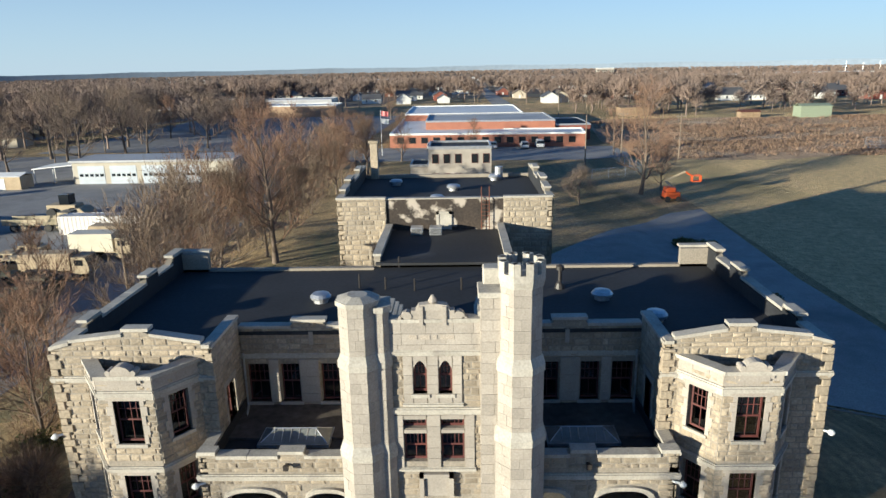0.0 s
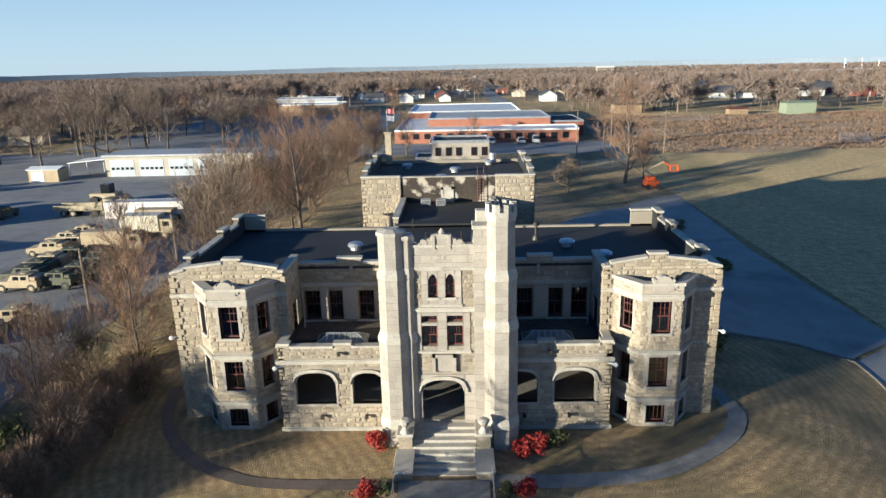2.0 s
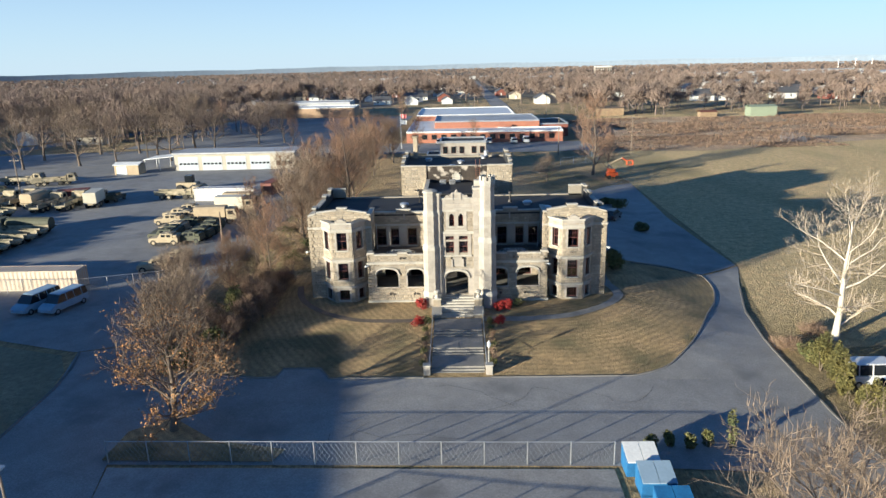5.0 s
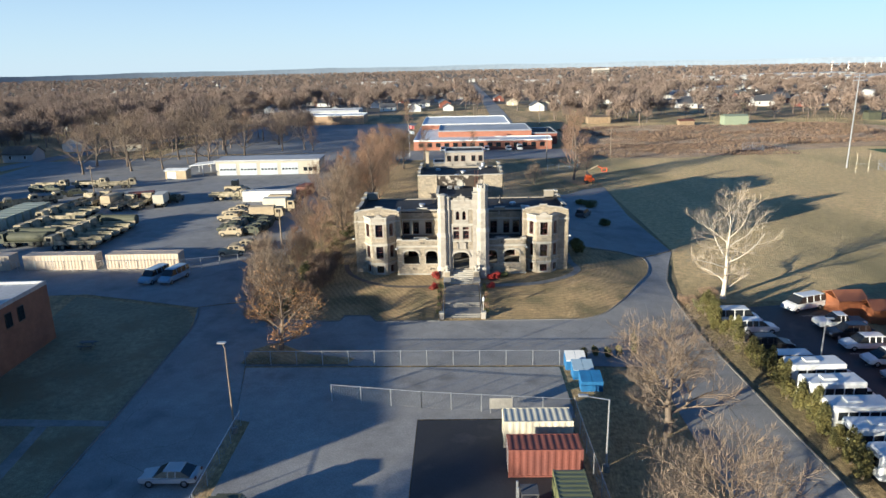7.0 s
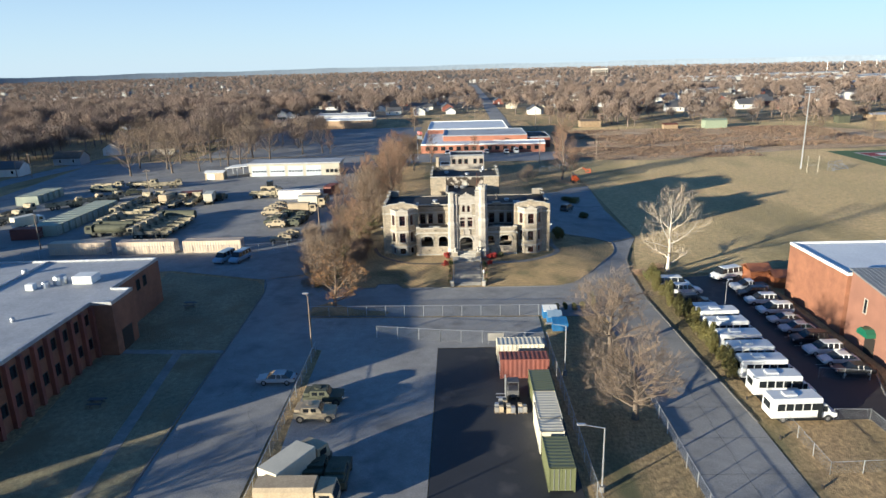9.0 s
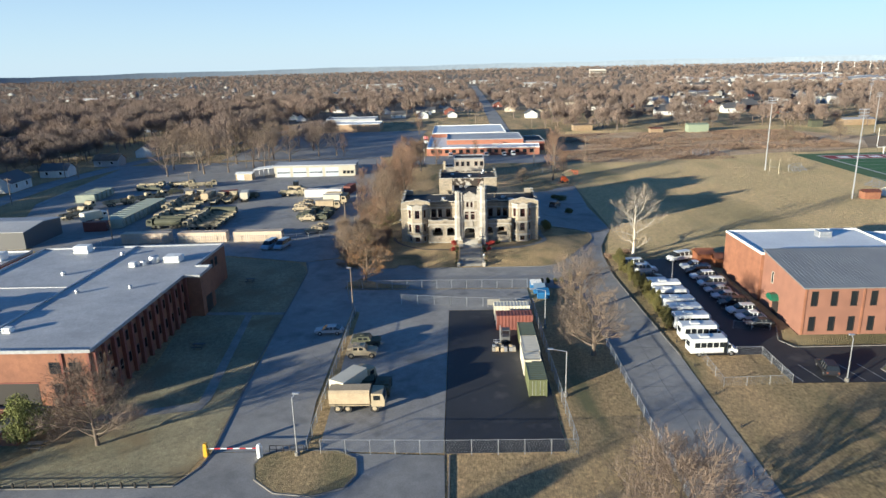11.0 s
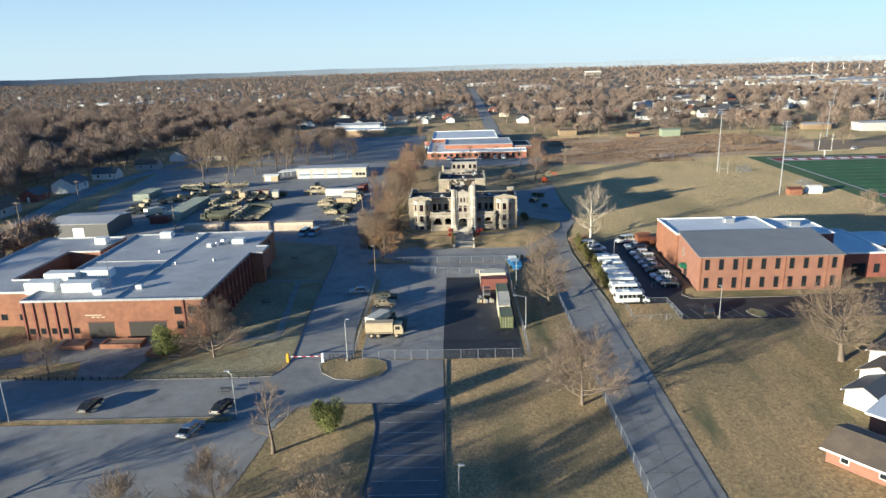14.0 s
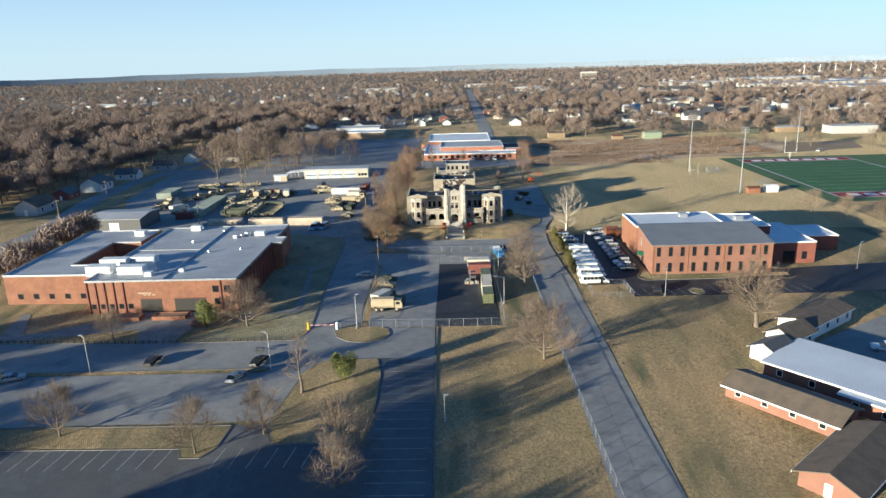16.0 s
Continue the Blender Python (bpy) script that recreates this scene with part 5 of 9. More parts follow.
# ---- other buildings ----
def openings(owner, face, wins, frame_mat=FRAME_DARK, deep=0.12, glass_mat=None):
    """Plain windows set into a face: frame, pane and sill."""
    for u0, u1, z0, z1 in wins:
        bm, t = B(), 0.08
        for a, b, c, d in ((u0 - t, u0, z0 - t, z1 + t), (u1, u1 + t, z0 - t, z1 + t), (u0, u1, z0 - t, z0), (u0, u1, z1, z1 + t)):
            face.box(bm, a, b, -0.05, 0.07, c, d)
        w = part("window", bm, frame_mat, owner)
        bm = B()
        face.box(bm, u0, u1, -0.04, 0.02, z0, z1)
        part("pane", bm, glass_mat or CARGLASS, w)


def pilasters(owner, face, us, z0, z1, w=0.5, out=0.35, material=None):
    for u in us:
        bm = B()
        face.box(bm, u - w / 2, u + w / 2, 0, out, z0, z1)
        part("pilaster", bm, material or BRICK_DARK, owner)


def slab_building(name, pts, z0, z1, wall_mat, roof_mat, label, parapet=0.35, x=0, y=0):
    cx, cy = sum(p[0] for p in pts) / len(pts), sum(p[1] for p in pts) / len(pts)
    t = thing(name, cx, cy, z0, label, "building")
    bm = B()
    prism(bm, pts, z0 - 1.5, z1)
    part("wall", bm, wall_mat, t)
    bm = B()
    inset = [(cx + (a - cx) * 0.994, cy + (b - cy) * 0.994) for a, b in pts]
    prism(bm, inset, z1 + 0.005, z1 + 0.05)
    part("roof", bm, roof_mat, t)
    bm = B()
    for a, b in zip(pts, pts[1:] + pts[:1]):
        f = Face(a, b)
        f.box(bm, -0.02, f.len + 0.02, -0.25, 0.06, z1 - 0.12, z1 + parapet)
    bmesh.ops.recalc_face_normals(bm, faces=bm.faces)
    part("roof_edge", bm, METAL if roof_mat is not WHITEROOF else WHITE, t)
    return t


def roof_box(owner, x0, x1, y0, y1, z, h, material=None, name="roof_unit"):
    bm = B()
    box(bm, x0, x1, y0, y1, z, z + h, 0.06)
    u = part(name, bm, material or WHITE, owner, "pale rooftop air-handling unit")
    bm = B()
    n = max(2, int((x1 - x0) / 0.6))
    for i in range(n):
        a = x0 + (x1 - x0) * (i + 0.2) / n
        box(bm, a, a + (x1 - x0) * 0.6 / n, y0 - 0.02, y0, z + h * 0.25, z + h * 0.8)
    part("grille", bm, METAL, u)


# brick reserve centre
ZB = -1.6
centre = slab_building("reserve_centre", [(-87.4, -73.5), (-51.3, -73.5), (-51.3, -42), (-48.4, -42), (-48.4, -36), (-51.3, -36), (-51.3, -20.8), (-88, -22.5)], ZB, 5.8, BRICK, FLATROOF, "long flat-roofed red-brick building with a recessed entrance")
f = Face((-87.4, -73.5), (-51.3, -73.5))
pilasters(centre, f, [0.25, 2.3, 4.4, 6.6, 8.9, 32.1, 35.8], ZB - 0.5, 5.65, 0.35, 0.22)
openings(centre, f, [(0.9 + 2.2 * k, 1.9 + 2.2 * k, -0.9, 0.2) for k in range(5)] + [(30.3, 31.6, 2.8, 4.3), (33.0, 34.4, 2.9, 4.3), (30.5, 31.6, -0.3, 1.2)])
# no cut in the wall: flat dark panels imitate the recesses' shade
for a, b in ((12.7, 17.8), (20.8, 28.3)):
    bm = B()
    f.box(bm, a, b, -0.05, 0.03, ZB - 0.3, 1.35)
    part("entrance_recess", bm, FRAME_DARK, centre)
    bm = B()
    f.box(bm, a - 0.2, b + 0.2, 0.0, 0.12, 1.35, 1.5)
    part("lintel", bm, BRICK_DARK, centre)
for k in range(4):
    bm = B()
    f.box(bm, 12.6 + k * 1.0, 13.3 + k * 1.0, 0.02, 0.05, 2.3, 2.5) if k else f.box(bm, 12.4, 15.6, 0.02, 0.05, 2.75, 2.95)
    part("sign_lettering", bm, mat("pale_bronze_letters", (0.5, 0.42, 0.3), None, 0.6), centre)
g = Face((-51.3, -73.5), (-51.3, -42))
pilasters(centre, g, [0.4 + 2.55 * k for k in range(13)], ZB - 0.5, 5.65, 0.55, 0.55)
openings(centre, g, [(1.1 + 2.55 * k, 2.3 + 2.55 * k, z, z + 1.4) for k in range(12) for z in (0.0, 3.4)])
g2 = Face((-51.3, -36), (-51.3, -20.8))
openings(centre, g2, [(7.0, 8.0, 3.2, 4.8), (9.2, 10.2, 3.2, 4.8), (2.0, 3.0, 3.2, 4.8)])
g3 = Face((-48.4, -42), (-48.4, -36))
bm = B()
g3.box(bm, 1.6, 4.4, -0.02, 0.05, ZB - 0.5, 1.4)
part("door", bm, FRAME_DARK, centre)
for a in ((-90.3, -84.0, -67.4, -64.4, 5.2, 2.5), (-82.1, -75.8, -68.2, -65.2, 5.8, 1.9), (-90.3, -83.4, -60.6, -57.8, 5.2, 2.3), (-83.0, -76.8, -59.2, -56.4, 5.8, 1.8), (-74.6, -72.8, -70.2, -68.6, 5.8, 1.1), (-58.5, -55.5, -33.5, -31, 5.85, 1.2), (-67.5, -66.2, -67, -66, 5.85, 0.8), (-64, -62.8, -36, -35, 5.85, 0.9), (-80, -77, -26, -24, 5.85, 1.5)):
    roof_box(centre, *a)
for x, y, r in ((-60.5, -33, 1.0), (-61.8, -34.6, 0.6), (-66, -50, 0.35), (-58, -48, 0.3), (-74, -40, 0.4), (-69, -28, 0.5)):
    bm = B()
    lathe(bm, x, y, [(r, 5.85), (r, 5.95 + r * 0.8), (r * 0.9, 6.1 + r), (r * 0.3, 6.2 + r)], 12)
    part("roof_vent", bm, METAL, centre)
bm = B()
rod(bm, (-72, -68, 5.8), (-72, -68, 15), 0.05, 0.03, 6)
part("antenna_mast", bm, FRAME_DARK, centre)
bm = B()
box(bm, -69.2, -68.9, -73.2, -21.5, 5.86, 6.1), box(bm, -87, -69.2, -47, -46.8, 5.86, 6.0)
part("roof_curb", bm, METAL, centre)
west = slab_building("reserve_centre_annexe", [(-112, -66), (-88.2, -66.5), (-88.4, -58), (-99, -58), (-99, -36), (-91, -36), (-91, -22), (-113, -22)], ZB, 5.3, BRICK, FLATROOF, "flat-roofed brick annexe round a narrow court")
openings(west, Face((-112, -66), (-88.2, -66.5)), [(3 + 4 * k, 4.2 + 4 * k, -0.6, 0.6) for k in range(5)])
roof_box(west, -96, -93, -29, -26.5, 5.35, 1.6)
# planters before the entrance
for x0, x1, y0, y1 in ((-70.2, -62.4, -78.6, -75.6), (-78, -73, -79, -76), (-59.5, -56.5, -83, -79.6)):
    z = ground_z((x0 + x1) / 2, y0)
    t = thing("planter", (x0 + x1) / 2, (y0 + y1) / 2, z, "low red-brick planter with bare soil", "planter", "planters by the brick building")
    bm = B()
    for a in ((x0, x1, y0, y0 + 0.3), (x0, x1, y1 - 0.3, y1), (x0, x0 + 0.3, y0 + 0.3, y1 - 0.3), (x1 - 0.3, x1, y0 + 0.3, y1 - 0.3)):
        box(bm, *a, z - 0.3, z + 0.95)
    part("wall", bm, BRICK, t)
    bm = B()
    box(bm, x0 + 0.3, x1 - 0.3, y0 + 0.3, y1 - 0.3, z, z + 0.8)
    part("soil", bm, BRUSH, t)

# brick hall beside the car park
ZH = -1.7
hall = thing("brick_hall", 66, -45, ZH, "salmon-brick two-storey hall with a grey standing-seam roof", "building")
bm = B()
side(bm, [(-54.0, ZH - 0.5), (-39.4, ZH - 0.5), (-39.4, 8.0), (-54.0, 6.1)], 51.3, 82.0, "y")
part("wall", bm, BRICK_PINK, hall)
bm = B()
side(bm, [(-54.6, 6.06), (-39.2, 8.04), (-39.2, 8.22), (-54.6, 6.24)], 50.9, 82.4, "y")
roof = part("roof", bm, SEAMROOF, hall)
for i in range(52):
    x = 51.0 + i * 0.61
    bm = B()
    side(bm, [(-54.5, 6.25), (-39.3, 8.21), (-39.3, 8.245), (-54.5, 6.285)], x, x + 0.05, "y")
    part("seam", bm, SEAMROOF, roof)
f = Face((51.3, -54.0), (82, -54.0))
cols = [1.3 + 3.05 * k for k in range(10)]
openings(hall, f, [(u - 0.1, u + 0.75, z, z + 2.3) for u in cols for z in (-1.1, 3.1)], FRAME_DARK)
pilasters(hall, f, [0.2, 9.2, 18.4, 27.5, 30.8], ZH - 0.5, 6.05, 0.3, 0.12, BRICK)
g = Face((51.3, -39.4), (51.3, -54.0))
openings(hall, g, [(3.5, 4.1, 3.3, 5.2)], COPING)
bm = B()
side(bm, [(-46.2, 1.0), (-44.0, 1.0), (-44.0, 1.5), (-44.6, 2.0), (-45.6, 2.0), (-46.2, 1.5)], 50.1, 51.3, "y")
part("awning", bm, paint("green_canvas", (0.02, 0.12, 0.07)), hall, "dark green door awning")
bm = B()
g.box(bm, 4.7, 6.8, 0.0, 0.05, ZH - 0.3, 0.8)
part("door", bm, FRAME_DARK, hall)
low = slab_building("hall_extension", [(50.9, -39.1), (76, -39.1), (76, -23.3), (50.7, -23.3)], ZH, 7.2, BRICK, WHITEROOF, "flat white-roofed brick wing behind the hall", 0.3)
roof_box(low, 66, 68.4, -29, -27, 7.26, 1.1, METAL)
lowb = slab_building("hall_rear_block", [(76.4, -39.1), (88, -39.1), (88, -25), (76.4, -24)], ZH, 6.7, BRICK_DARK, WHITEROOF, "flat white-roofed brick block beside the hall", 0.3)
roof_box(lowb, 81, 83.4, -32, -30, 6.76, 1.2, METAL)
low2 = slab_building("hall_entrance_wing", [(82.5, -47), (97, -47), (97, -26), (88.3, -26), (88.3, -39.5), (82.5, -39.5)], ZH, 4.0, BRICK_DARK, WHITEROOF, "low brick wing with a pale flat roof", 0.3)
openings(low2, Face((82.5, -47), (97, -47)), [(2, 3.2, -0.6, 1.4), (6, 9, -1.4, 1.6), (11, 12.2, -0.6, 1.4)])
low3 = slab_building("hall_porch_wing", [(97.3, -36), (109, -36), (109, -24), (97.3, -24)], ZH, 2.6, BRICK_DARK, WHITEROOF, "small low brick wing with a pale flat roof", 0.25)
for x0, x1, y0, y1, h in ((47.6, 51.0, -17.5, -14, 1.6), (50.4, 54.2, -20, -17, 1.3)):
    z = ground_z(x0, y0)
    t = thing("garden_shed", (x0 + x1) / 2, (y0 + y1) / 2, z, "small orange-brown wooden shed with a gabled roof", "shed", "sheds by the car park")
    bm = B()
    box(bm, x0, x1, y0, y1, z - 0.3, z + h + 0.6)
    part("wall", bm, paint("cedar_stain", (0.34, 0.13, 0.06)), t)
    bm = B()
    m = (y0 + y1) / 2
    side(bm, [(y0 - 0.25, z + h + 0.5), (m, z + h + 1.4), (y1 + 0.25, z + h + 0.5), (y1 + 0.25, z + h + 0.65), (m, z + h + 1.55), (y0 - 0.25, z + h + 0.65)], x0 - 0.2, x1 + 0.2, "y")
    part("roof", bm, paint("rust_shingle", (0.27, 0.11, 0.055)), t)


# vehicle-yard buildings
zg = ground_z(-58, 105)
DOORBLUE = mat("pale_blue_door_paint", (0.47, 0.51, 0.56), (0.41, 0.45, 0.50), 0.6, 0.4, 6, 0.1, 0.03)
gar = thing("motor_pool_garage", -57, 106, zg, "long low white garage with four wide roller doors", "building")
bm = B()
box(bm, -74, -42.5, 103, 112, zg - 0.5, zg + 4.2)
part("wall", bm, mat("cream_block", (0.46, 0.42, 0.34), (0.40, 0.365, 0.30), 0.8, 0.4, 6, 0.1, 0.1), gar)
bm = B()
box(bm, -74.4, -42.1, 102.5, 112.4, zg + 4.2, zg + 4.65, 0.05)
part("roof", bm, FLATROOF, gar)
f = Face((-74, 103), (-42.5, 103))
for k in range(4):
    bm = B()
    for j in range(5):
        f.box(bm, 1.0 + 6.3 * k, 6.2 + 6.3 * k, 0.0, 0.06, zg + 0.72 * j, zg + 0.72 * j + 0.69)
    d = part("roller_door", bm, DOORBLUE, gar)
    bm = B()
    for j in range(5):
        f.box(bm, 1.3 + 6.3 * k + j, 2.0 + 6.3 * k + j, 0.06, 0.08, zg + 1.5, zg + 2.0)
    part("pane", bm, CARGLASS, d)
openings(gar, f, [(26.8 + 1.5 * k, 27.8 + 1.5 * k, zg + 1.1, zg + 2.1) for k in range(3)])
bm = B()
side(bm, [(-82.5, zg + 2.9), (-74.3, zg + 3.6), (-74.3, zg + 3.75), (-82.5, zg + 3.05)], 103.5, 111, "x")
cp = part("carport_roof", bm, WHITE, gar)
for x, y in ((-82.2, 103.8), (-82.2, 110.6), (-78.4, 103.8), (-78.4, 110.6)):
    bm = B()
    rod(bm, (x, y, zg - 0.1), (x, y, zg + 3.0), 0.09, n=6)
    part("post", bm, WHITE, cp)
t = thing("storage_shed", -84.5, 99, ground_z(-84, 99), "small cream metal storage shed", "shed")
z = ground_z(-84, 99)
bm = B()
box(bm, -87.4, -81.2, 97.6, 101.5, z - 0.2, z + 2.5)
part("wall", bm, CANVAS, t)
bm = B()
side(bm, [(97.3, z + 2.5), (99.5, z + 3.0), (101.8, z + 2.5), (101.8, z + 2.6), (99.5, z + 3.12), (97.3, z + 2.6)], -87.7, -80.9, "y")
part("roof", bm, WHITE, t)
bm = B()
box(bm, -86.8, -84.2, 97.55, 97.6, z, z + 2.2)
part("roller_door", bm, WHITE, t)
z = ground_z(-118, 10)
t = thing("metal_workshop", -120, 12, z, "dark grey metal workshop with a pale gabled roof", "building")
bm = B()
side(bm, [(4, z - 0.5), (20, z - 0.5), (20, z + 4.4), (12, z + 5.2), (4, z + 4.4)], -129, -110, "y")
part("wall", bm, CHARCOAL, t)
bm = B()
side(bm, [(3.6, z + 4.4), (12, z + 5.25), (20.4, z + 4.4), (20.4, z + 4.55), (12, z + 5.45), (3.6, z + 4.55)], -129.4, -109.6, "y")
part("roof", bm, FLATROOF, t)
bm = B()
box(bm, -121, -117.6, 3.93, 4.0, z, z + 3.2)
part("roller_door", bm, WHITE, t)

# stone annexe behind the castle
z = ground_z(2, 95)
an = slab_building("stone_annexe", [(-4.2, 92), (6.8, 92), (6.8, 101), (-4.2, 101)], z, 5.9, ASHLAR, ROOFING, "square two-storey limestone house with a flat roof", 0.4)
openings(an, Face((-4.2, 92), (6.8, 92)), [(0.7 + 2.0 * k + (0.9 if k > 2 else 0), 1.7 + 2.0 * k + (0.9 if k > 2 else 0), zz, zz + 1.5) for k in range(5) for zz in (0.0, 3.4)], FRAME_RED)
slab_building("stone_lean_to", [(-7.6, 94), (-4.3, 94), (-4.3, 101), (-7.6, 101)], z, 2.6, ASHLAR, ROOFING, "low limestone lean-to beside the annexe", 0.3)

# school behind
z = ground_z(5, 160)
sc = slab_building("school", [(-17, 153), (34, 150), (35, 162), (14, 163), (14, 205), (-17, 205)], z, z + 3.4, BRICK_SCHOOL, WHITEROOF, "sprawling single-storey orange-brick school with white roofs")
openings(sc, Face((-17, 153), (34, 150)), [(2 + 3.2 * k, 3.6 + 3.2 * k, z + 1.2, z + 2.6) for k in range(15)])
slab_building("school_hall", [(-8, 165), (28, 164), (28, 190), (-8, 190)], z + 3, z + 5.6, BRICK_SCHOOL, FLATROOF, "taller brick school hall with a ribbed metal roof")
slab_building("school_rear_wing", [(-16, 195), (22, 195), (22, 235), (-16, 235)], z + 1, z + 5.4, BRICK_SCHOOL, WHITEROOF, "rear brick school wing with a white roof")
slab_building("school_east_wing", [(28.4, 165), (38, 165), (38, 186), (28.4, 186)], z, z + 4.2, BRICK_DARK, ROOFING, "dark brick school wing")
slab_building("community_building", [(-97, 266), (-51, 266), (-51, 283), (-97, 283)], ground_z(-75, 270), ground_z(-75, 270) + 4.6, mat("tan_brick", (0.36, 0.25, 0.16), None, 0.85), WHITEROOF, "long low tan-brick building with a white roof")
slab_building("gymnasium", [(-88, 284), (-56, 284), (-56, 300), (-88, 300)], ground_z(-75, 290), ground_z(-75, 290) + 6.2, FLATROOF, FLATROOF, "pale-walled flat-roofed block behind the tan building")


# ranch houses by the side road
def gable_house(name, x, y, rot, L, W, h, rise, wall_mat, roof_mat, label, wins=4, group="", over=0.5, door=True, flatroof=False):
    """A gabled house, long along its own x; built at the origin and then turned into place."""
    t = thing(name, 0, 0, 0, label, "house", group)
    bm = B()
    if flatroof:
        box(bm, -L / 2, L / 2, -W / 2, W / 2, -1.0, h)
    else:
        side(bm, [(-W / 2, -1.0), (W / 2, -1.0), (W / 2, h), (0, h + rise), (-W / 2, h)], -L / 2, L / 2, "y")
    part("wall", bm, wall_mat, t)
    bm = B()
    if flatroof:
        box(bm, -L / 2 - over, L / 2 + over, -W / 2 - over, W / 2 + over, h, h + 0.3, 0.04)
    else:
        e, dz = W / 2 + over, rise * over / (W / 2)
        side(bm, [(-e, h - dz + 0.02), (0, h + rise + 0.02), (e, h - dz + 0.02), (e, h - dz + 0.2), (0, h + rise + 0.22), (-e, h - dz + 0.2)], -L / 2 - over * 0.7, L / 2 + over * 0.7, "y")
    part("roof", bm, roof_mat, t)
    if not flatroof and group != "houses among the trees":
        for sy in (-1, 1):
            bm = B()
            box(bm, -L / 2 - over * 0.7, L / 2 + over * 0.7, sy * (W / 2 + over) - 0.05, sy * (W / 2 + over) + 0.05, h - dz - 0.05, h - dz + 0.2)
            part("gutter", bm, WHITE, t)
    for sy in (-1, 1):
        f = Face((-L / 2, -W / 2), (L / 2, -W / 2)) if sy < 0 else Face((L / 2, W / 2), (-L / 2, W / 2))
        us = [L * (k + 0.5) / wins for k in range(wins)]
        openings(t, f, [(u - 0.45, u + 0.45, h * 0.35, h * 0.75) for u in us], WHITE)
    f = Face((-L / 2, W / 2), (-L / 2, -W / 2))
    if door:
        bm = B()
        f.box(bm, W * 0.5 - 0.5, W * 0.5 + 0.5, 0, 0.06, 0, 2.05)
        part("door", bm, WHITE, t)
    t.matrix_basis = pose(x, y, ground_z(x, y), 0, 0, rot)
    return t


gable_house("ranch_house", 54.6, -122.2, -50, 18, 7.2, 2.3, 1.2, BRICK_PINK, SHINGLE, "low brick ranch house with a brown shingle roof", 4, over=0.8)
gable_house("ranch_house_wing", 55.8, -139.0, 41, 18, 7.6, 2.3, 1.5, BRICK_PINK, SHINGLE, "brick ranch house wing with a shingle roof", 3, over=0.8)
gable_house("clinic", 68.0, -114.6, -49.5, 22, 14, 2.7, 0, BRICK_PINK, WHITEROOF, "flat white-roofed brick house beside the ranch house", 4, over=0.6, flatroof=True)
gable_house("clinic_wing", 70.5, -124.5, -49.5, 13, 9, 2.6, 0, BRICK_PINK, WHITEROOF, "flat white-roofed brick wing", 3, over=0.6, flatroof=True)
gable_house("garage_cottage", 60.3, -103.5, 35, 6.5, 5.0, 2.4, 1.2, WHITE, CHARCOAL, "small white clapboard garage with a dark roof", 1)
gable_house("white_cottage", 66.5, -97.5, 35, 8, 5.5, 2.6, 1.4, WHITE, SHINGLE, "white clapboard cottage with a grey shingle roof", 2)
gable_house("row_cottage", 76, -88.5, 37, 17, 7, 2.7, 0.9, WHITE, SHINGLE, "long white and brick cottage with a brown roof", 4)

# ---- vehicles, containers ----
def wheel(owner, x, y, r, w, rim=None):
    bm = B()
    rod(bm, (x, y - w / 2, r), (x, y + w / 2, r), r, n=16)
    bmesh.ops.bevel(bm, geom=bm.edges[:], offset=r * 0.08, segments=1, affect="EDGES") if False else None
    tyre = part("wheel", bm, TYRE, owner)
    bm = B()
    s = 1 if y > 0 else -1
    rod(bm, (x, y + s * w * 0.42, r), (x, y + s * (w / 2 + 0.015), r), r * 0.6, r * 0.5, 10)
    part("rim", bm, rim or CHROME, tyre)


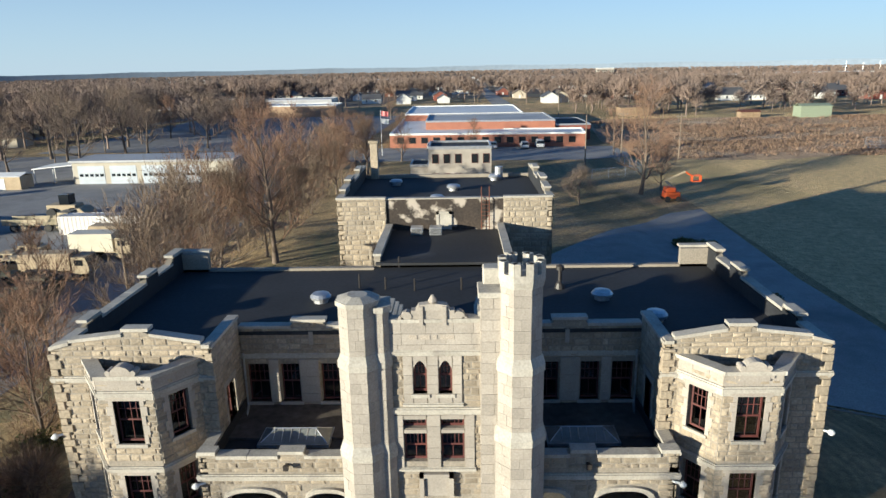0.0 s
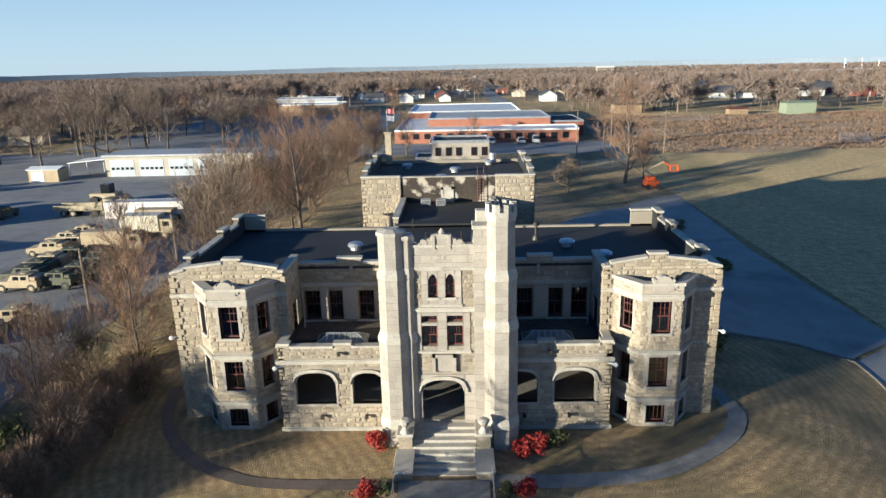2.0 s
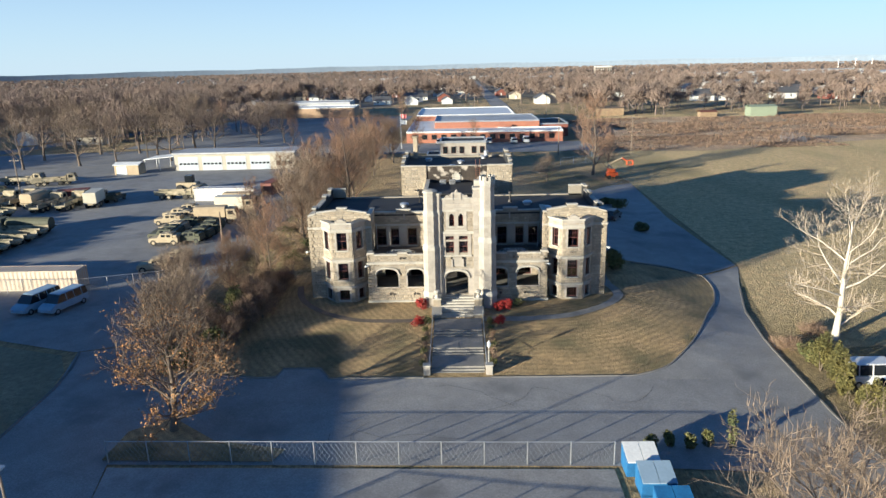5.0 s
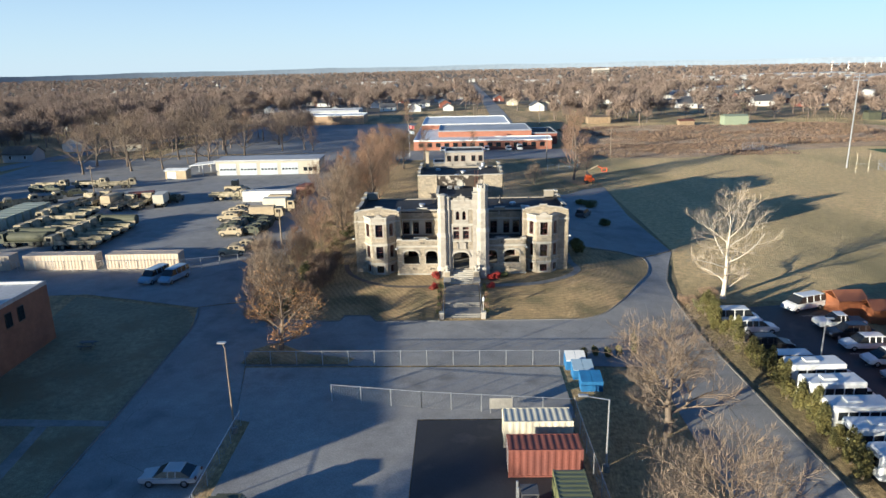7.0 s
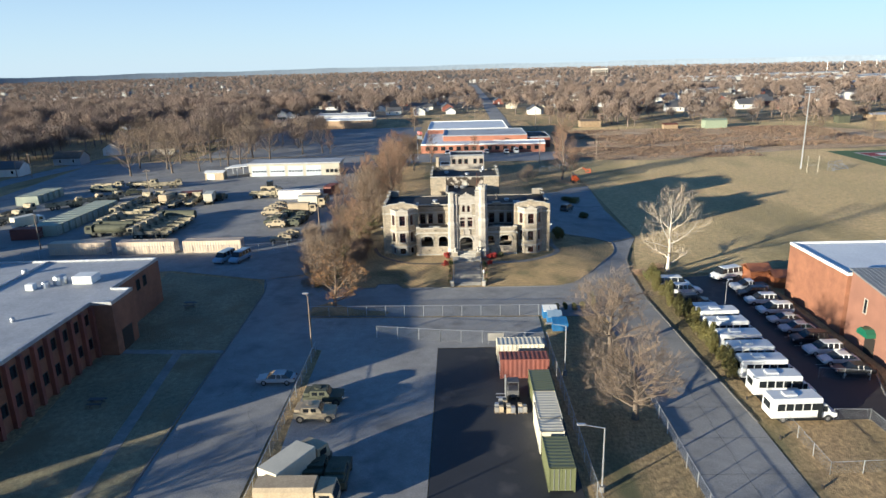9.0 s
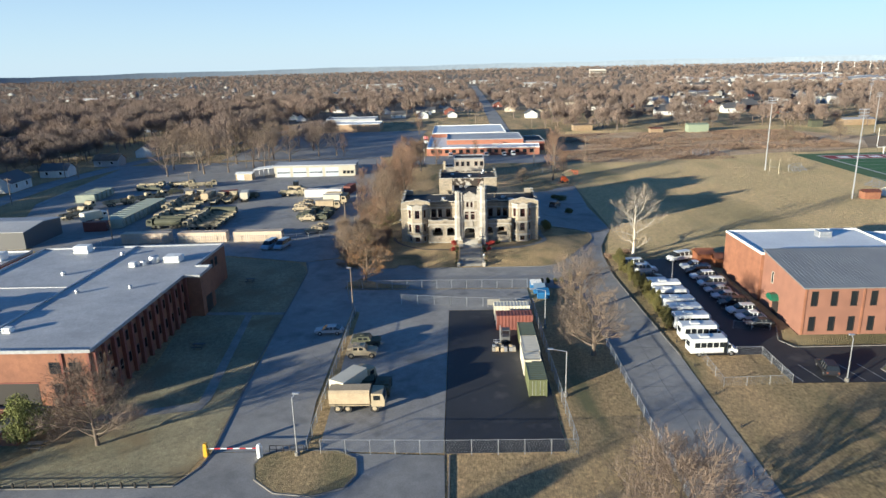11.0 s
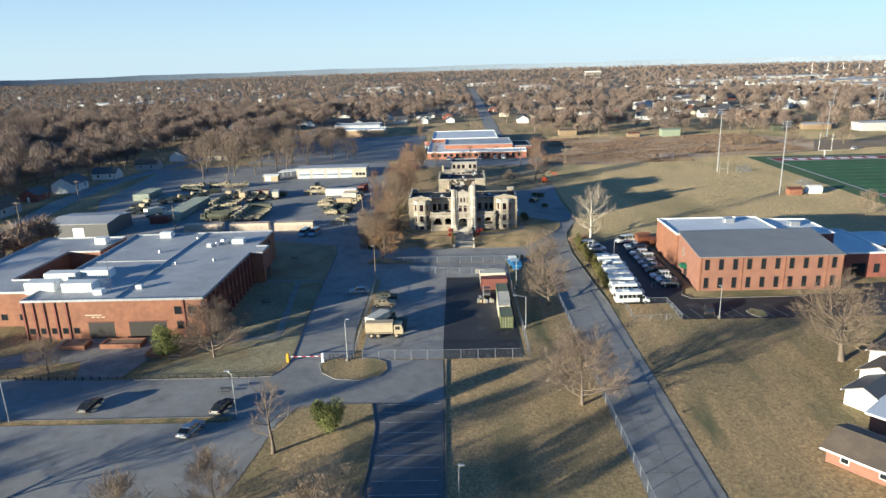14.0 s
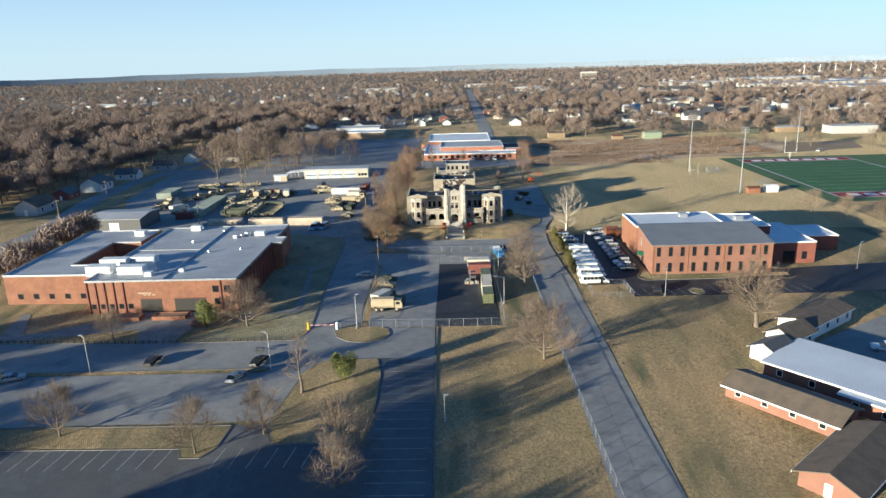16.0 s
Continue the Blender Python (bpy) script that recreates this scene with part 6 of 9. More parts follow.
def saloon(name, colour, kind, label, category="car", group="parked cars"):
    """Cars built nose towards +x, from a kind: lengths, heights and the glasshouse."""
    L, W, belt, top, g0, g1, r0, r1 = {
        "sedan": (4.8, 1.82, 0.92, 1.44, -1.95, 1.15, -1.15, 0.25), "suv": (4.75, 1.9, 1.05, 1.75, -2.25, 1.1, -2.0, 0.25),
        "minivan": (5.1, 1.98, 1.0, 1.76, -2.45, 1.55, -2.2, 0.45), "van": (5.6, 2.03, 1.2, 2.1, -2.7, 1.75, -2.55, 1.0), "pickup": (5.8, 2.0, 1.1, 1.85, -0.7, 1.45, -0.5, 0.6)}[kind]
    t = thing(name, 0, 0, 0, label, category, group)
    h, n = L / 2, W / 2
    bm = B()
    if kind == "pickup":
        prof = [(-h, 0.45), (h - 0.1, 0.4), (h, 0.6), (h - 0.05, 0.95), (h - 0.35, 1.08), (g1, belt), (g0, belt), (g0 - 0.05, belt), (-h, belt)]
    else:
        prof = [(-h + 0.05, 0.38), (h - 0.15, 0.34), (h, 0.5), (h - 0.05, 0.72), (h - 0.4, belt * 0.86), (g1, belt), (g0, belt), (-h + 0.12, belt * 0.96), (-h, 0.62)]
    side(bm, prof, -n, n, "x")
    bmesh.ops.bevel(bm, geom=[e for e in bm.edges if abs(abs(e.verts[0].co.y) - n) < 1e-4 and abs(abs(e.verts[1].co.y) - n) < 1e-4], offset=0.09, segments=2, affect="EDGES")
    body = part("body", bm, colour, t)
    bm = B()
    prism(bm, [(g0, -n + 0.06), (g1, -n + 0.06), (g1, n - 0.06), (g0, n - 0.06)], belt - 0.02, top - 0.05, [(r0, -n + 0.24), (r1, -n + 0.24), (r1, n - 0.24), (r0, n - 0.24)])
    part("glasshouse", bm, CARGLASS, t)
    bm = B()
    prism(bm, [(r0 - 0.05, -n + 0.2), (r1 + 0.05, -n + 0.2), (r1 + 0.05, n - 0.2), (r0 - 0.05, n - 0.2)], top - 0.07, top, [(r0 + 0.1, -n + 0.3), (r1 - 0.1, -n + 0.3), (r1 - 0.1, n - 0.3), (r0 + 0.1, n - 0.3)])
    part("roof_panel", bm, colour, t)
    for sy in (-1, 1):           # door pillars
        for k in range(2 if kind in ("sedan", "pickup") else 3):
            bm = B()
            a = r0 + (r1 - r0) * (k + 0.6) / (2.2 if kind in ("sedan", "pickup") else 3.2)
            rod(bm, (a, sy * (n - 0.05), belt - 0.02), (a, sy * (n - 0.23), top - 0.05), 0.05, n=4)
            part("pillar", bm, colour, t)
        bm = B()
        box(bm, h - 0.22, h - 0.02, sy * (n - 0.3) - 0.18, sy * (n - 0.3) + 0.18, 0.62, 0.76)
        part("headlight", bm, CHROME, body)
        bm = B()
        box(bm, -h - 0.005, -h + 0.1, sy * (n - 0.22) - 0.12, sy * (n - 0.22) + 0.12, 0.7, 0.9)
        part("tail_light", bm, RUST, body)
        for x in (h - 0.95, -h + 0.95):
            wheel(t, x, sy * (n - 0.1), 0.34, 0.22)
    if kind == "pickup":
        bm = B()
        box(bm, -h + 0.1, g0 - 0.15, -n + 0.12, n - 0.12, belt - 0.001, belt + 0.012)
        part("bed", bm, CHARCOAL, t)
    return t


def placed(proto, rows):
    """The first row moves the prototype, the others copy it: x, y, heading, and a height over the land."""
    made = []
    for i, (x, y, a) in enumerate(rows):
        m = pose(x, y, ground_z(x, y) + 0.07, 0, 0, a)
        if i:
            made.append(copy_thing(proto, m))
    x, y, a = rows[0]
    proto.matrix_basis = pose(x, y, ground_z(x, y) + 0.07, 0, 0, a)
    return [proto] + made


CW, CSILVER, CDARK, CGREY, CBLUEG = paint("white_car_paint", (0.66, 0.67, 0.67)), paint("silver_car_paint", (0.42, 0.43, 0.45)), paint("black_car_paint", (0.02, 0.02, 0.024)), paint("charcoal_car_paint", (0.07, 0.075, 0.08)), paint("pale_blue_paint", (0.30, 0.40, 0.50))
placed(saloon("sedan", CSILVER, "sedan", "silver four-door sedan parked on asphalt"), [(-24.3, -50.6, 180), (45.8, -37.6, 180), (45.6, -34.4, 180), (-41.2, -108.6, 76), (-84.5, -107.5, 25)])
placed(saloon("sedan", CW, "sedan", "white four-door sedan parked on asphalt"), [(46.3, -47.4, 180), (200, 150, 40)])
placed(saloon("sedan", CDARK, "sedan", "black four-door sedan parked on asphalt"), [(46.5, -50.3, 180), (-60.1, -101.2, 86), (-38.6, -102.2, 76)])
placed(saloon("suv", CDARK, "suv", "black sport utility car parked on asphalt"), [(49.2, -66.3, 80), (45.6, -41.2, 180), (35.2, -26.6, 0), (45.4, -23.6, 180)])
placed(saloon("suv", CW, "suv", "white sport utility car parked on asphalt"), [(45.8, -44.6, 180), (35.6, -21.8, 0), (45.4, -26.8, 180)])
placed(saloon("minivan", CW, "minivan", "white minivan parked on asphalt"), [(45.8, -30.7, 180), (18, 148, 90), (10, 149, 90), (-6, 149, 90)])
placed(saloon("passenger_van", CW, "van", "white passenger van parked on asphalt", "van"), [(44.6, -14.6, 200), (35.7, -31.8, 0), (34.4, -19.0, 0), (22, 149, 90)])
placed(saloon("passenger_van", CBLUEG, "van", "pale blue passenger van parked by the yard fence", "van"), [(-48.3, 1.2, 255), (-45.2, 1.2, 255)])
placed(saloon("pickup", CW, "pickup", "white pickup truck parked on asphalt", "pickup"), [(46, -20.7, 180), (83, -102, 160)])
placed(saloon("suv", CGREY, "suv", "dark grey sport utility car in the castle yard"), [(25.4, 38, 60)])


def shuttle():
    t = thing("shuttle_bus", 0, 0, 0, "white shuttle bus with dark side windows", "bus", "parked shuttle buses")
    bm = B()
    box(bm, -3.6, 1.9, -1.15, 1.15, 0.55, 2.85, 0.14)
    body = part("body", bm, CW, t)
    bm = B()
    side(bm, [(1.8, 0.5), (3.55, 0.5), (3.6, 0.95), (2.9, 1.15), (2.35, 2.0), (1.8, 2.1)], -0.98, 0.98, "x")
    cab = part("cab", bm, CW, t)
    bm = B()
    side(bm, [(2.42, 1.2), (2.9, 1.18), (2.42, 1.95)], -0.85, 0.85, "x")
    part("windscreen", bm, CARGLASS, cab)
    for sy in (-1, 1):
        for k in range(5):
            bm = B()
            box(bm, -3.0 + k * 0.92, -2.2 + k * 0.92, sy * 1.155 - 0.012, sy * 1.155 + 0.012, 1.5, 2.3)
            part("side_window", bm, CARGLASS, body)
        bm = B()
        box(bm, 2.0, 2.5, sy * 0.985 - 0.01, sy * 0.985 + 0.01, 1.2, 1.85)
        part("side_window", bm, CARGLASS, cab)
        for x in (2.6, -2.2):
            wheel(t, x, sy * 0.95, 0.4, 0.26)
    bm = B()
    box(bm, 1.35, 1.85, -1.17, -1.15, 0.6, 2.3)
    part("door", bm, CARGLASS, body)
    bm = B()
    box(bm, -3.62, -3.6, -0.7, 0.7, 1.5, 2.3)
    part("rear_window", bm, CARGLASS, body)
    bm = B()
    box(bm, -2.0, -0.6, -0.5, 0.5, 2.85, 3.02, 0.05)
    part("roof_hatch", bm, CW, body)
    return t


placed(shuttle(), [(35.2, -60.2, 2), (35.5, -55.2, 0), (35.8, -51.0, 0), (35.9, -47.2, 0), (35.9, -43.5, 0), (36.0, -39.2, 2), (36.2, -35.4, 2)])


def container(name, L, colour, label, group=""):
    t = thing(name, 0, 0, 0, label, "container", group)
    W, H = 2.44, 2.55
    bm = B()
    n = int(L / 0.28)
    for sy in (-1, 1):       # corrugated long walls
        row = []
        for i in range(n * 2 + 1):
            x = -L / 2 + 0.08 + (L - 0.16) * i / (n * 2)
            y = sy * (W / 2 - (0.045 if (i // 2) % 2 else 0.01) - 0.01)
            row.append([bm.verts.new((x, y, z)) for z in (0.15, H - 0.1)])
        for a, b in zip(row, row[1:]):
            bm.faces.new((a[0], b[0], b[1], a[1]) if sy < 0 else (b[0], a[0], a[1], b[1]))
    n = 14
    row = []
    for i in range(int(L / 0.28) * 2 + 1):
        x = -L / 2 + 0.06 + (L - 0.12) * i / (int(L / 0.28) * 2)
        row.append([bm.verts.new((x, y, H - (0.04 if (i // 2) % 2 else 0.01))) for y in (-W / 2 + 0.05, W / 2 - 0.05)])
    for a, b in zip(row, row[1:]):
        bm.faces.new((a[0], b[0], b[1], a[1]))
    box(bm, -L / 2 + 0.05, -L / 2 + 0.09, -W / 2 + 0.1, W / 2 - 0.1, 0.15, H - 0.1)
    body = part("body", bm, colour, t)
    bm = B()
    for x in (-L / 2, L / 2 - 0.12):
        for y in (-W / 2, W / 2 - 0.12):
            box(bm, x, x + 0.12, y, y + 0.12, 0, H)
    for y in (-W / 2, W / 2 - 0.08):
        box(bm, -L / 2 + 0.12, L / 2 - 0.12, y, y + 0.08, 0.02, 0.16), box(bm, -L / 2 + 0.12, L / 2 - 0.12, y, y + 0.08, H - 0.1, H)
    part("frame", bm, colour, t)
    for sy in (-1, 1):
        bm = B()
        box(bm, L / 2 - 0.09, L / 2 - 0.03, min(0, sy * (W / 2 - 0.12)) + 0.01, max(0, sy * (W / 2 - 0.12)) - 0.01, 0.14, H - 0.1)
        d = part("door", bm, colour, t)
        bm = B()
        for y in (0.3, 0.75):
            rod(bm, (L / 2 - 0.01, sy * y, 0.2), (L / 2 - 0.01, sy * y, H - 0.15), 0.025, n=5)
        part("lock_rod", bm, METAL, d)
    return t


C_CREAM = paint("cream_container", (0.62, 0.57, 0.45))
C_SAND = mat("sand_container", (0.58, 0.47, 0.36), (0.50, 0.40, 0.30), 0.7, 0.5, 6, 0.12, 0.05)
C_RED = mat("red_container", (0.19, 0.062, 0.045), (0.145, 0.05, 0.04), 0.7, 0.5, 6, 0.2, 0.1)
C_SAGE = mat("sage_container", (0.36, 0.39, 0.31), (0.29, 0.32, 0.26), 0.7, 0.5, 6, 0.15, 0.05)
C_OLIVE = paint("olive_container", (0.14, 0.15, 0.075))
C_WHITE = mat("white_container", (0.66, 0.64, 0.62), (0.58, 0.54, 0.50), 0.6, 0.4, 6, 0.15, 0.05)
placed(container("shipping_container", 6.06, C_CREAM, "cream corrugated shipping container on dark asphalt", "containers in the sealed yard"), [(6.4, -44.9, 0), (7.9, -61.0, 90), (7.7, -63.6, 90)])
placed(container("shipping_container", 6.06, C_RED, "faded red corrugated shipping container", "containers in the sealed yard"), [(6.5, -49.2, 180)])
placed(container("shipping_container", 5.4, C_OLIVE, "olive green corrugated shipping container", "containers in the sealed yard"), [(7.9, -55.6, 90), (7.8, -70.0, -90)])
placed(container("shipping_container", 12.19, C_SAND, "sand-coloured long shipping container on the yard edge", "containers along the yard edge"), [(-67, 8.6, 0), (-53, 8.6, 0), (-81.5, 8.6, 0)])
placed(container("shipping_container", 12.19, C_WHITE, "white corrugated long shipping container", "containers in the vehicle yard"), [(-47.2, 63.2, 0)])
placed(container("shipping_container", 6.06, C_SAGE, "sage green corrugated shipping container in a row", "containers in the vehicle yard"), [(-98.5, 25 + 2.7 * k, 4) for k in range(11)] + [(-126, 62 + 2.8 * k, 10) for k in range(5)])
placed(container("shipping_container", 6.06, C_RED, "red shipping container in the vehicle yard", "containers in the vehicle yard"), [(-101.5, 22, 4), (-39.5, 70, 80), (-79, 64, 20)])


def humvee(paint_, label):
    t = thing("utility_vehicle", 0, 0, 0, label, "military vehicle", "parked military vehicles")
    bm = B()
    side(bm, [(-2.25, 0.55), (2.2, 0.55), (2.3, 0.8), (2.2, 1.15), (0.75, 1.25), (-2.3, 1.25)], -1.05, 1.05, "x")
    body = part("body", bm, paint_, t)
    bm = B()
    prism(bm, [(-1.5, -1.0), (0.85, -1.0), (0.85, 1.0), (-1.5, 1.0)], 1.25, 1.85, [(-1.45, -0.9), (0.45, -0.9), (0.45, 0.9), (-1.45, 0.9)])
    cab = part("cab", bm, paint_, t)
    for sy in (-1, 1):
        for x in (-1.2, -0.35):
            bm = B()
            prism(bm, [(x, sy * 0.985 - 0.02), (x + 0.6, sy * 0.985 - 0.02), (x + 0.6, sy * 0.985 + 0.02), (x, sy * 0.985 + 0.02)], 1.35, 1.72, [(x, sy * 0.93 - 0.02), (x + 0.6, sy * 0.93 - 0.02), (x + 0.6, sy * 0.93 + 0.02), (x, sy * 0.93 + 0.02)])
            part("side_window", bm, CARGLASS, cab)
        for x in (1.55, -1.6):
            wheel(t, x, sy * 0.9, 0.46, 0.32, paint_)
        bm = B()
        rod(bm, (2.2, sy * 0.7, 0.95), (2.34, sy * 0.7, 0.95), 0.1, n=8)
        part("headlight", bm, CHROME, body)
    bm = B()
    prism(bm, [(0.5, -0.85), (0.83, -0.85), (0.83, 0.85), (0.5, 0.85)], 1.32, 1.8, [(0.46, -0.8), (0.52, -0.8), (0.52, 0.8), (0.46, 0.8)])
    part("windscreen", bm, CARGLASS, cab)
    bm = B()
    box(bm, -2.2, -1.5, -0.95, 0.95, 1.25, 1.65, 0.08)
    part("cargo_cover", bm, CANVAS if paint_ is TAN else paint_, t)
    bm = B()
    lathe(bm, -0.6, 0, [(0.45, 1.85), (0.45, 1.93), (0.36, 1.95)], 12)
    part("roof_ring", bm, paint_, cab)
    return t


def army_truck(paint_, load, label, axles=(2.3, -1.2, -2.5), L=7.2):
    t = thing("cargo_truck", 0, 0, 0, label, "military truck", "parked military vehicles")
    h = L / 2
    bm = B()
    box(bm, -h, h - 0.2, -0.5, 0.5, 0.75, 1.0)
    part("chassis", bm, paint_, t)
    bm = B()
    side(bm, [(h - 1.7, 0.85), (h, 0.85), (h + 0.05, 1.7), (h - 0.25, 2.65), (h - 1.7, 2.7)], -1.2, 1.2, "x")
    cab = part("cab", bm, paint_, t)
    bm = B()
    prism(bm, [(h - 0.1, -1.0), (h + 0.06, -1.0), (h + 0.06, 1.0), (h - 0.1, 1.0)], 1.75, 2.5, [(h - 0.3, -1.0), (h - 0.18, -1.0), (h - 0.18, 1.0), (h - 0.3, 1.0)])
    part("windscreen", bm, CARGLASS, cab)
    for sy in (-1, 1):
        bm = B()
        box(bm, h - 1.4, h - 0.5, sy * 1.2 - 0.02, sy * 1.2 + 0.02, 1.75, 2.4)
        part("side_window", bm, CARGLASS, cab)
        bm = B()
        box(bm, h - 0.1, h + 0.06, sy * 0.85 - 0.15, sy * 0.85 + 0.15, 1.1, 1.35)
        part("headlight", bm, CHROME, cab)
        for x in axles:
            wheel(t, x, sy * 1.0, 0.55, 0.38, paint_)
    bm = B()
    if load == "canvas":
        side(bm, [(-1.2, 1.25), (1.2, 1.25), (1.2, 2.75), (0.9, 3.05), (-0.9, 3.05), (-1.2, 2.75)], -h, h - 1.9, "y")
        part("canvas_cover", bm, CANVAS, t)
    elif load == "box":
        box(bm, -h, h - 1.95, -1.2, 1.2, 1.05, 3.2, 0.04)
        part("box_body", bm, C_CREAM, t)
    elif load == "tank":
        rod(bm, (-h, 0, 1.8), (h - 2.1, 0, 1.8), 0.95, n=14)
        part("tank", bm, paint_, t)
    else:
        for a in ((-h, h - 1.9, -1.25, 1.25, 1.1, 1.25), (-h, h - 1.9, -1.25, -1.15, 1.25, 1.8), (-h, h - 1.9, 1.15, 1.25, 1.25, 1.8), (h - 2.0, h - 1.9, -1.15, 1.15, 1.25, 2.4)):
            box(bm, *a)
        part("cargo_bed", bm, paint_, t)
    if load != "box":
        bm = B()
        box(bm, -h, h - 1.9, -1.25, 1.25, 1.0, 1.1)
        part("deck", bm, paint_, t)
    return t


rnd = random.Random(11)
def wob(rows, a=4):
    return [(x + rnd.uniform(-0.3, 0.3), y + rnd.uniform(-0.3, 0.3), d + rnd.uniform(-a, a)) for x, y, d in rows]


placed(humvee(TAN, "tan military utility vehicle parked in the yard"), [(-17.6, -59.3, 0), (-40.5, 15.0, 190), (-39.5, 18.6, 190)] + wob([(-50.0, 42, 180), (-48.5, 44.6, 180), (-50.5, 47, 180), (-45.2, 29, 180), (-46.5, 36.0, 180), (-50, 50, 180)]))
placed(humvee(OLIVE, "olive green military utility vehicle parked in the yard"), [(-17.4, -55.6, 0), (-13.2, -70.5, 90), (-15.4, -69.5, 90)] + wob([(-46.5, 31.4, 180), (-41.5, 29.5, 180), (-41.0, 32.2, 180), (-46.6, 33.8, 180), (-41, 35, 180), (-41.5, 37.8, 180), (-46, 38.6, 180), (-70.5, 64, 90), (-73.5, 64, 90), (-115, 80, 0), (-111, 80, 0), (-104, 72, 30), (-101, 74, 30)]))
placed(army_truck(TAN, "canvas", "tan army truck with a canvas-covered bed"), [(-16.0, -75.0, 0)] + wob([(-41.0, 54.5, 0), (-41.5, 42.5, 0), (-84.5, 60.5, 90)]))
placed(army_truck(TAN, "box", "tan army truck with a pale box body"), [(-17.2, -70.6, 60), (-41, 50.5, 0), (-72, 59.5, 100)])
HEAVY = (2.9, 1.5, -1.9, -3.3)
placed(army_truck(CAMO, "open", "long camouflaged eight-wheeled flatbed army truck", HEAVY, 9.6), wob([(-72.0, 21.2 + 3.3 * k, 180) for k in range(5)], 2) + wob([(-87.5, 43 + 3.4 * k, 180) for k in range(3)], 2))
placed(army_truck(OLIVE, "tank", "long olive eight-wheeled tanker truck", HEAVY, 9.6), wob([(-83.0, 23.6 + 3.3 * k, 180) for k in range(2)], 2) + [(-72.6, 37.4, 178)])
placed(army_truck(CAMO, "open", "long dark camouflaged eight-wheeled flatbed army truck", HEAVY, 9.6), wob([(-84, 30.4 + 3.3 * k, 180) for k in range(3)], 2) + wob([(-114, 84, 5), (-104, 86, 5), (-108, 60, 40), (-104, 63, 40), (-112, 56, 40), (-80, 56.5, 90), (-76.6, 58.5, 90), (-92, 60, 90), (-89, 62, 90), (-57.5, 64.8, 0), (-95, 84, 20), (-119, 47, 80), (-117, 39, 80)]))
placed(army_truck(CW, "box", "white box truck parked in the vehicle yard"), [(-108, 33, 60)])


def loader():
    t = thing("wheel_loader", -59, 74, ground_z(-59, 74), "tan wheel loader with raised cab", "loader")
    z = ground_z(-59, 74) + 0.06
    bm = B()
    box(bm, -61.5, -57, 73, 75.4, z + 0.8, z + 1.9, 0.1)
    part("body", bm, TAN, t)
    bm = B()
    box(bm, -59.6, -58, 73.3, 75.1, z + 1.9, z + 3.4, 0.05)
    part("cab", bm, CARGLASS, t)
    bm = B()
    side(bm, [(-56.6, z + 0.3), (-55.4, z + 0.2), (-55.2, z + 0.5), (-56.2, z + 1.4), (-57, z + 1.4)], 72.6, 75.8, "x")
    part("bucket", bm, TAN, t)
    for x in (-60.6, -57.6):
        for y in (72.8, 75.6):
            bm = B()
            rod(bm, (x, y - 0.3, z + 0.75), (x, y + 0.3, z + 0.75), 0.75, n=14)
            part("wheel", bm, TYRE, t)


loader()
# articulated boom lift beside the field
bx, by = 34.4, 79.6
z = ground_z(bx, by)
t = thing("boom_lift", bx, by, z, "orange articulated boom lift parked on grass", "boom lift")
bm = B()
box(bm, bx - 1.1, bx + 1.2, by - 1.2, by + 1.1, z + 0.5, z + 1.5, 0.12), box(bm, bx - 1.0, bx + 0.6, by - 0.9, by + 0.9, z + 1.5, z + 2.2, 0.15)
part("body", bm, ORANGE, t)
for a, b, r, m_ in (((bx + 0.8, by, z + 1.6), (bx - 0.9, by + 0.2, z + 3.1), 0.2, CHARCOAL), ((bx - 0.9, by + 0.2, z + 3.1), (bx + 2.2, by + 0.5, z + 4.5), 0.18, TAN), ((bx + 2.2, by + 0.5, z + 4.5), (bx + 3.4, by + 0.6, z + 3.7), 0.15, ORANGE)):
    bm = B()
    rod(bm, a, b, r, n=6)
    part("boom", bm, m_, t)
bm = B()
x, y, w = bx + 3.3, by + 0.1, z + 2.9
for q in ((x, x + 1.4, y, y + 1.0, w, w + 0.12), (x, x + 0.07, y, y + 1.0, w + 0.12, w + 1.0), (x + 1.33, x + 1.4, y, y + 1.0, w + 0.12, w + 1.0), (x + 0.07, x + 1.33, y, y + 0.07, w + 0.9, w + 1.0), (x + 0.07, x + 1.33, y + 0.93, y + 1.0, w + 0.9, w + 1.0)):
    box(bm, *q)
part("basket", bm, ORANGE, t)
for x in (bx - 0.8, bx + 0.9):
    for y in (by - 1.25, by + 1.15):
        bm = B()
        rod(bm, (x, y - 0.16, z + 0.45), (x, y + 0.16, z + 0.45), 0.45, n=12)
        part("wheel", bm, TYRE, t)
# forklift, pallets and dumpsters in the sealed yard
z = ground_z(4, -55) + 0.09
t = thing("forklift", 4.3, -55, z, "dark forklift with a mast beside the containers", "forklift")
bm = B()
box(bm, 4.0, 5.4, -55.6, -54.2, z + 0.2, z + 1.1, 0.06)
part("body", bm, CHARCOAL, t)
bm = B()
for x, y in ((4.1, -55.5), (5.3, -55.5), (4.1, -54.3), (5.3, -54.3)):
    rod(bm, (x, y, z + 1.1), (x, y, z + 2.1), 0.04, n=5)
box(bm, 4.05, 5.35, -55.55, -54.25, z + 2.1, z + 2.18)
part("overhead_guard", bm, CHARCOAL, t)
bm = B()
for y in (-55.3, -54.5):
    box(bm, 3.75, 3.9, y - 0.06, y + 0.06, z + 0.1, z + 2.6), box(bm, 2.7, 3.8, y - 0.08, y + 0.08, z + 0.15, z + 0.2)
part("mast", bm, METAL, t)
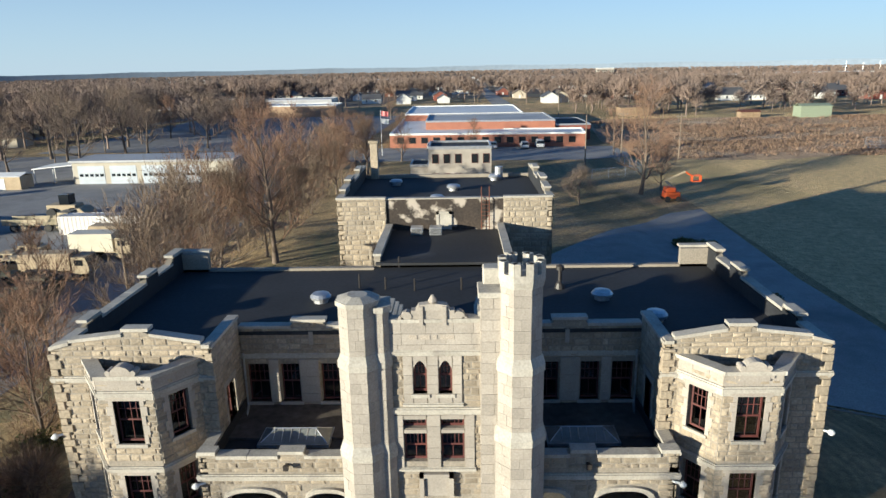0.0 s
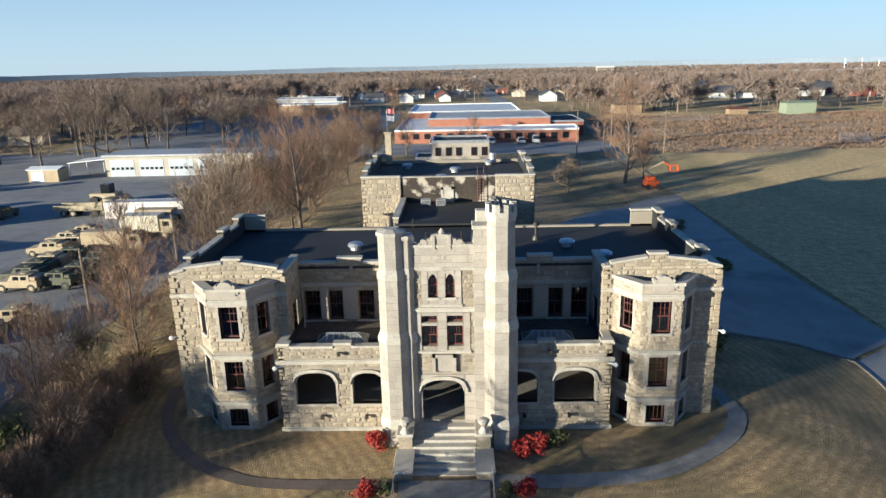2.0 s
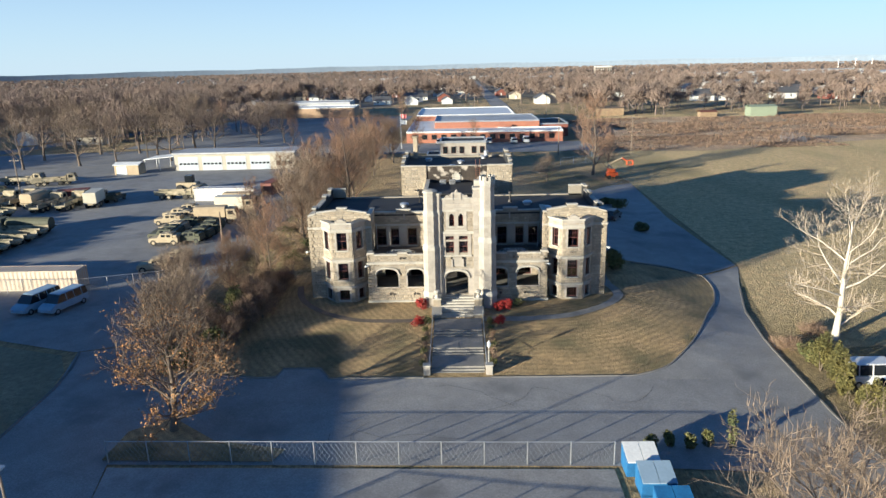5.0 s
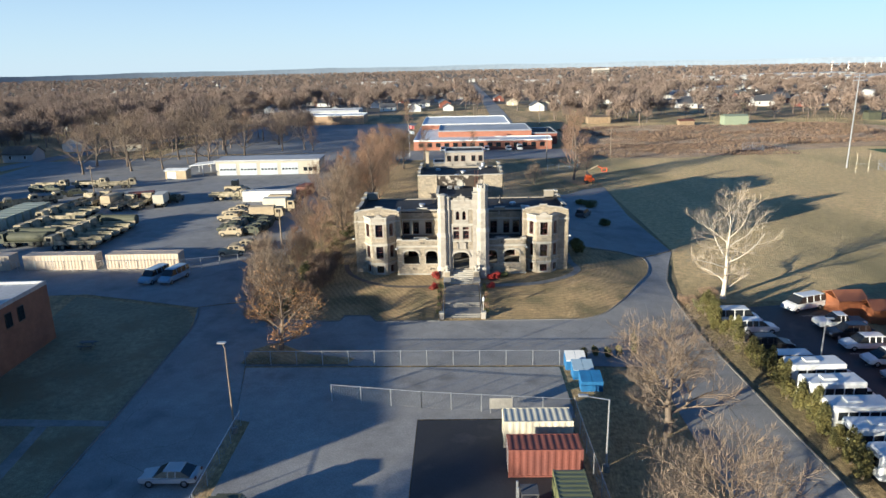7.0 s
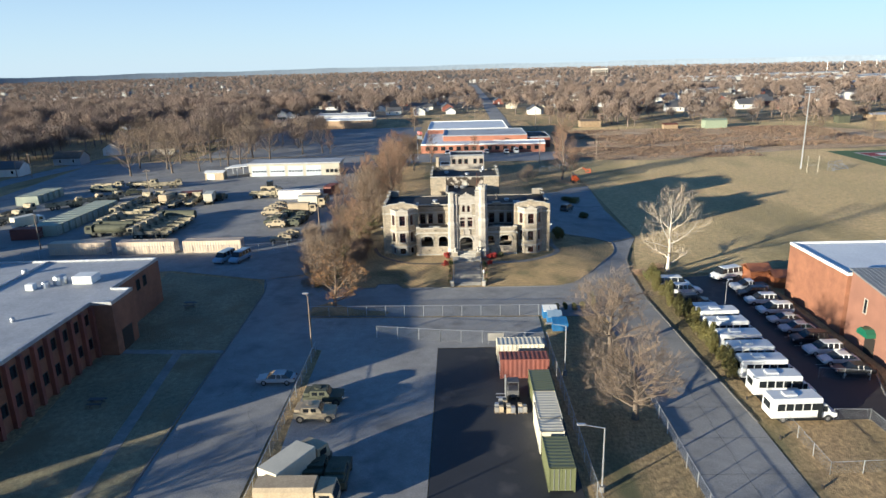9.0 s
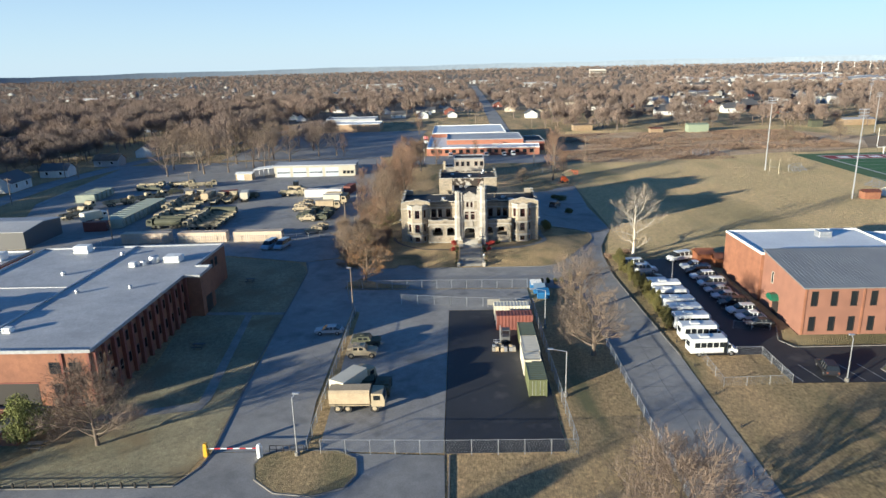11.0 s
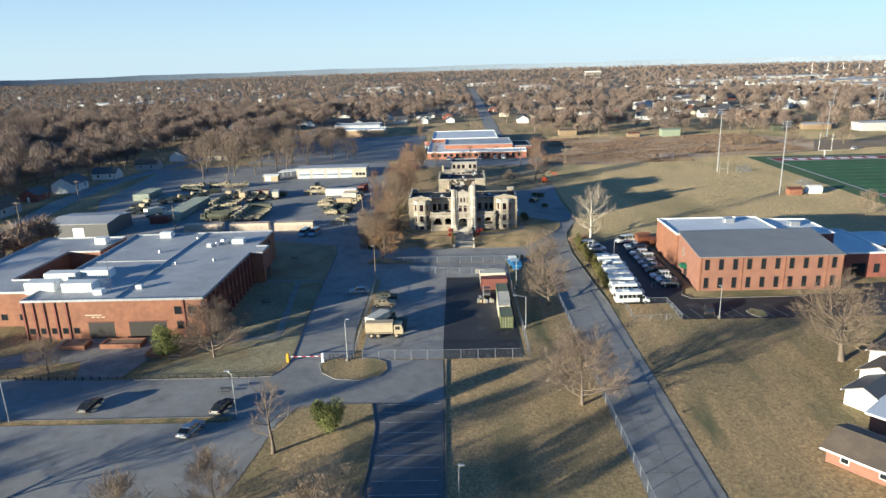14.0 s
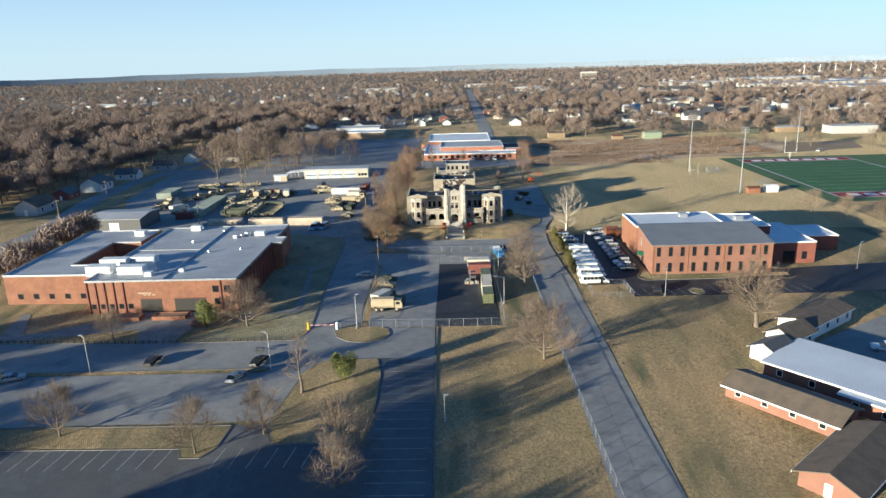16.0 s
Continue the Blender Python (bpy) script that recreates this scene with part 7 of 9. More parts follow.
for x in (4.2, 5.2):
    for y in (-55.65, -54.2):
        bm = B()
        rod(bm, (x, y - 0.1, z + 0.28), (x, y + 0.1, z + 0.28), 0.28, n=10)
        part("wheel", bm, TYRE, t)
for i, (x, y) in enumerate(((2.9, -58.2), (4.2, -58.4), (5.5, -58.3), (3.4, -57.0))):
    z = ground_z(x, y) + 0.09
    t = thing("pallet_stack", x, y, z, "wrapped pallet stack of grey boxes", "pallet", "pallets by the containers")
    bm = B()
    for k in range(5):
        box(bm, x - 0.55, x + 0.55, y - 0.52 + 0.24 * k, y - 0.42 + 0.24 * k, z + 0.1, z + 0.13)
    for k in (-0.5, 0, 0.42):
        box(bm, x + k, x + k + 0.1, y - 0.5, y + 0.5, z, z + 0.1)
    part("pallet", bm, LAMP_GREY, t)
    for k in range(4):
        bm = B()
        box(bm, x - 0.5 + 0.5 * (k % 2) + 0.02, x - 0.02 + 0.5 * (k % 2), y - 0.48 + 0.48 * (k // 2), y - 0.04 + 0.48 * (k // 2), z + 0.13, z + 0.7 + 0.1 * (k % 3), 0.02)
        part("carton", bm, (PATHC, CANVAS, METAL)[(i + k) % 3], t)
for i, (x, y, m_, lab) in enumerate(((13.0, -35.4, BLUE, "blue dumpster with sloping lids"), (12.6, -32.8, BLUE, "pale blue dumpster with white lids"), (12.2, -30.6, WHITE, "white and dark dumpster with lids"))):
    z = ground_z(x, y) + 0.03
    t = thing("dumpster", x, y, z, lab, "dumpster", "dumpsters by the fence")
    bm = B()
    side(bm, [(y - 0.8, z), (y + 0.8, z), (y + 0.9, z + 1.5), (y - 0.9, z + 1.1)], x - 1.1, x + 1.1, "y")
    part("body", bm, BLUE, t)
    for k in (-1, 1):
        bm = B()
        side(bm, [(y - 0.93, z + 1.12), (y + 0.93, z + 1.52), (y + 0.93, z + 1.58), (y - 0.93, z + 1.18)], x + k * 0.55 - 0.53, x + k * 0.55 + 0.53, "y")
        part("lid", bm, (BLUE, CBLUEG, WHITE)[i], t)

# ---- trees ----
def limb(out, p, d, length, r, level, rng, kids, spread, rise):
    """Adds a tapering crooked branch and its smaller branches to out: rows of (start, end, radius, radius, level)."""
    n = 4 if level < 2 else 3 if level < 3 else 2 if level < len(kids) else 1
    pts, q = [p], d.copy()
    for i in range(n):
        q = (q + Vector((rng.gauss(0, 1), rng.gauss(0, 1), rng.gauss(0, 0.7))) * 0.19 + Vector((0, 0, rise))).normalized()
        pts.append(pts[-1] + q * length / n)
    last = level >= len(kids)
    for i in range(n):
        out.append((pts[i], pts[i + 1], r * (1 - 0.75 * i / n), 0.0 if last and i == n - 1 else r * (1 - 0.75 * (i + 1) / n), level))
    if last:
        return
    for k in range(kids[level]):
        f = 0.22 + 0.78 * (k + rng.random()) / kids[level]
        i = min(int(f * n), n - 1)
        at = pts[i].lerp(pts[i + 1], f * n - i)
        turn = rng.uniform(0, 6.283)
        base = (pts[i + 1] - pts[i]).normalized()
        out_d = Vector((math.cos(turn), math.sin(turn), rng.uniform(-0.2, 0.5)))
        side_ = (out_d - base * out_d.dot(base)).normalized()
        a = spread * rng.uniform(0.7, 1.3)
        limb(out, at, (base * math.cos(a) + side_ * math.sin(a)).normalized(), length * rng.uniform(0.40, 0.68) * (1.2 - 0.4 * f), max(r * (1 - 0.75 * f) * 0.6, 0.019), level + 1, rng, kids, spread, rise)


def tubes(rows, sides):
    v, f = [], []
    for p0, p1, r0, r1, lv in rows:
        q = (p1 - p0).to_track_quat("Z", "Y")
        n, o = sides(lv), len(v)
        ring = [q @ Vector((math.cos(6.2832 * i / n), math.sin(6.2832 * i / n), 0)) for i in range(n)]
        v += [p0 + c * r0 for c in ring]
        if n == 2:
            v.append(p1)
            f.append((o, o + 1, o + 2))
        elif r1 > 0:
            v += [p1 + c * r1 for c in ring]
            f += [(o + i, o + (i + 1) % n, o + n + (i + 1) % n, o + n + i) for i in range(n)]
        else:
            v.append(p1)
            f += [(o + i, o + (i + 1) % n, o + n) for i in range(n)]
    return v, f


def tree(seed, height, trunk_r, kids=(14, 8, 6, 4), spread=0.75, bole=0.2, wide=0.36, rise=0.08, fork=1.0, bark=None, twig=None, label="bare grey-brown winter tree", leaves=None, group="bare trees"):
    """A leafless tree: a crooked leader up to the top (fork below 1 ends it early), limbs that fill a rounded crown."""
    rng = random.Random(seed)
    out, n = [], 8
    pts, q = [Vector((0, 0, -0.2))], Vector((0, 0, 1))
    for i in range(n):
        q = (q + Vector((rng.gauss(0, 0.07), rng.gauss(0, 0.07), 0.25))).normalized()
        pts.append(pts[-1] + q * height * 0.95 * fork / n)
    rad = lambda f: trunk_r * (1.25 - 0.35 * min(f / 0.06, 1.0) if f < 0.06 else 0.9 * (1 - 0.86 * (f - 0.06) / 0.94))
    for i in range(n):
        out.append((pts[i], pts[i + 1], rad(i / n), rad((i + 1) / n), 0))
    for k in range(kids[0]):
        f = bole + (0.98 - bole) * (k + rng.random()) / kids[0]
        i = min(int(f * n), n - 1)
        at = pts[i].lerp(pts[i + 1], f * n - i)
        g = (f - bole) / (1 - bole)
        turn, a = 2.4 * k + rng.uniform(-0.5, 0.5), spread * (1.45 - 0.95 * g) * rng.uniform(0.85, 1.15)
        d = Vector((math.cos(turn) * math.sin(a), math.sin(turn) * math.sin(a), math.cos(a)))
        long_ = height * wide * rng.uniform(0.8, 1.2) * max(0.3, math.sqrt(max(0.0, 1 - ((g - 0.28) / 0.85) ** 2)))
        limb(out, at, d, long_, max(rad(f) * 0.52, 0.03), 1, rng, kids, spread * 0.85, rise)
    t = thing("tree", 0, 0, 0, label, "tree", group)
    v, f = tubes([r for r in out if r[4] < 2], lambda l: 8 if l == 0 else 5)
    raw("trunk", [tuple(p) for p in v], f, bark or BARK, t, smooth=True)
    v, f = tubes([r for r in out if r[4] >= 2], lambda l: 4 if l == 2 else 3 if l < len(kids) else 2)
    crown = raw("crown", [tuple(p) for p in v], f, twig or TWIG, t)
    if leaves:
        m, count, size = leaves
        tips = [r for r in out if r[4] >= 3]
        lv, lf = [], []
        for _ in range(count):
            r = rng.choice(tips)
            if rng.random() > 1.15 - r[1].z / height:
                continue
            c = r[0].lerp(r[1], rng.random()) + Vector((rng.gauss(0, 0.08), rng.gauss(0, 0.08), rng.gauss(0, 0.08)))
            a, b = (Vector((rng.gauss(0, 1), rng.gauss(0, 1), rng.gauss(0, 1))).normalized() * size for _ in range(2))
            o = len(lv)
            lv += [c - a, c + b * 0.6, c + a, c - b * 0.6]
            lf.append((o, o + 1, o + 2, o + 3))
        raw("leaves", [tuple(p) for p in lv], lf, m, crown)
    return t


def grove(proto, rows):
    """x, y, scale, turn."""
    for i, (x, y, s, a) in enumerate(rows[::-1]):
        m = pose(x, y, ground_z(x, y), 0, 0, a)
        if i == len(rows) - 1:
            proto.matrix_basis = m @ Matrix.Scale(s, 4)
        else:
            c = copy_thing(proto, m)
            c.scale = (s, s, s)


tr = random.Random(5)
grove(tree(1, 12.5, 0.36, (15, 8, 6, 4), 0.92, 0.12, 0.44, 0.05, label="pale-barked bare sycamore by the road", bark=PALEBARK, twig=PALETWIG, group=""), [(36.0, -10.0, 1.0, 0)])
grove(tree(2, 10.2, 0.30, (18, 8, 7, 5), 0.85, 0.07, 0.44, 0.09, label="oak with clinging rust-brown leaves by the drive", twig=GREYTWIG, leaves=(DRYLEAF, 10500, 0.105), group=""), [(-21.6, -25.3, 1.0, 0)])
grove(tree(3, 10.0, 0.42, (16, 10, 8, 5), 0.95, 0.2, 0.55, 0.03, 0.85, label="gnarled wide-spreading bare tree beside the fence", twig=GREYTWIG), [(18.5, -43.5, 0.95, 0), (17.7, -60.0, 0.88, 130), (63.6, -89.0, 1.25, 40)])
grove(tree(4, 8.0, 0.22, (19, 9, 7, 4), 0.85, 0.12, 0.56, 0.07, 0.95, label="rounded bare tree with grey-brown twigs on grass", twig=GREYTWIG), [(-64.1, -127.0, 0.95, 50), (-40.0, -132.4, 0.92, 100), (-30.8, -127.2, 0.9, 160), (-16.9, -132.4, 0.95, 220), (-17.1, -141.6, 0.85, 300), (-74.2, -88.7, 0.7, 80), (19.7, 77.4, 0.6, 60), (125, 10, 0.8, 10), (132, 1, 0.8, 70), (139, -8, 0.8, 130), (152, 167, 0.9, 0), (180, 174, 1.0, 90), (205, 169, 1.1, 40), (230, 152, 1.2, 15)])
grove(tree(11, 9.6, 0.26, (24, 10, 8, 5), 0.98, 0.10, 0.50, 0.06, 0.9, label="rounded wide bare tree with brown twigs on grass", twig=TWIG), [(17.2, -102.4, 1.12, 0), (-46.6, -83.0, 1.0, 20)])
grove(tree(6, 20, 0.42, (22, 8, 6, 4), 0.7, 0.14, 0.32, 0.09, 1.0, label="tall bare tree behind the castle", twig=RUSTTWIG), [(-18.8, 43.6, 0.78, 0), (-33.0, 54.4, 0.5, 70), (-22, 86, 0.5, 140), (-17.4, 110, 0.55, 200), (31.2, 85, 0.84, 40), (35.4, 88, 0.42, 190), (5.0, 137, 0.4, 250), (-56, 158, 0.5, 20), (37.5, 133, 0.5, 300), (-90, 187, 0.6, 100), (-25.5, 244, 0.6, 10), (-22.5, 66, 0.55, 330), (-12, 128, 0.5, 60), (-26, 132, 0.5, 160)])
grove(tree(9, 11.5, 0.34, (13, 6, 5, 3), 0.95, 0.3, 0.30, 0.03, 1.0, label="tall gnarled grey tree with few limbs on the verge", twig=GREYTWIG, group=""), [(-27.5, -114.3, 0.9, 200)])
grove(tree(10, 16, 0.38, (15, 8, 5, 4), 0.78, 0.2, 0.40, 0.06, 0.92, label="tall spreading bare tree beyond the vehicle yard", twig=GREYTWIG, group="trees beyond the yard"), [(-106, 115, 0.95, 0), (-97, 118, 0.8, 40), (-83, 122, 0.9, 80), (-90, 129, 1.0, 120), (-78, 144, 0.9, 160), (-68, 159, 0.85, 200), (-112, 125, 1.0, 240), (-119, 110, 0.9, 280), (-60, 162, 0.8, 320), (-87, 151, 1.0, 20), (-101, 141, 1.05, 60), (-113, 140, 1.0, 100), (-124, 128, 1.0, 150), (-130, 150, 1.1, 190), (-93, 165, 1.0, 230)])
HEDGE = [(-26 + tr.uniform(-3.0, 3.2) + 3.0 * smooth01((k - 2) / 4), -1 + (4.6 + 0.02 * k) * k + tr.uniform(-1.5, 1.5), tr.uniform(0.8, 1.2) * (0.55 + 0.45 * smooth01((k - 1) / 4)), tr.uniform(0, 360)) for k in range(26)]
grove(tree(7, 12.0, 0.17, (16, 8, 6, 4), 0.66, 0.06, 0.36, 0.10, 1.0, label="dense bare thicket tree in a boundary row", twig=RUSTTWIG, group="boundary thicket"), HEDGE[::2])
grove(tree(8, 9.0, 0.16, (20, 9, 7, 4), 0.78, 0.03, 0.48, 0.08, 0.9, label="dense bare thicket tree in a boundary row", twig=GREYTWIG, group="boundary thicket"), HEDGE[1::2] + [(-27 + tr.uniform(-2, 2), -14 + 4.5 * k, tr.uniform(0.6, 0.8), 40 * k) for k in range(5)])


def leafy(name, x, y, rx, ry, h, material, label, count, size=0.13, category="shrub", group="", stem=True, taper=0.0):
    """A shrub: short stems and a ragged body of many small leaves."""
    z = ground_z(x, y)
    t = thing(name, x, y, z, label, category, group)
    rng = random.Random(int(x * 31 + y * 17) & 0xffff)
    lobes = [(rng.uniform(-0.45, 0.45), rng.uniform(-0.45, 0.45), rng.uniform(0.25, 0.75), rng.uniform(0.35, 0.6)) for _ in range(9)]
    v, f = [], []
    for _ in range(count):
        lx, ly, lz, lr = rng.choice(lobes)
        d = Vector((rng.gauss(0, 1), rng.gauss(0, 1), rng.gauss(0, 1))).normalized() * lr * rng.uniform(0.55, 1.0)
        k = 1 - taper * max(0.0, min(1.0, lz + d.z * 0.6))
        c = Vector((x + (lx + d.x) * rx * k, y + (ly + d.y) * ry * k, z + max(0.05, (lz + d.z * 0.6)) * h))
        a, b = (Vector((rng.gauss(0, 1), rng.gauss(0, 1), rng.gauss(0, 1))).normalized() * size * rng.uniform(0.6, 1.3) for _ in range(2))
        if material is BRUSH:   # bare shoots instead of leaves
            a = (d + Vector((0, 0, 0.25)) + a * 2.0).normalized() * size * 3.4
            b = b * 0.16
        o = len(v)
        v += [tuple(c - a), tuple(c + b), tuple(c + a), tuple(c - b)]
        f.append((o, o + 1, o + 2, o + 3))
    raw("foliage", v, f, material, t)
    bm = B()
    for k in range(4):
        a = 1.57 * k + 0.4
        rod(bm, (x, y, z - 0.1), (x + rx * 0.4 * math.cos(a), y + ry * 0.4 * math.sin(a), z + h * 0.6), 0.05, 0.02, 5)
    part("stem", bm, BARK, t)
    return t


for x, y, r, h in ((-3.9, -3.9, 0.75, 1.3), (4.1, -4.5, 0.7, 0.9), (5.0, -4.2, 0.9, 1.3), (-3.9, -8.0, 0.95, 1.1), (4.1, -7.9, 0.8, 0.95)):
    leafy("red_shrub", x, y, r, r, h, REDLEAF, "rounded shrub with bright red leaves by the steps", 900, 0.07, group="red shrubs by the steps")
for x, y, r, h in ((-3.0, -7.8, 0.5, 1.0), (3.2, -7.8, 0.5, 0.9), (6.3, -3.6, 0.9, 1.0)):
    leafy("boxwood", x, y, r, r, h, EVERGREEN, "small clipped evergreen shrub by the walk", 500, 0.07, group="evergreens by the walk")
for k in range(7):
    leafy("flower_bed_shrub", -3.15 + 0.1 * (k % 2), -9.3 - 1.0 * k, 0.45, 0.6, 0.75, BRUSH if k % 2 else EVERGREEN, "low ragged shrub in the bed beside the walk", 260, 0.06, group="bed shrubs")
    leafy("flower_bed_shrub", 3.2 + 0.1 * (k % 2), -9.3 - 1.0 * k, 0.45, 0.6, 0.75, BRUSH if k % 3 else EVERGREEN, "low ragged shrub in the bed beside the walk", 260, 0.06, group="bed shrubs")
for x, y, r, h in ((28.2, 31, 1.9, 1.6), (29.0, 48.5, 2.6, 1.5), (27.2, 50.5, 1.6, 1.5), (19.0, 8.5, 1.6, 2.6), (19.8, 11, 1.4, 2.4)):
    leafy("evergreen_bush", x, y, r, r, h, EVERGREEN, "dark rounded evergreen bush beside the yard", 1500, 0.12, group="evergreen bushes by the yard")
leafy("cedar", -20.5, -109.5, 3.1, 3.1, 6.0, PINELEAF, "round-headed green cedar on the verge", 9000, 0.10, "tree")
leafy("cedar", -55.8, -82.0, 3.3, 3.3, 5.8, PINELEAF, "bushy green cedar before the brick building", 9000, 0.10, "tree")
for k in range(17):
    y = -16.5 - 2.15 * k
    x = 31.3 + 0.6 * smooth01(k / 9) + 0.25 * math.sin(k * 2.3)
    leafy("arborvitae", x, y, 1.2, 1.3, 3.6 + 0.6 * math.sin(k * 1.7) - 0.02 * k, HEDGELEAF, "bronze-green arborvitae in a hedge row", 3600, 0.085, group="arborvitae hedge", taper=0.45)
for x, y, r, h in ((30.6, -11.8, 1.6, 1.2), (33.2, -13.6, 1.8, 1.3), (31.6, -14.4, 1.3, 1.5), (34.5, -8.6, 1.5, 0.9)):
    leafy("ground_bush", x, y, r, r, h, BRUSH if h < 1.3 else EVERGREEN, "low tangled brown bush below the sycamore", 900, 0.12, group="bushes below the sycamore")
for k in range(5):
    leafy("cedar_sapling", 13.5 + 1.4 * k, -28.2 + 0.3 * (k % 2), 0.6, 0.5, 1.3 if k < 4 else 3.2, EVERGREEN, "small clipped evergreen by the fence", 420, 0.1, group="evergreens by the fence")
for x, y, h in ((-25.4, -15.6, 2.1), (-24.2, -14.4, 2.3), (-26.3, -13.6, 2.4), (-23.2, -12.8, 2.5), (-24.8, -11.6, 2.8), (-21.9, -10.9, 2.7), (-23.6, -9.6, 3.0), (-21.0, -8.2, 3.0), (-22.6, -7.0, 3.4), (-20.3, -5.4, 3.1), (-21.8, -3.6, 3.6), (-19.9, -2.2, 2.6), (-21.4, 0.2, 3.2), (-20.0, 2.6, 2.4)):
    leafy("thicket_bush", x, y, 1.7, 1.7, h * 1.2, EVERGREEN if h in (2.1, 2.3, 3.4, 2.5) else BRUSH, "dark evergreen bush at the lawn's edge" if h in (2.1, 2.3, 3.4, 2.5) else "dense brown bare bush at the lawn's edge", 3600, 0.10, group="bushes at the lawn")
for k in range(40):
    x, y = -23.5 + tr.uniform(-5.5, 4), -18 + 1.6 * k + tr.uniform(-1, 1)
    if abs(x) > 17.2 and x < -20.5 - 0.6 * max(0, -8 - y):
        leafy("undergrowth_bush", x, y, 1.8, 1.8, tr.uniform(1.2, 2.4), BRUSH if k % 4 else EVERGREEN, "tangled brown undergrowth at the foot of the thicket", 1100, 0.075, group="undergrowth")

# ---- woods and houses in the distance ----
def triangles(name, v, f, material, label, category):
    me = bpy.data.meshes.new(name)
    me.vertices.add(len(v)), me.loops.add(len(f) * 3), me.polygons.add(len(f))
    me.vertices.foreach_set("co", np.asarray(v, np.float32).ravel())
    me.loops.foreach_set("vertex_index", np.asarray(f, np.int32).ravel())
    me.polygons.foreach_set("loop_start", np.arange(0, len(f) * 3, 3, dtype=np.int32))
    me.update()
    me.materials.append(material)
    return tagged(new(name, me), label, category, kind="stuff")


OPEN = [  # stretches without trees: x0, x1, y0, y1
    (-145, 60, -300, 150), (-120, 48, 140, 300), (30, 320, -300, 185), (48, 260, 180, 235), (16, 33, 230, 1400), (-175, -150, 0, 460), (-30, 45, 300, 330), (-150, 60, 300, 318)]


def is_open(x, y):
    m = np.zeros(len(x), bool)
    for a, b, c, d in OPEN:
        m |= (x > a) & (x < b) & (y > c) & (y < d)
    return m


nr = np.random.RandomState(3)
HOUSES = []
for gx_, gy_, n in ((-330, 60, 22), (-260, 300, 26), (-60, 420, 26), (150, 420, 30), (320, 520, 26), (-420, 560, 12), (60, 760, 14), (420, 900, 12)):
    for _ in range(n):
        HOUSES.append((gx_ + nr.uniform(-110, 110), gy_ + nr.uniform(-90, 110)))
HOUSES += [(-169, 40), (-173, 69), (-169, 88), (-156, 175), (-132, 171), (-168, 118), (-160, 145), (-185, 30)]
HOUSES = [h for h in HOUSES if not is_open(np.array([h[0]]), np.array([h[1]]))[0] or -176 < h[0] < -130]


def woods(name, n, xr, yr, hr, slivers, width, label, keep=None):
    x, y = nr.uniform(*xr, n), nr.uniform(*yr, n)
    if keep is not None:
        m = keep(x, y)
        x, y = x[m], y[m]
    m = ~is_open(x, y)
    for hx, hy in HOUSES:
        m &= (np.abs(x - hx) > 9) | (y - hy > 7) | (y - hy < -42)
    x, y = x[m], y[m]
    z = np.array([ground_z(a, b) for a, b in zip(x, y)])
    h = nr.uniform(*hr, len(x))
    r = h * nr.uniform(0.30, 0.46, len(x))
    k = slivers
    n = len(x)
    # each sliver springs from inside the crown and points out and up
    th, cz = nr.uniform(0, 2 * np.pi, (n, k)), nr.uniform(-0.35, 1.0, (n, k))
    d = np.stack([np.sqrt(1 - np.clip(cz, -1, 1) ** 2) * np.cos(th), np.sqrt(1 - np.clip(cz, -1, 1) ** 2) * np.sin(th), cz], -1)
    rad = np.stack([r, r, h * 0.36], -1)[:, None]
    c = np.stack([x, y, z + h * 0.60], -1)[:, None]
    lump = 1 + 0.16 * np.sin(3 * th + nr.uniform(0, 6, (n, 1))) * np.cos(4 * cz + nr.uniform(0, 6, (n, 1)))
    tip = c + d * rad * lump[..., None] * nr.uniform(0.75, 1.05, (n, k))[..., None]
    root = c + d * rad * nr.uniform(0.1, 0.55, (n, k))[..., None] - np.array([0, 0, 1.0]) * (h * 0.10)[:, None, None]
    bend = nr.normal(size=(n, k, 3)) * (0.28 * r)[:, None, None]
    root = root + bend * 0.9
    w = np.cross(tip - root, nr.normal(size=(n, k, 3)))
    w /= np.linalg.norm(w, axis=-1, keepdims=True) + 1e-6
    w *= (width * h / 14)[:, None, None] * nr.uniform(0.5, 1.3, (n, k))[..., None]
    v = np.stack([tip, root + w, root - w], 2).reshape(-1, 3)
    tv = []
    for a in (0, 2.094, 4.189):
        tv.append(np.stack([x + 0.028 * h * np.cos(a), y + 0.028 * h * np.sin(a), z - 0.3], -1))
    tv.append(np.stack([x, y, z + h * 0.75], -1))
    tvv = np.stack(tv, 1).reshape(-1, 3)
    o = len(v) + 4 * np.arange(n)[:, None, None]
    tf = (o + np.array([[0, 1, 3], [1, 2, 3], [2, 0, 3]])).reshape(-1, 3)
    f = np.concatenate([np.arange(len(v)).reshape(-1, 3), tf])
    return triangles(name, np.concatenate([v, tvv]), f, WOODS, label, "woods")


wedge = lambda x, y: np.abs(x) < 0.74 * (y + 260)
woods("near_woods", 2300, (-420, -120), (-30, 520), (9, 18), 420, 0.10, "bare brown-grey winter trees in a leafless wood", lambda x, y: (np.abs(x) < 0.80 * (y + 250)) & ((x < -178) | (y > 180)))
woods("street_trees", 210, (-150, -80), (120, 330), (11, 17), 420, 0.09, "tall bare trees lining a street", lambda x, y: (np.abs(y - 175 - 0.2 * x) < 14) | (y > 300))
woods("mid_woods", 2700, (-600, 900), (235, 760), (8, 16), 220, 0.17, "bare winter trees between scattered houses", wedge)
woods("far_woods", 5600, (-1700, 2000), (700, 1900), (8, 15), 56, 0.42, "distant bare winter woodland", wedge)
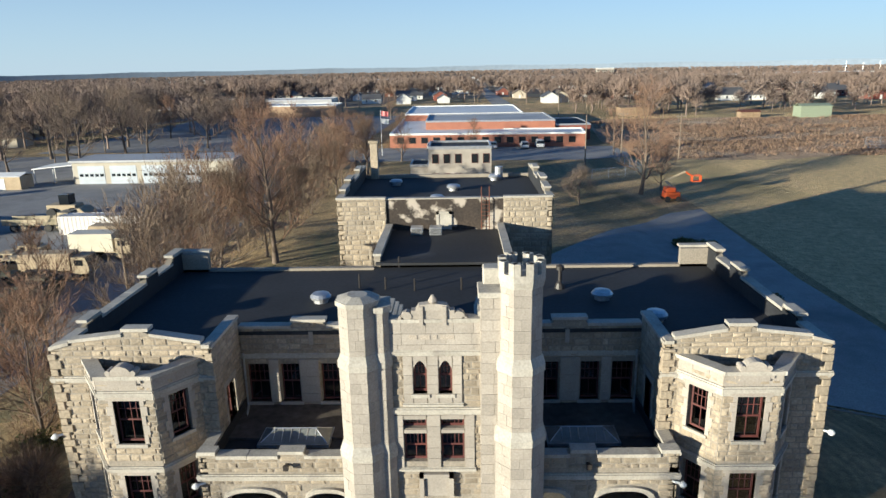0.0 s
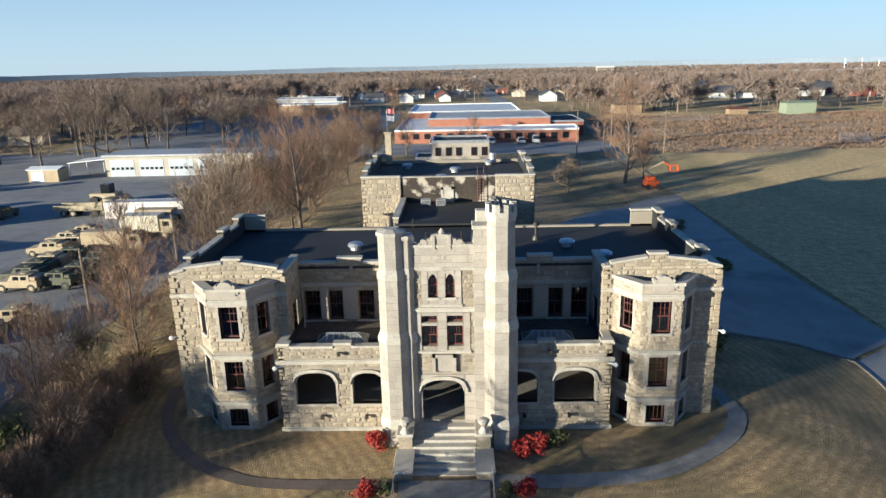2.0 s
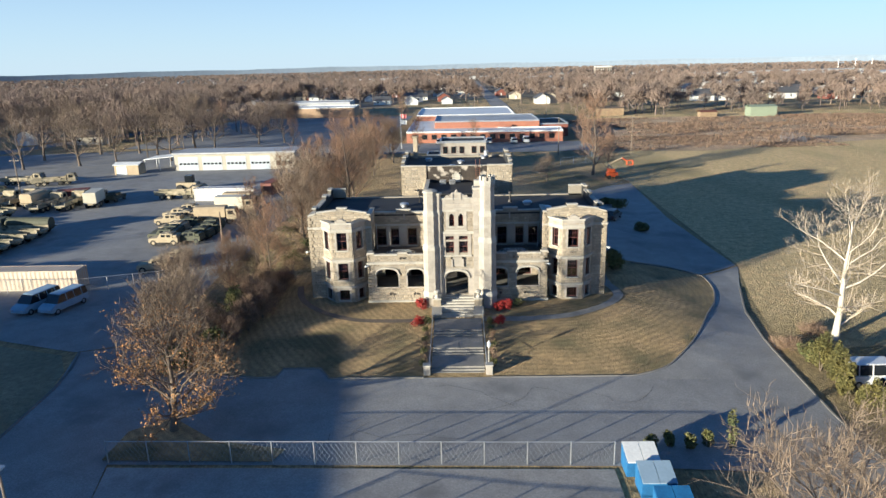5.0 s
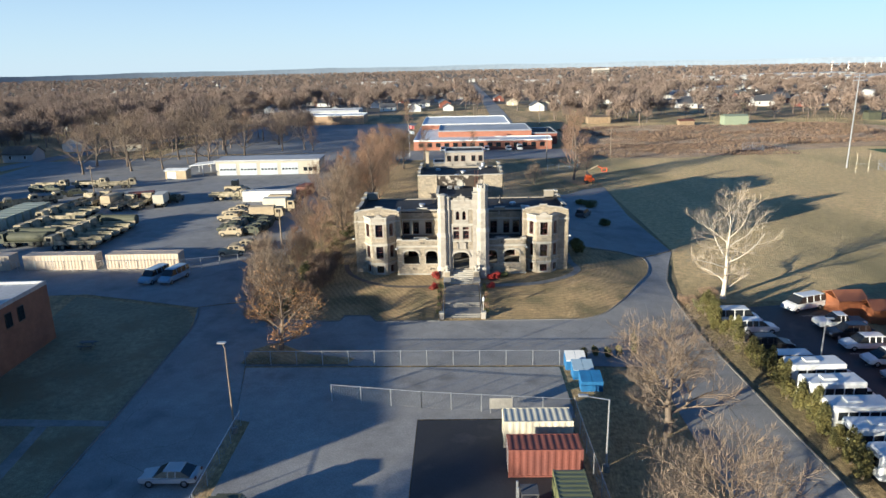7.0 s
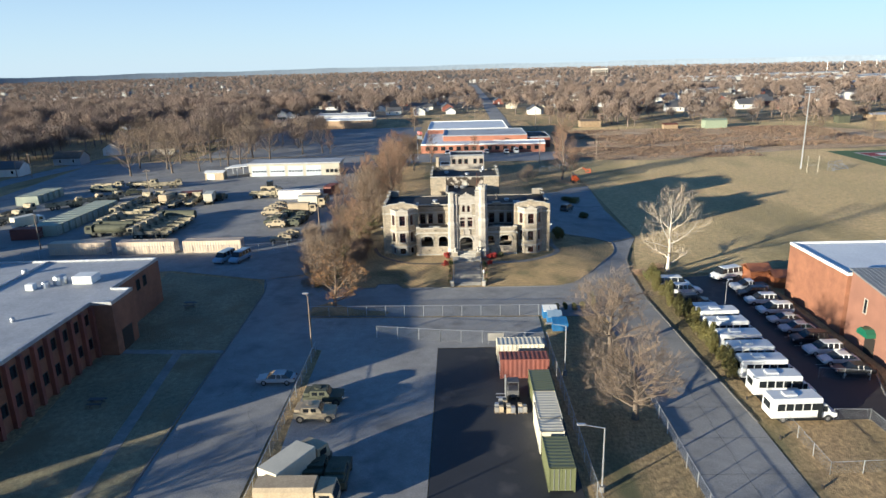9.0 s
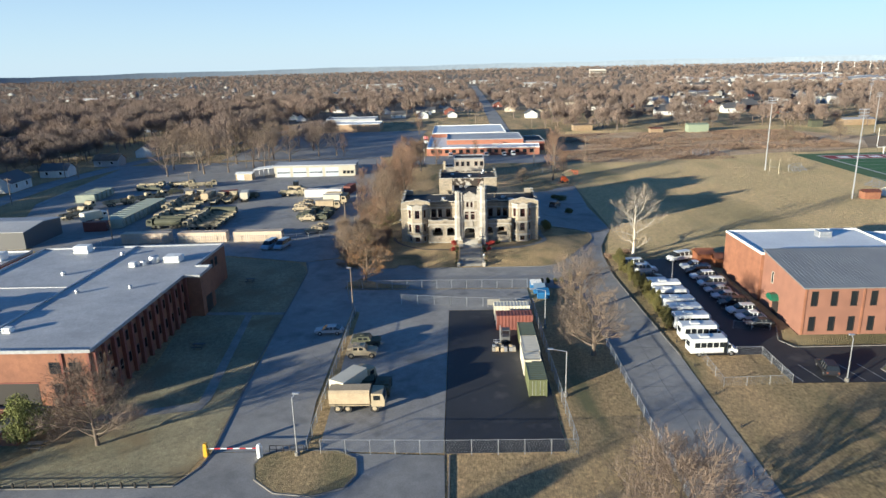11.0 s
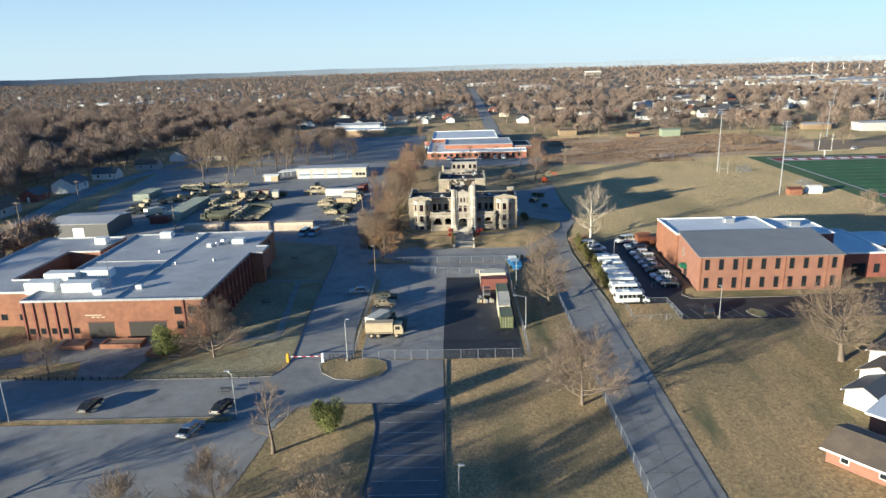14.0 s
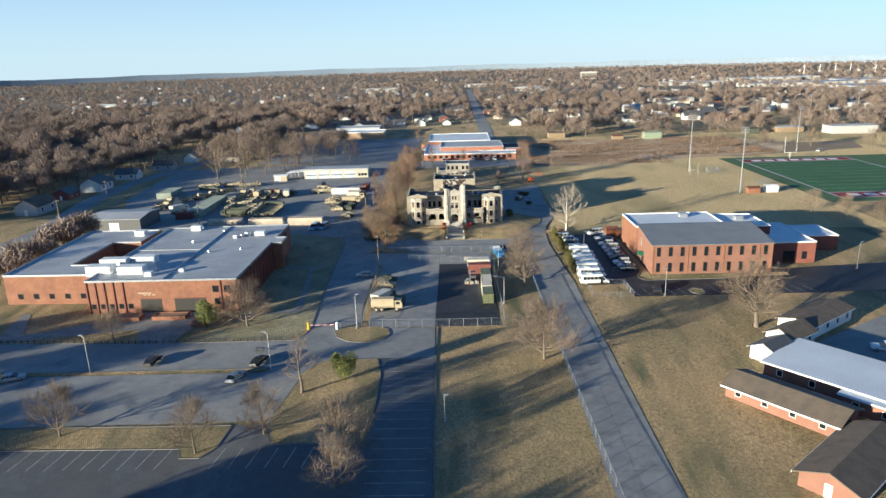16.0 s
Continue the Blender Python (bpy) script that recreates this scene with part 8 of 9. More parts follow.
woods("horizon_woods", 9000, (-3600, 4000), (1700, 4700), (11, 19), 28, 0.9, "far leafless woodland on the horizon", wedge)
OPEN[1] = (-72, 48, 140, 300)
woods("lot_trees", 60, (-150, -74), (158, 262), (9, 14), 300, 0.11, "bare trees scattered over the parking ground")
OPEN[0] = (-108, 60, -300, 150)
# out-of-view trees, added to throw long shadows over the entrance road
woods("west_woods", 48, (-175, -116), (-215, -112), (11, 16), 240, 0.24, "unseen bare trees added beside the entrance road for their shadows")
woods("west_woods", 60, (-125, -100), (-60, -10), (9, 13), 240, 0.22, "bare trees west of the brick building", lambda x, y: x < -116)
OPEN[0] = (-34, 60, -300, 150)
# bank and trees out of view, added to shade the parking and grass
drape("verge", [(-118, -259), (-48, -259), (-48, -158), (-118, -158)], GRASS, 0.12, "unseen dry grass bank added under the shade trees", "verge", 6)
woods("south_trees", 30, (-86, -55), (-202, -163), (11, 16), 240, 0.2, "unseen bare trees added to shade the parking and grass")
HM = [paint("white_siding", (0.66, 0.66, 0.64)), paint("cream_siding", (0.52, 0.46, 0.36)), paint("grey_siding", (0.34, 0.36, 0.38)), BRICK_DARK]
rows = [[], [], [], []]
for i, (x, y) in enumerate(HOUSES):
    rows[(0, 0, 1, 0, 2, 3)[i % 6]].append((x, y, nr.choice([0, 90, 180, 4, 94]), nr.uniform(0.85, 1.25)))
for i, rr in enumerate(rows):
    p = gable_house("dwelling", 0, 0, 0, 11, 7.5, 3.0, 2.2, HM[i], (CHARCOAL, SHINGLE, SHINGLE, CHARCOAL)[i], ("white clapboard house with a dark gabled roof among trees", "cream clapboard house with a brown gabled roof among trees", "grey clapboard house with a shingle roof among trees", "brown brick house with a dark gabled roof among trees")[i], 2, "houses among the trees")
    for j, (x, y, a, s) in enumerate(rr):
        m = pose(x, y, ground_z(x, y), 0, 0, a)
        if j == len(rr) - 1:
            p.matrix_basis = m
        else:
            copy_thing(p, m).scale = (s, s, s)
# large pale roofs far off
PANEL = mat("pale_wall_panel", (0.46, 0.45, 0.43), (0.40, 0.39, 0.37), 0.7, 0.05, 1.0, 0.15, 0)
for x, y, w, d, h in ((-110, 640, 70, 30, 7), (-330, 420, 60, 40, 6), (270, 640, 50, 25, 6), (150, 1150, 60, 30, 9), (520, 760, 110, 50, 8), (700, 900, 160, 70, 9), (860, 820, 120, 60, 8), (640, 1080, 200, 60, 9), (900, 1200, 240, 80, 10), (500, 1250, 120, 50, 9), (1150, 1350, 260, 90, 10), (760, 1450, 200, 60, 10), (1200, 1050, 180, 70, 9), (-560, 900, 90, 40, 8), (-160, 1300, 70, 30, 10), (60, 1500, 70, 25, 9), (420, 470, 60, 30, 7), (560, 560, 70, 40, 7)):
    z = ground_z(x, y)
    t = slab_building("warehouse", [(x - w / 2, y - d / 2), (x + w / 2, y - d / 2), (x + w / 2, y + d / 2), (x - w / 2, y + d / 2)], z, z + h * 0.8, PANEL, FLATROOF, "large pale flat-roofed warehouse among distant trees", 0.5)
    t["group"] = "distant warehouses"
    openings(t, Face((x - w / 2, y - d / 2), (x + w / 2, y - d / 2)), [(w * k / 6 + 3, w * k / 6 + 7, z + 1, z + 4) for k in range(5)])
z = ground_z(420, 1960)
t = slab_building("tower_block", [(398, 1955), (446, 1955), (446, 1975), (398, 1975)], z, z + 20, ASHLAR, WHITEROOF, "pale concrete apartment tower on the horizon", 1.0)
openings(t, Face((398, 1955), (446, 1955)), [(2 + 5.8 * k, 5.5 + 5.8 * k, z + 3 + 5 * j, z + 6 + 5 * j) for k in range(8) for j in range(3)])
# small houses beyond counting, far out among the trees
def far_roofs(n):
    x, y = nr.uniform(-1500, 1900, n), 430 + 1900 * nr.uniform(0, 1, n) ** 1.4
    # gathered in loose streets
    x = np.where(nr.uniform(0, 1, n) < 0.6, np.round(x / 170) * 170 + nr.normal(size=n) * 22, x)
    m = ~is_open(x, y) & (np.abs(x) < 0.74 * (y + 260))
    x, y = x[m], y[m]
    L, W, h, a = nr.uniform(4.5, 9, len(x)), nr.uniform(3.2, 4.5, len(x)), nr.uniform(3.2, 5.5, len(x)), nr.choice([0, 1.57], len(x)) + nr.normal(size=len(x)) * 0.1
    vv, ff, o = [], [], 0
    for i in range(len(x)):
        c, s_, z = math.cos(a[i]), math.sin(a[i]), ground_z(x[i], y[i])
        for u, w, q in ((-1, -1, -0.5), (1, -1, -0.5), (1, 1, -0.5), (-1, 1, -0.5), (-1, -1, h[i]), (1, -1, h[i]), (1, 1, h[i]), (-1, 1, h[i]), (-1, 0, h[i] + 2), (1, 0, h[i] + 2)):
            u, w = u * L[i], w * W[i]
            vv.append((x[i] + u * c - w * s_, y[i] + u * s_ + w * c, z + q))
        for f_ in ((0, 1, 5), (0, 5, 4), (1, 2, 6), (1, 6, 5), (2, 3, 7), (2, 7, 6), (3, 0, 4), (3, 4, 7), (4, 5, 9), (4, 9, 8), (6, 7, 8), (6, 8, 9), (5, 6, 9), (7, 4, 8)):
            ff.append([o + k for k in f_])
        o += 10
    siding = mat("weathered_pale_siding", (0.44, 0.44, 0.42), (0.22, 0.20, 0.19), 0.8, 0.02, 0.5, 0.2, 0, rnd="island", rnd_amt=0.5)
    triangles("far_houses", vv, ff, siding, "pale small houses scattered among distant bare trees", "houses")


far_roofs(430)
# rise on the horizon, its distance haze painted in as a blue base colour
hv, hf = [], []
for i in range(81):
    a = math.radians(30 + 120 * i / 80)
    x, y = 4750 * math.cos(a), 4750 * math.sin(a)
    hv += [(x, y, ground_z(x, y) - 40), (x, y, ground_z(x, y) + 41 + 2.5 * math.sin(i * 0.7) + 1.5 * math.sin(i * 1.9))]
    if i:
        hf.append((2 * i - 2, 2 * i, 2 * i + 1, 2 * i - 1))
tagged(raw("backdrop", hv, hf, mat("hazy_blue_woodland", (0.22, 0.27, 0.34), (0.20, 0.245, 0.31), 1.0, 0.004, 0.05, 0.1, 0)), "wooded rise on the horizon with blue haze painted into its colour", "backdrop", kind="structure")
# dry brush on the field's far edge
def brush(name, n, xr, yr, h, label):
    # thickets with gaps between them
    c = np.stack([nr.uniform(*xr, n // 60), nr.uniform(*yr, n // 60)], -1)[nr.randint(0, n // 60, n)]
    x = np.clip(c[:, 0] + nr.normal(size=n) * 5.5, *xr)
    y = np.clip(c[:, 1] + nr.normal(size=n) * 2.2, *yr)
    z = np.array([ground_z(a, b) for a, b in zip(x, y)])
    k = 7
    th = nr.uniform(0, 6.28, (n, k))
    d = np.stack([np.cos(th) * 0.8, np.sin(th) * 0.8, nr.uniform(0.3, 1.2, (n, k))], -1) * (h * nr.uniform(0.4, 1.2, n))[:, None, None]
    c = np.stack([x, y, z], -1)[:, None] + nr.normal(size=(n, k, 3)) * [0.4, 0.4, 0.0]
    w = np.stack([-np.sin(th), np.cos(th), 0 * th], -1) * 0.16
    v = np.stack([c + d, c + w, c - w], 2).reshape(-1, 3)
    return triangles(name, v, np.arange(len(v)).reshape(-1, 3), BRUSH, label, "brush")


SCRUBLAND = mat("scrub_ground", (0.42, 0.29, 0.19), (0.30, 0.215, 0.13), 0.95, 0.05, 1.2, 0.35, 0, spots=((0.50, 0.40, 0.30), 0.03, 0.55, 0.68), mid=(0.3, 0.3), grain=(5, 0.6), sheen=(0.8, 0.6, 0.38))
drape("scrubland", [(42, 124), (70, 121), (120, 136), (180, 150), (200, 190), (178, 224), (100, 230), (48, 226), (40, 160)], SCRUBLAND, 0.06, "rough rust-brown scrub ground beyond the field", "ground", 10)
brush("dry_scrub", 5200, (46, 176), (152, 226), 0.9, "rust-brown dry scrub at the field's edge")
brush("dry_scrub", 2200, (42, 112), (126, 158), 0.6, "rust-brown dry scrub at the field's edge")
drape("bare_patch", [(95, 150), (150, 140), (230, 160), (240, 190), (150, 185), (100, 172)], DIRT, 0.05, "bare pale earth on the field", "ground", 10)

# ---- walk and steps before the castle ----
front = thing("front_walk", 0, -12, -1.2, "shaded concrete walk with three short flights of steps", "walk", kind="structure")
levels = [(-6.8, -9.6, 0.0), (-10.5, -12.9, -0.42), (-13.8, -15.9, -0.86)]
for k, (y0, y1, z) in enumerate(levels):
    bm = B()
    box(bm, -2.35, 2.35, y1, y0, z - 0.8, z + 0.0 if k else z + 0.02)
    part("landing", bm, PATHC, front)
    for j in range(3):
        bm = B()
        yy = y1 - 0.3 * (j + 1)
        box(bm, -2.35, 2.35, yy, y1 + 0.02, z - 0.9, z - 0.145 * (j + 1))
        part("step", bm, PATHC, front)
for x in (-2.5, 2.5):
    bm = B()
    for (y0, y1, z) in levels:
        rod(bm, (x, y0, z + 0.9), (x, y1, z + 0.9), 0.022, n=5), rod(bm, (x, y1, z + 0.9), (x, y1 - 0.9, z + 0.45), 0.022, n=5)
        for y in (y0 - 0.1, (y0 + y1) / 2, y1):
            rod(bm, (x, y, z - 0.2), (x, y, z + 0.9), 0.022, n=5)
    part("handrail", bm, METAL, front)
for s in (-1, 1):
    bm = B()
    box(bm, s * 2.62 - 0.12, s * 2.62 + 0.12, -16.6, -6.9, -1.9, -0.75)
    part("edging", bm, KERB, front)
    t = thing("gate_pier", s * 2.72, -16.6, ground_z(s * 2.7, -16.6), "short limestone gate pier at the foot of the walk", "pier", "gate piers")
    z = ground_z(s * 2.7, -16.6)
    bm = B()
    box(bm, s * 2.72 - 0.3, s * 2.72 + 0.3, -16.9, -16.3, z - 0.2, z + 0.8, 0.03)
    part("shaft", bm, ASHLAR, t)
    bm = B()
    box(bm, s * 2.72 - 0.36, s * 2.72 + 0.36, -16.96, -16.24, z + 0.8, z + 0.93, 0.03)
    part("cap", bm, COPING, t)
z = ground_z(2.75, -15.3)
t = thing("garden_lamp", 2.75, -15.3, z, "pale cast garden lamp post beside the steps", "lamp")
bm = B()
lathe(bm, 2.75, -15.3, [(0.16, z - 0.1), (0.14, z + 0.2), (0.06, z + 0.3), (0.05, z + 1.7), (0.09, z + 1.75)], 8)
part("post", bm, COPING, t)
bm = B()
lathe(bm, 2.75, -15.3, [(0.09, z + 1.75), (0.17, z + 1.9), (0.17, z + 2.15), (0.06, z + 2.35), (0.02, z + 2.42)], 8)
part("lantern", bm, WHITE, t)

# ---- fences ----
def chain_fence(pts, h=1.8, label="galvanised chain-link fence on steel posts", wires=True, step=3.0, name="chain_link_fence", base=0.06):
    x0, y0 = pts[0]
    t = thing(name, x0, y0, ground_z(x0, y0), label, "fence")
    mesh = B()
    for a, b in zip(pts, pts[1:]):
        L = math.hypot(b[0] - a[0], b[1] - a[1])
        n = max(1, round(L / step))
        def at(s, z):
            x, y = a[0] + (b[0] - a[0]) * s / L, a[1] + (b[1] - a[1]) * s / L
            return (x, y, ground_z(x, y) + base + z)
        for i in range(n + 1):
            p = B()
            rod(p, at(L * i / n, -0.1), at(L * i / n, h + 0.05), 0.045, n=6)
            part("post", p, METAL, t)
        for i in range(n):
            rail = B()
            rod(rail, at(L * i / n, h), at(L * (i + 1) / n, h), 0.03, n=4)
            part("rail", rail, METAL, t)
        if wires:
            m = int(L / 0.34)
            w = L / m
            for i in range(-3, m):
                for s in (1, -1):
                    u0, u1 = i * w, i * w + 3 * w
                    za, zb = (0.05, h) if s > 0 else (h, 0.05)
                    if u0 < 0:
                        za, u0 = za + (zb - za) * (-u0) / (3 * w), 0
                    if u1 > L:
                        zb, u1 = za + (zb - za) * (L - u0) / (u1 - u0) if u1 > u0 else zb, L
                    rod(mesh, at(u0, za), at(u1, zb), 0.007, n=3)
    if wires:
        part("wire_mesh", mesh, WIRE, t)
    else:
        mesh.free()
    return t


chain_fence([(-24.6, -29.4), (10.6, -30.0)], 1.7)
chain_fence([(-13.3, -37.6), (-4.2, -39.2), (10.4, -40.9)], 1.8)
chain_fence([(10.4, -40.9), (10.9, -85.9), (-4.4, -85.9), (-18.9, -85.5)], 1.9)
chain_fence([(-21.2, -42), (-20.7, -84.6)], 1.5)
chain_fence([(20.2, -57), (20.7, -99), (22.0, -145), (22.6, -200)], 1.5)
chain_fence([(33.3, -60.9), (33.3, -70.3), (42.8, -69.8), (42.5, -60.8), (38.7, -60.7)], 1.3)
chain_fence([(42, -51.1), (47.6, -52)], 1.3)
chain_fence([(-91, 4), (-86, 6.6), (-46, 6.4), (-32, 11)], 1.8)
chain_fence([(36, 130), (36.5, 105), (26, 100)], 1.8, step=4)
t = thing("notice_board", 3.2, -39.5, ground_z(3.2, -39.5), "blank pale notice board on the fence", "sign")
bm = B()
box(bm, 2.4, 4.6, -40.35, -40.3, ground_z(3, -40) + 0.6, ground_z(3, -40) + 1.7)
part("board", bm, PATHC, t)
bm = B()
for x in (2.5, 4.5):
    rod(bm, (x, -40.27, ground_z(3, -40) - 0.1), (x, -40.27, ground_z(3, -40) + 1.7), 0.04, n=5)
part("post", bm, METAL, t)
fp = thing("rail_fence", -68, -91, ground_z(-68, -91), "low dark post-and-rail fence along the road", "fence")
for i in range(46):
    x = -104 + 1.5 * i
    y = -90.0 - 1.6 * smooth01((x + 104) / 40)
    bm = B()
    box(bm, x - 0.07, x + 0.07, y - 0.07, y + 0.07, ground_z(x, y) - 0.2, ground_z(x, y) + 0.75)
    part("post", bm, FRAME_DARK, fp)
bm = B()
for i in range(45):
    x0, x1 = -104 + 1.5 * i, -102.5 + 1.5 * i
    y0, y1 = (-90.0 - 1.6 * smooth01((q + 104) / 40) for q in (x0, x1))
    rod(bm, (x0, y0, ground_z(x0, y0) + 0.5), (x1, y1, ground_z(x1, y1) + 0.5), 0.03, n=4)
part("rail", bm, FRAME_DARK, fp)
# gate barrier
z = ground_z(-29, -85.8)
t = thing("gate_barrier", -32.2, -85.6, z, "red and white striped road barrier with a yellow post", "barrier")
bm = B()
box(bm, -32.6, -32.1, -85.9, -85.3, z, z + 1.3, 0.06), box(bm, -32.55, -32.2, -85.8, -85.4, z + 1.3, z + 1.7)
part("housing", bm, paint("safety_yellow", (0.62, 0.36, 0.03)), t)
for k in range(8):
    bm = B()
    rod(bm, (-32.1 + 0.75 * k, -85.6, z + 1.0), (-31.35 + 0.75 * k, -85.6, z + 1.0), 0.07, n=6)
    part("arm", bm, (WHITE, paint("signal_red", (0.5, 0.03, 0.03)))[k % 2], t)
bm = B()
lathe(bm, -25.9, -86, [(0.35, z), (0.35, z + 1.5), (0.2, z + 1.8)], 10)
part("end_post", bm, WHITE, t)
fp = thing("gate_rail", -23, -85.2, z, "short dark steel rail beside the barrier", "fence")
for k in range(6):
    bm = B()
    rod(bm, (-25 + 0.8 * k, -85.1, z), (-25 + 0.8 * k, -85.1, z + 1.0), 0.05, n=6)
    part("post", bm, FRAME_DARK, fp)
bm = B()
rod(bm, (-25, -85.1, z + 1.0), (-21, -85.1, z + 1.0), 0.05, n=6), rod(bm, (-25, -85.1, z + 0.5), (-21, -85.1, z + 0.5), 0.04, n=6)
part("rail", bm, FRAME_DARK, fp)

# ---- lamps, poles, masts ----
def street_lamp(x, y, h, arm, label, base=True, material=None):
    z = ground_z(x, y)
    t = thing("street_lamp", x, y, z, label, "street lamp", "street lamps")
    bm = B()
    rod(bm, (x, y, z - 0.1), (x, y, z + h), 0.10, 0.06, 8)
    part("pole", bm, material or METAL, t)
    if base:
        bm = B()
        lathe(bm, x, y, [(0.3, z - 0.1), (0.3, z + 0.6), (0.12, z + 0.62)], 10)
        part("base", bm, KERB, t)
    bm = B()
    dx, dy = arm
    rod(bm, (x, y, z + h - 0.05), (x + dx, y + dy, z + h + 0.35), 0.05, n=6)
    a = part("arm", bm, material or METAL, t)
    bm = B()
    box(bm, x + dx - 0.4, x + dx + 0.4, y + dy - 0.18, y + dy + 0.18, z + h + 0.28, z + h + 0.45, 0.05)
    part("lamp_head", bm, METAL, a)
    return t


street_lamp(11.5, -72.5, 6.6, (-2.1, 0), "tall grey street lamp with a curved arm beside the fence")
street_lamp(11.6, -49.5, 6.6, (-2.1, 0), "tall grey street lamp with a curved arm beside the fence")
street_lamp(50.3, -69.4, 6.4, (0, 0.5), "grey car-park lamp on a concrete base")
street_lamp(37.6, -32.5, 5.8, (0.4, 0), "grey car-park lamp by the hedge")
street_lamp(-70.7, -105, 7.5, (-0.8, 0.3), "grey lamp on the verge between the roads", False)
street_lamp(-35.5, -105, 7.5, (-0.8, 0.3), "grey lamp on the verge between the roads", False)
street_lamp(-21.6, -85.8, 7.6, (0.4, 0.3), "lamp with twin heads on the kerbed island")
street_lamp(-21.4, -43.2, 8.6, (-0.3, 0.2), "tan floodlight pole beside the yard fence", True, LAMP_GREY)
street_lamp(-1.8, -125.4, 5.0, (0.3, 0.2), "slim grey lamp at the edge of the parking", True)
street_lamp(105, -53, 7, (0.4, 0), "car-park lamp on a concrete base")
street_lamp(118, -62, 7, (0.4, 0), "car-park lamp on a concrete base")
def wood_pole(x, y, h, cross=True, label="weathered wooden utility pole"):
    z = ground_z(x, y)
    t = thing("utility_pole", x, y, z, label, "utility pole", "utility poles")
    bm = B()
    rod(bm, (x, y, z - 0.2), (x, y, z + h), 0.15, 0.10, 8)
    part("pole", bm, LAMP_GREY, t)
    if cross:
        bm = B()
        box(bm, x - 1.1, x + 1.1, y - 0.06, y + 0.06, z + h - 0.7, z + h - 0.55)
        c = part("crossarm", bm, LAMP_GREY, t)
        for k in (-0.95, -0.4, 0.4, 0.95):
            bm = B()
            lathe(bm, x + k, y, [(0.05, z + h - 0.55), (0.07, z + h - 0.45), (0.03, z + h - 0.36)], 6)
            part("insulator", bm, PATHC, c)
for p in ((-32.8, 19.5, 7.0, False), (-92.6, 12.5, 8, False), (-94.3, 70.2, 8.5), (-32.2, 37.6, 6, False), (-93, 129, 10), (-85.4, 137.6, 10, False), (-155.7, 111, 9), (-161.8, 112, 9), (49.7, 124, 10), (37.5, 126, 10.5), (28, 118, 10.5, False), (-150, 60, 9), (-148, 20, 9), (40, 240, 10), (8, 260, 10), (-46, 300, 10)):
    wood_pole(*p)
def stadium_mast(x, y, h):
    z = ground_z(x, y)
    t = thing("floodlight_mast", x, y, z, "tall pale stadium floodlight mast", "floodlight", "stadium masts")
    bm = B()
    rod(bm, (x, y, z - 0.2), (x, y, z + h), 0.24, 0.12, 8)
    part("pole", bm, METAL, t)
    for k in range(3):
        bm = B()
        box(bm, x - 1.5, x + 1.5, y - 0.06, y + 0.06, z + h - 0.9 * k - 0.1, z + h - 0.9 * k)
        c = part("crossarm", bm, METAL, t)
        for j in range(5):
            bm = B()
            rod(bm, (x - 1.3 + 0.65 * j, y - 0.1, z + h - 0.9 * k + 0.05), (x - 1.3 + 0.65 * j, y + 0.25, z + h - 0.9 * k - 0.1), 0.2, n=8)
            part("floodlight", bm, METAL, c)
for p in ((111.1, 96, 26.3), (113.8, 43.7, 26.0), (215, 205, 20), (290, 340, 20), (300, 300, 20), (340, 360, 20)):
    stadium_mast(*p)
# flagpole by the school
z = ground_z(-17.5, 138)
t = thing("flagpole", -17.5, 138, z, "white flagpole with two small flags", "flagpole")
bm = B()
rod(bm, (-17.5, 138, z - 0.1), (-17.5, 138, z + 11), 0.09, 0.05, 6)
part("pole", bm, WHITE, t)
for dz, m_ in ((9.6, paint("red_flag_cloth", (0.45, 0.10, 0.10))), (7.8, WHITE)):
    v, f = [], []
    for i in range(9):
        v += [(-17.4 + 0.22 * i, 138 + 0.12 * math.sin(i * 1.1), z + dz + 1.1 - 0.02 * i), (-17.4 + 0.22 * i, 138 + 0.12 * math.sin(i * 1.1 + 0.3), z + dz - 0.04 * i)]
        if i:
            f.append((2 * i - 2, 2 * i, 2 * i + 1, 2 * i - 1))
    raw("flag", v, f, m_, t)
# antenna farm on the horizon
for k in range(5):
    x, y = 1010 + 51 * k, 1800 + 12 * (k % 4)
    t = thing("lattice_mast", x, y, ground_z(x, y), "thin pale lattice mast on the horizon", "mast", "distant masts")
    bm = B()
    z = ground_z(x, y)
    rod(bm, (x, y, z), (x, y, z + 30), 0.45, 0.3, 4)
    part("mast", bm, METAL, t)
    bm = B()
    box(bm, x - 2, x + 2, y - 0.3, y + 0.3, z + 26, z + 26.5)
    part("crossarm", bm, METAL, t)

# ---- football field ----
drape("football_field", [(139, 24), (260, 24), (260, 134), (139, 134)], mat("field_border", (0.06, 0.12, 0.04), None, 0.9), 0.06, "green surround of the football field", "field", 20)
drape("football_field", [(146, 30), (202, 30), (202, 128), (146, 128)], TURF, 0.10, "green artificial turf football field", "field", 20)
for y in (31, 118):
    drape("end_zone", [(147, y), (201, y), (201, y + 9), (147, y + 9)], MAROON, 0.14, "maroon end zone with white lettering bars", "field", 20)
    bm = B()
    for k in range(7):
        x = 152 + 6.4 * k
        box(bm, x, x + 4.4, y + 2.5, y + 6.5, ground_z(x, y) + 0.15, ground_z(x, y) + 0.17)
    tagged(part("end_zone_lettering", bm, WHITE), "white bars in the end zone", "markings", kind="structure")
stripe([((146.5, 30.5), (146.5, 127.5)), ((201.5, 30.5), (201.5, 127.5)), ((146, 30.5), (202, 30.5)), ((146, 127.5), (202, 127.5)), ((146, 40.3), (202, 40.3)), ((146, 117.7), (202, 117.7))], 1.1, 0.2, "field_line")
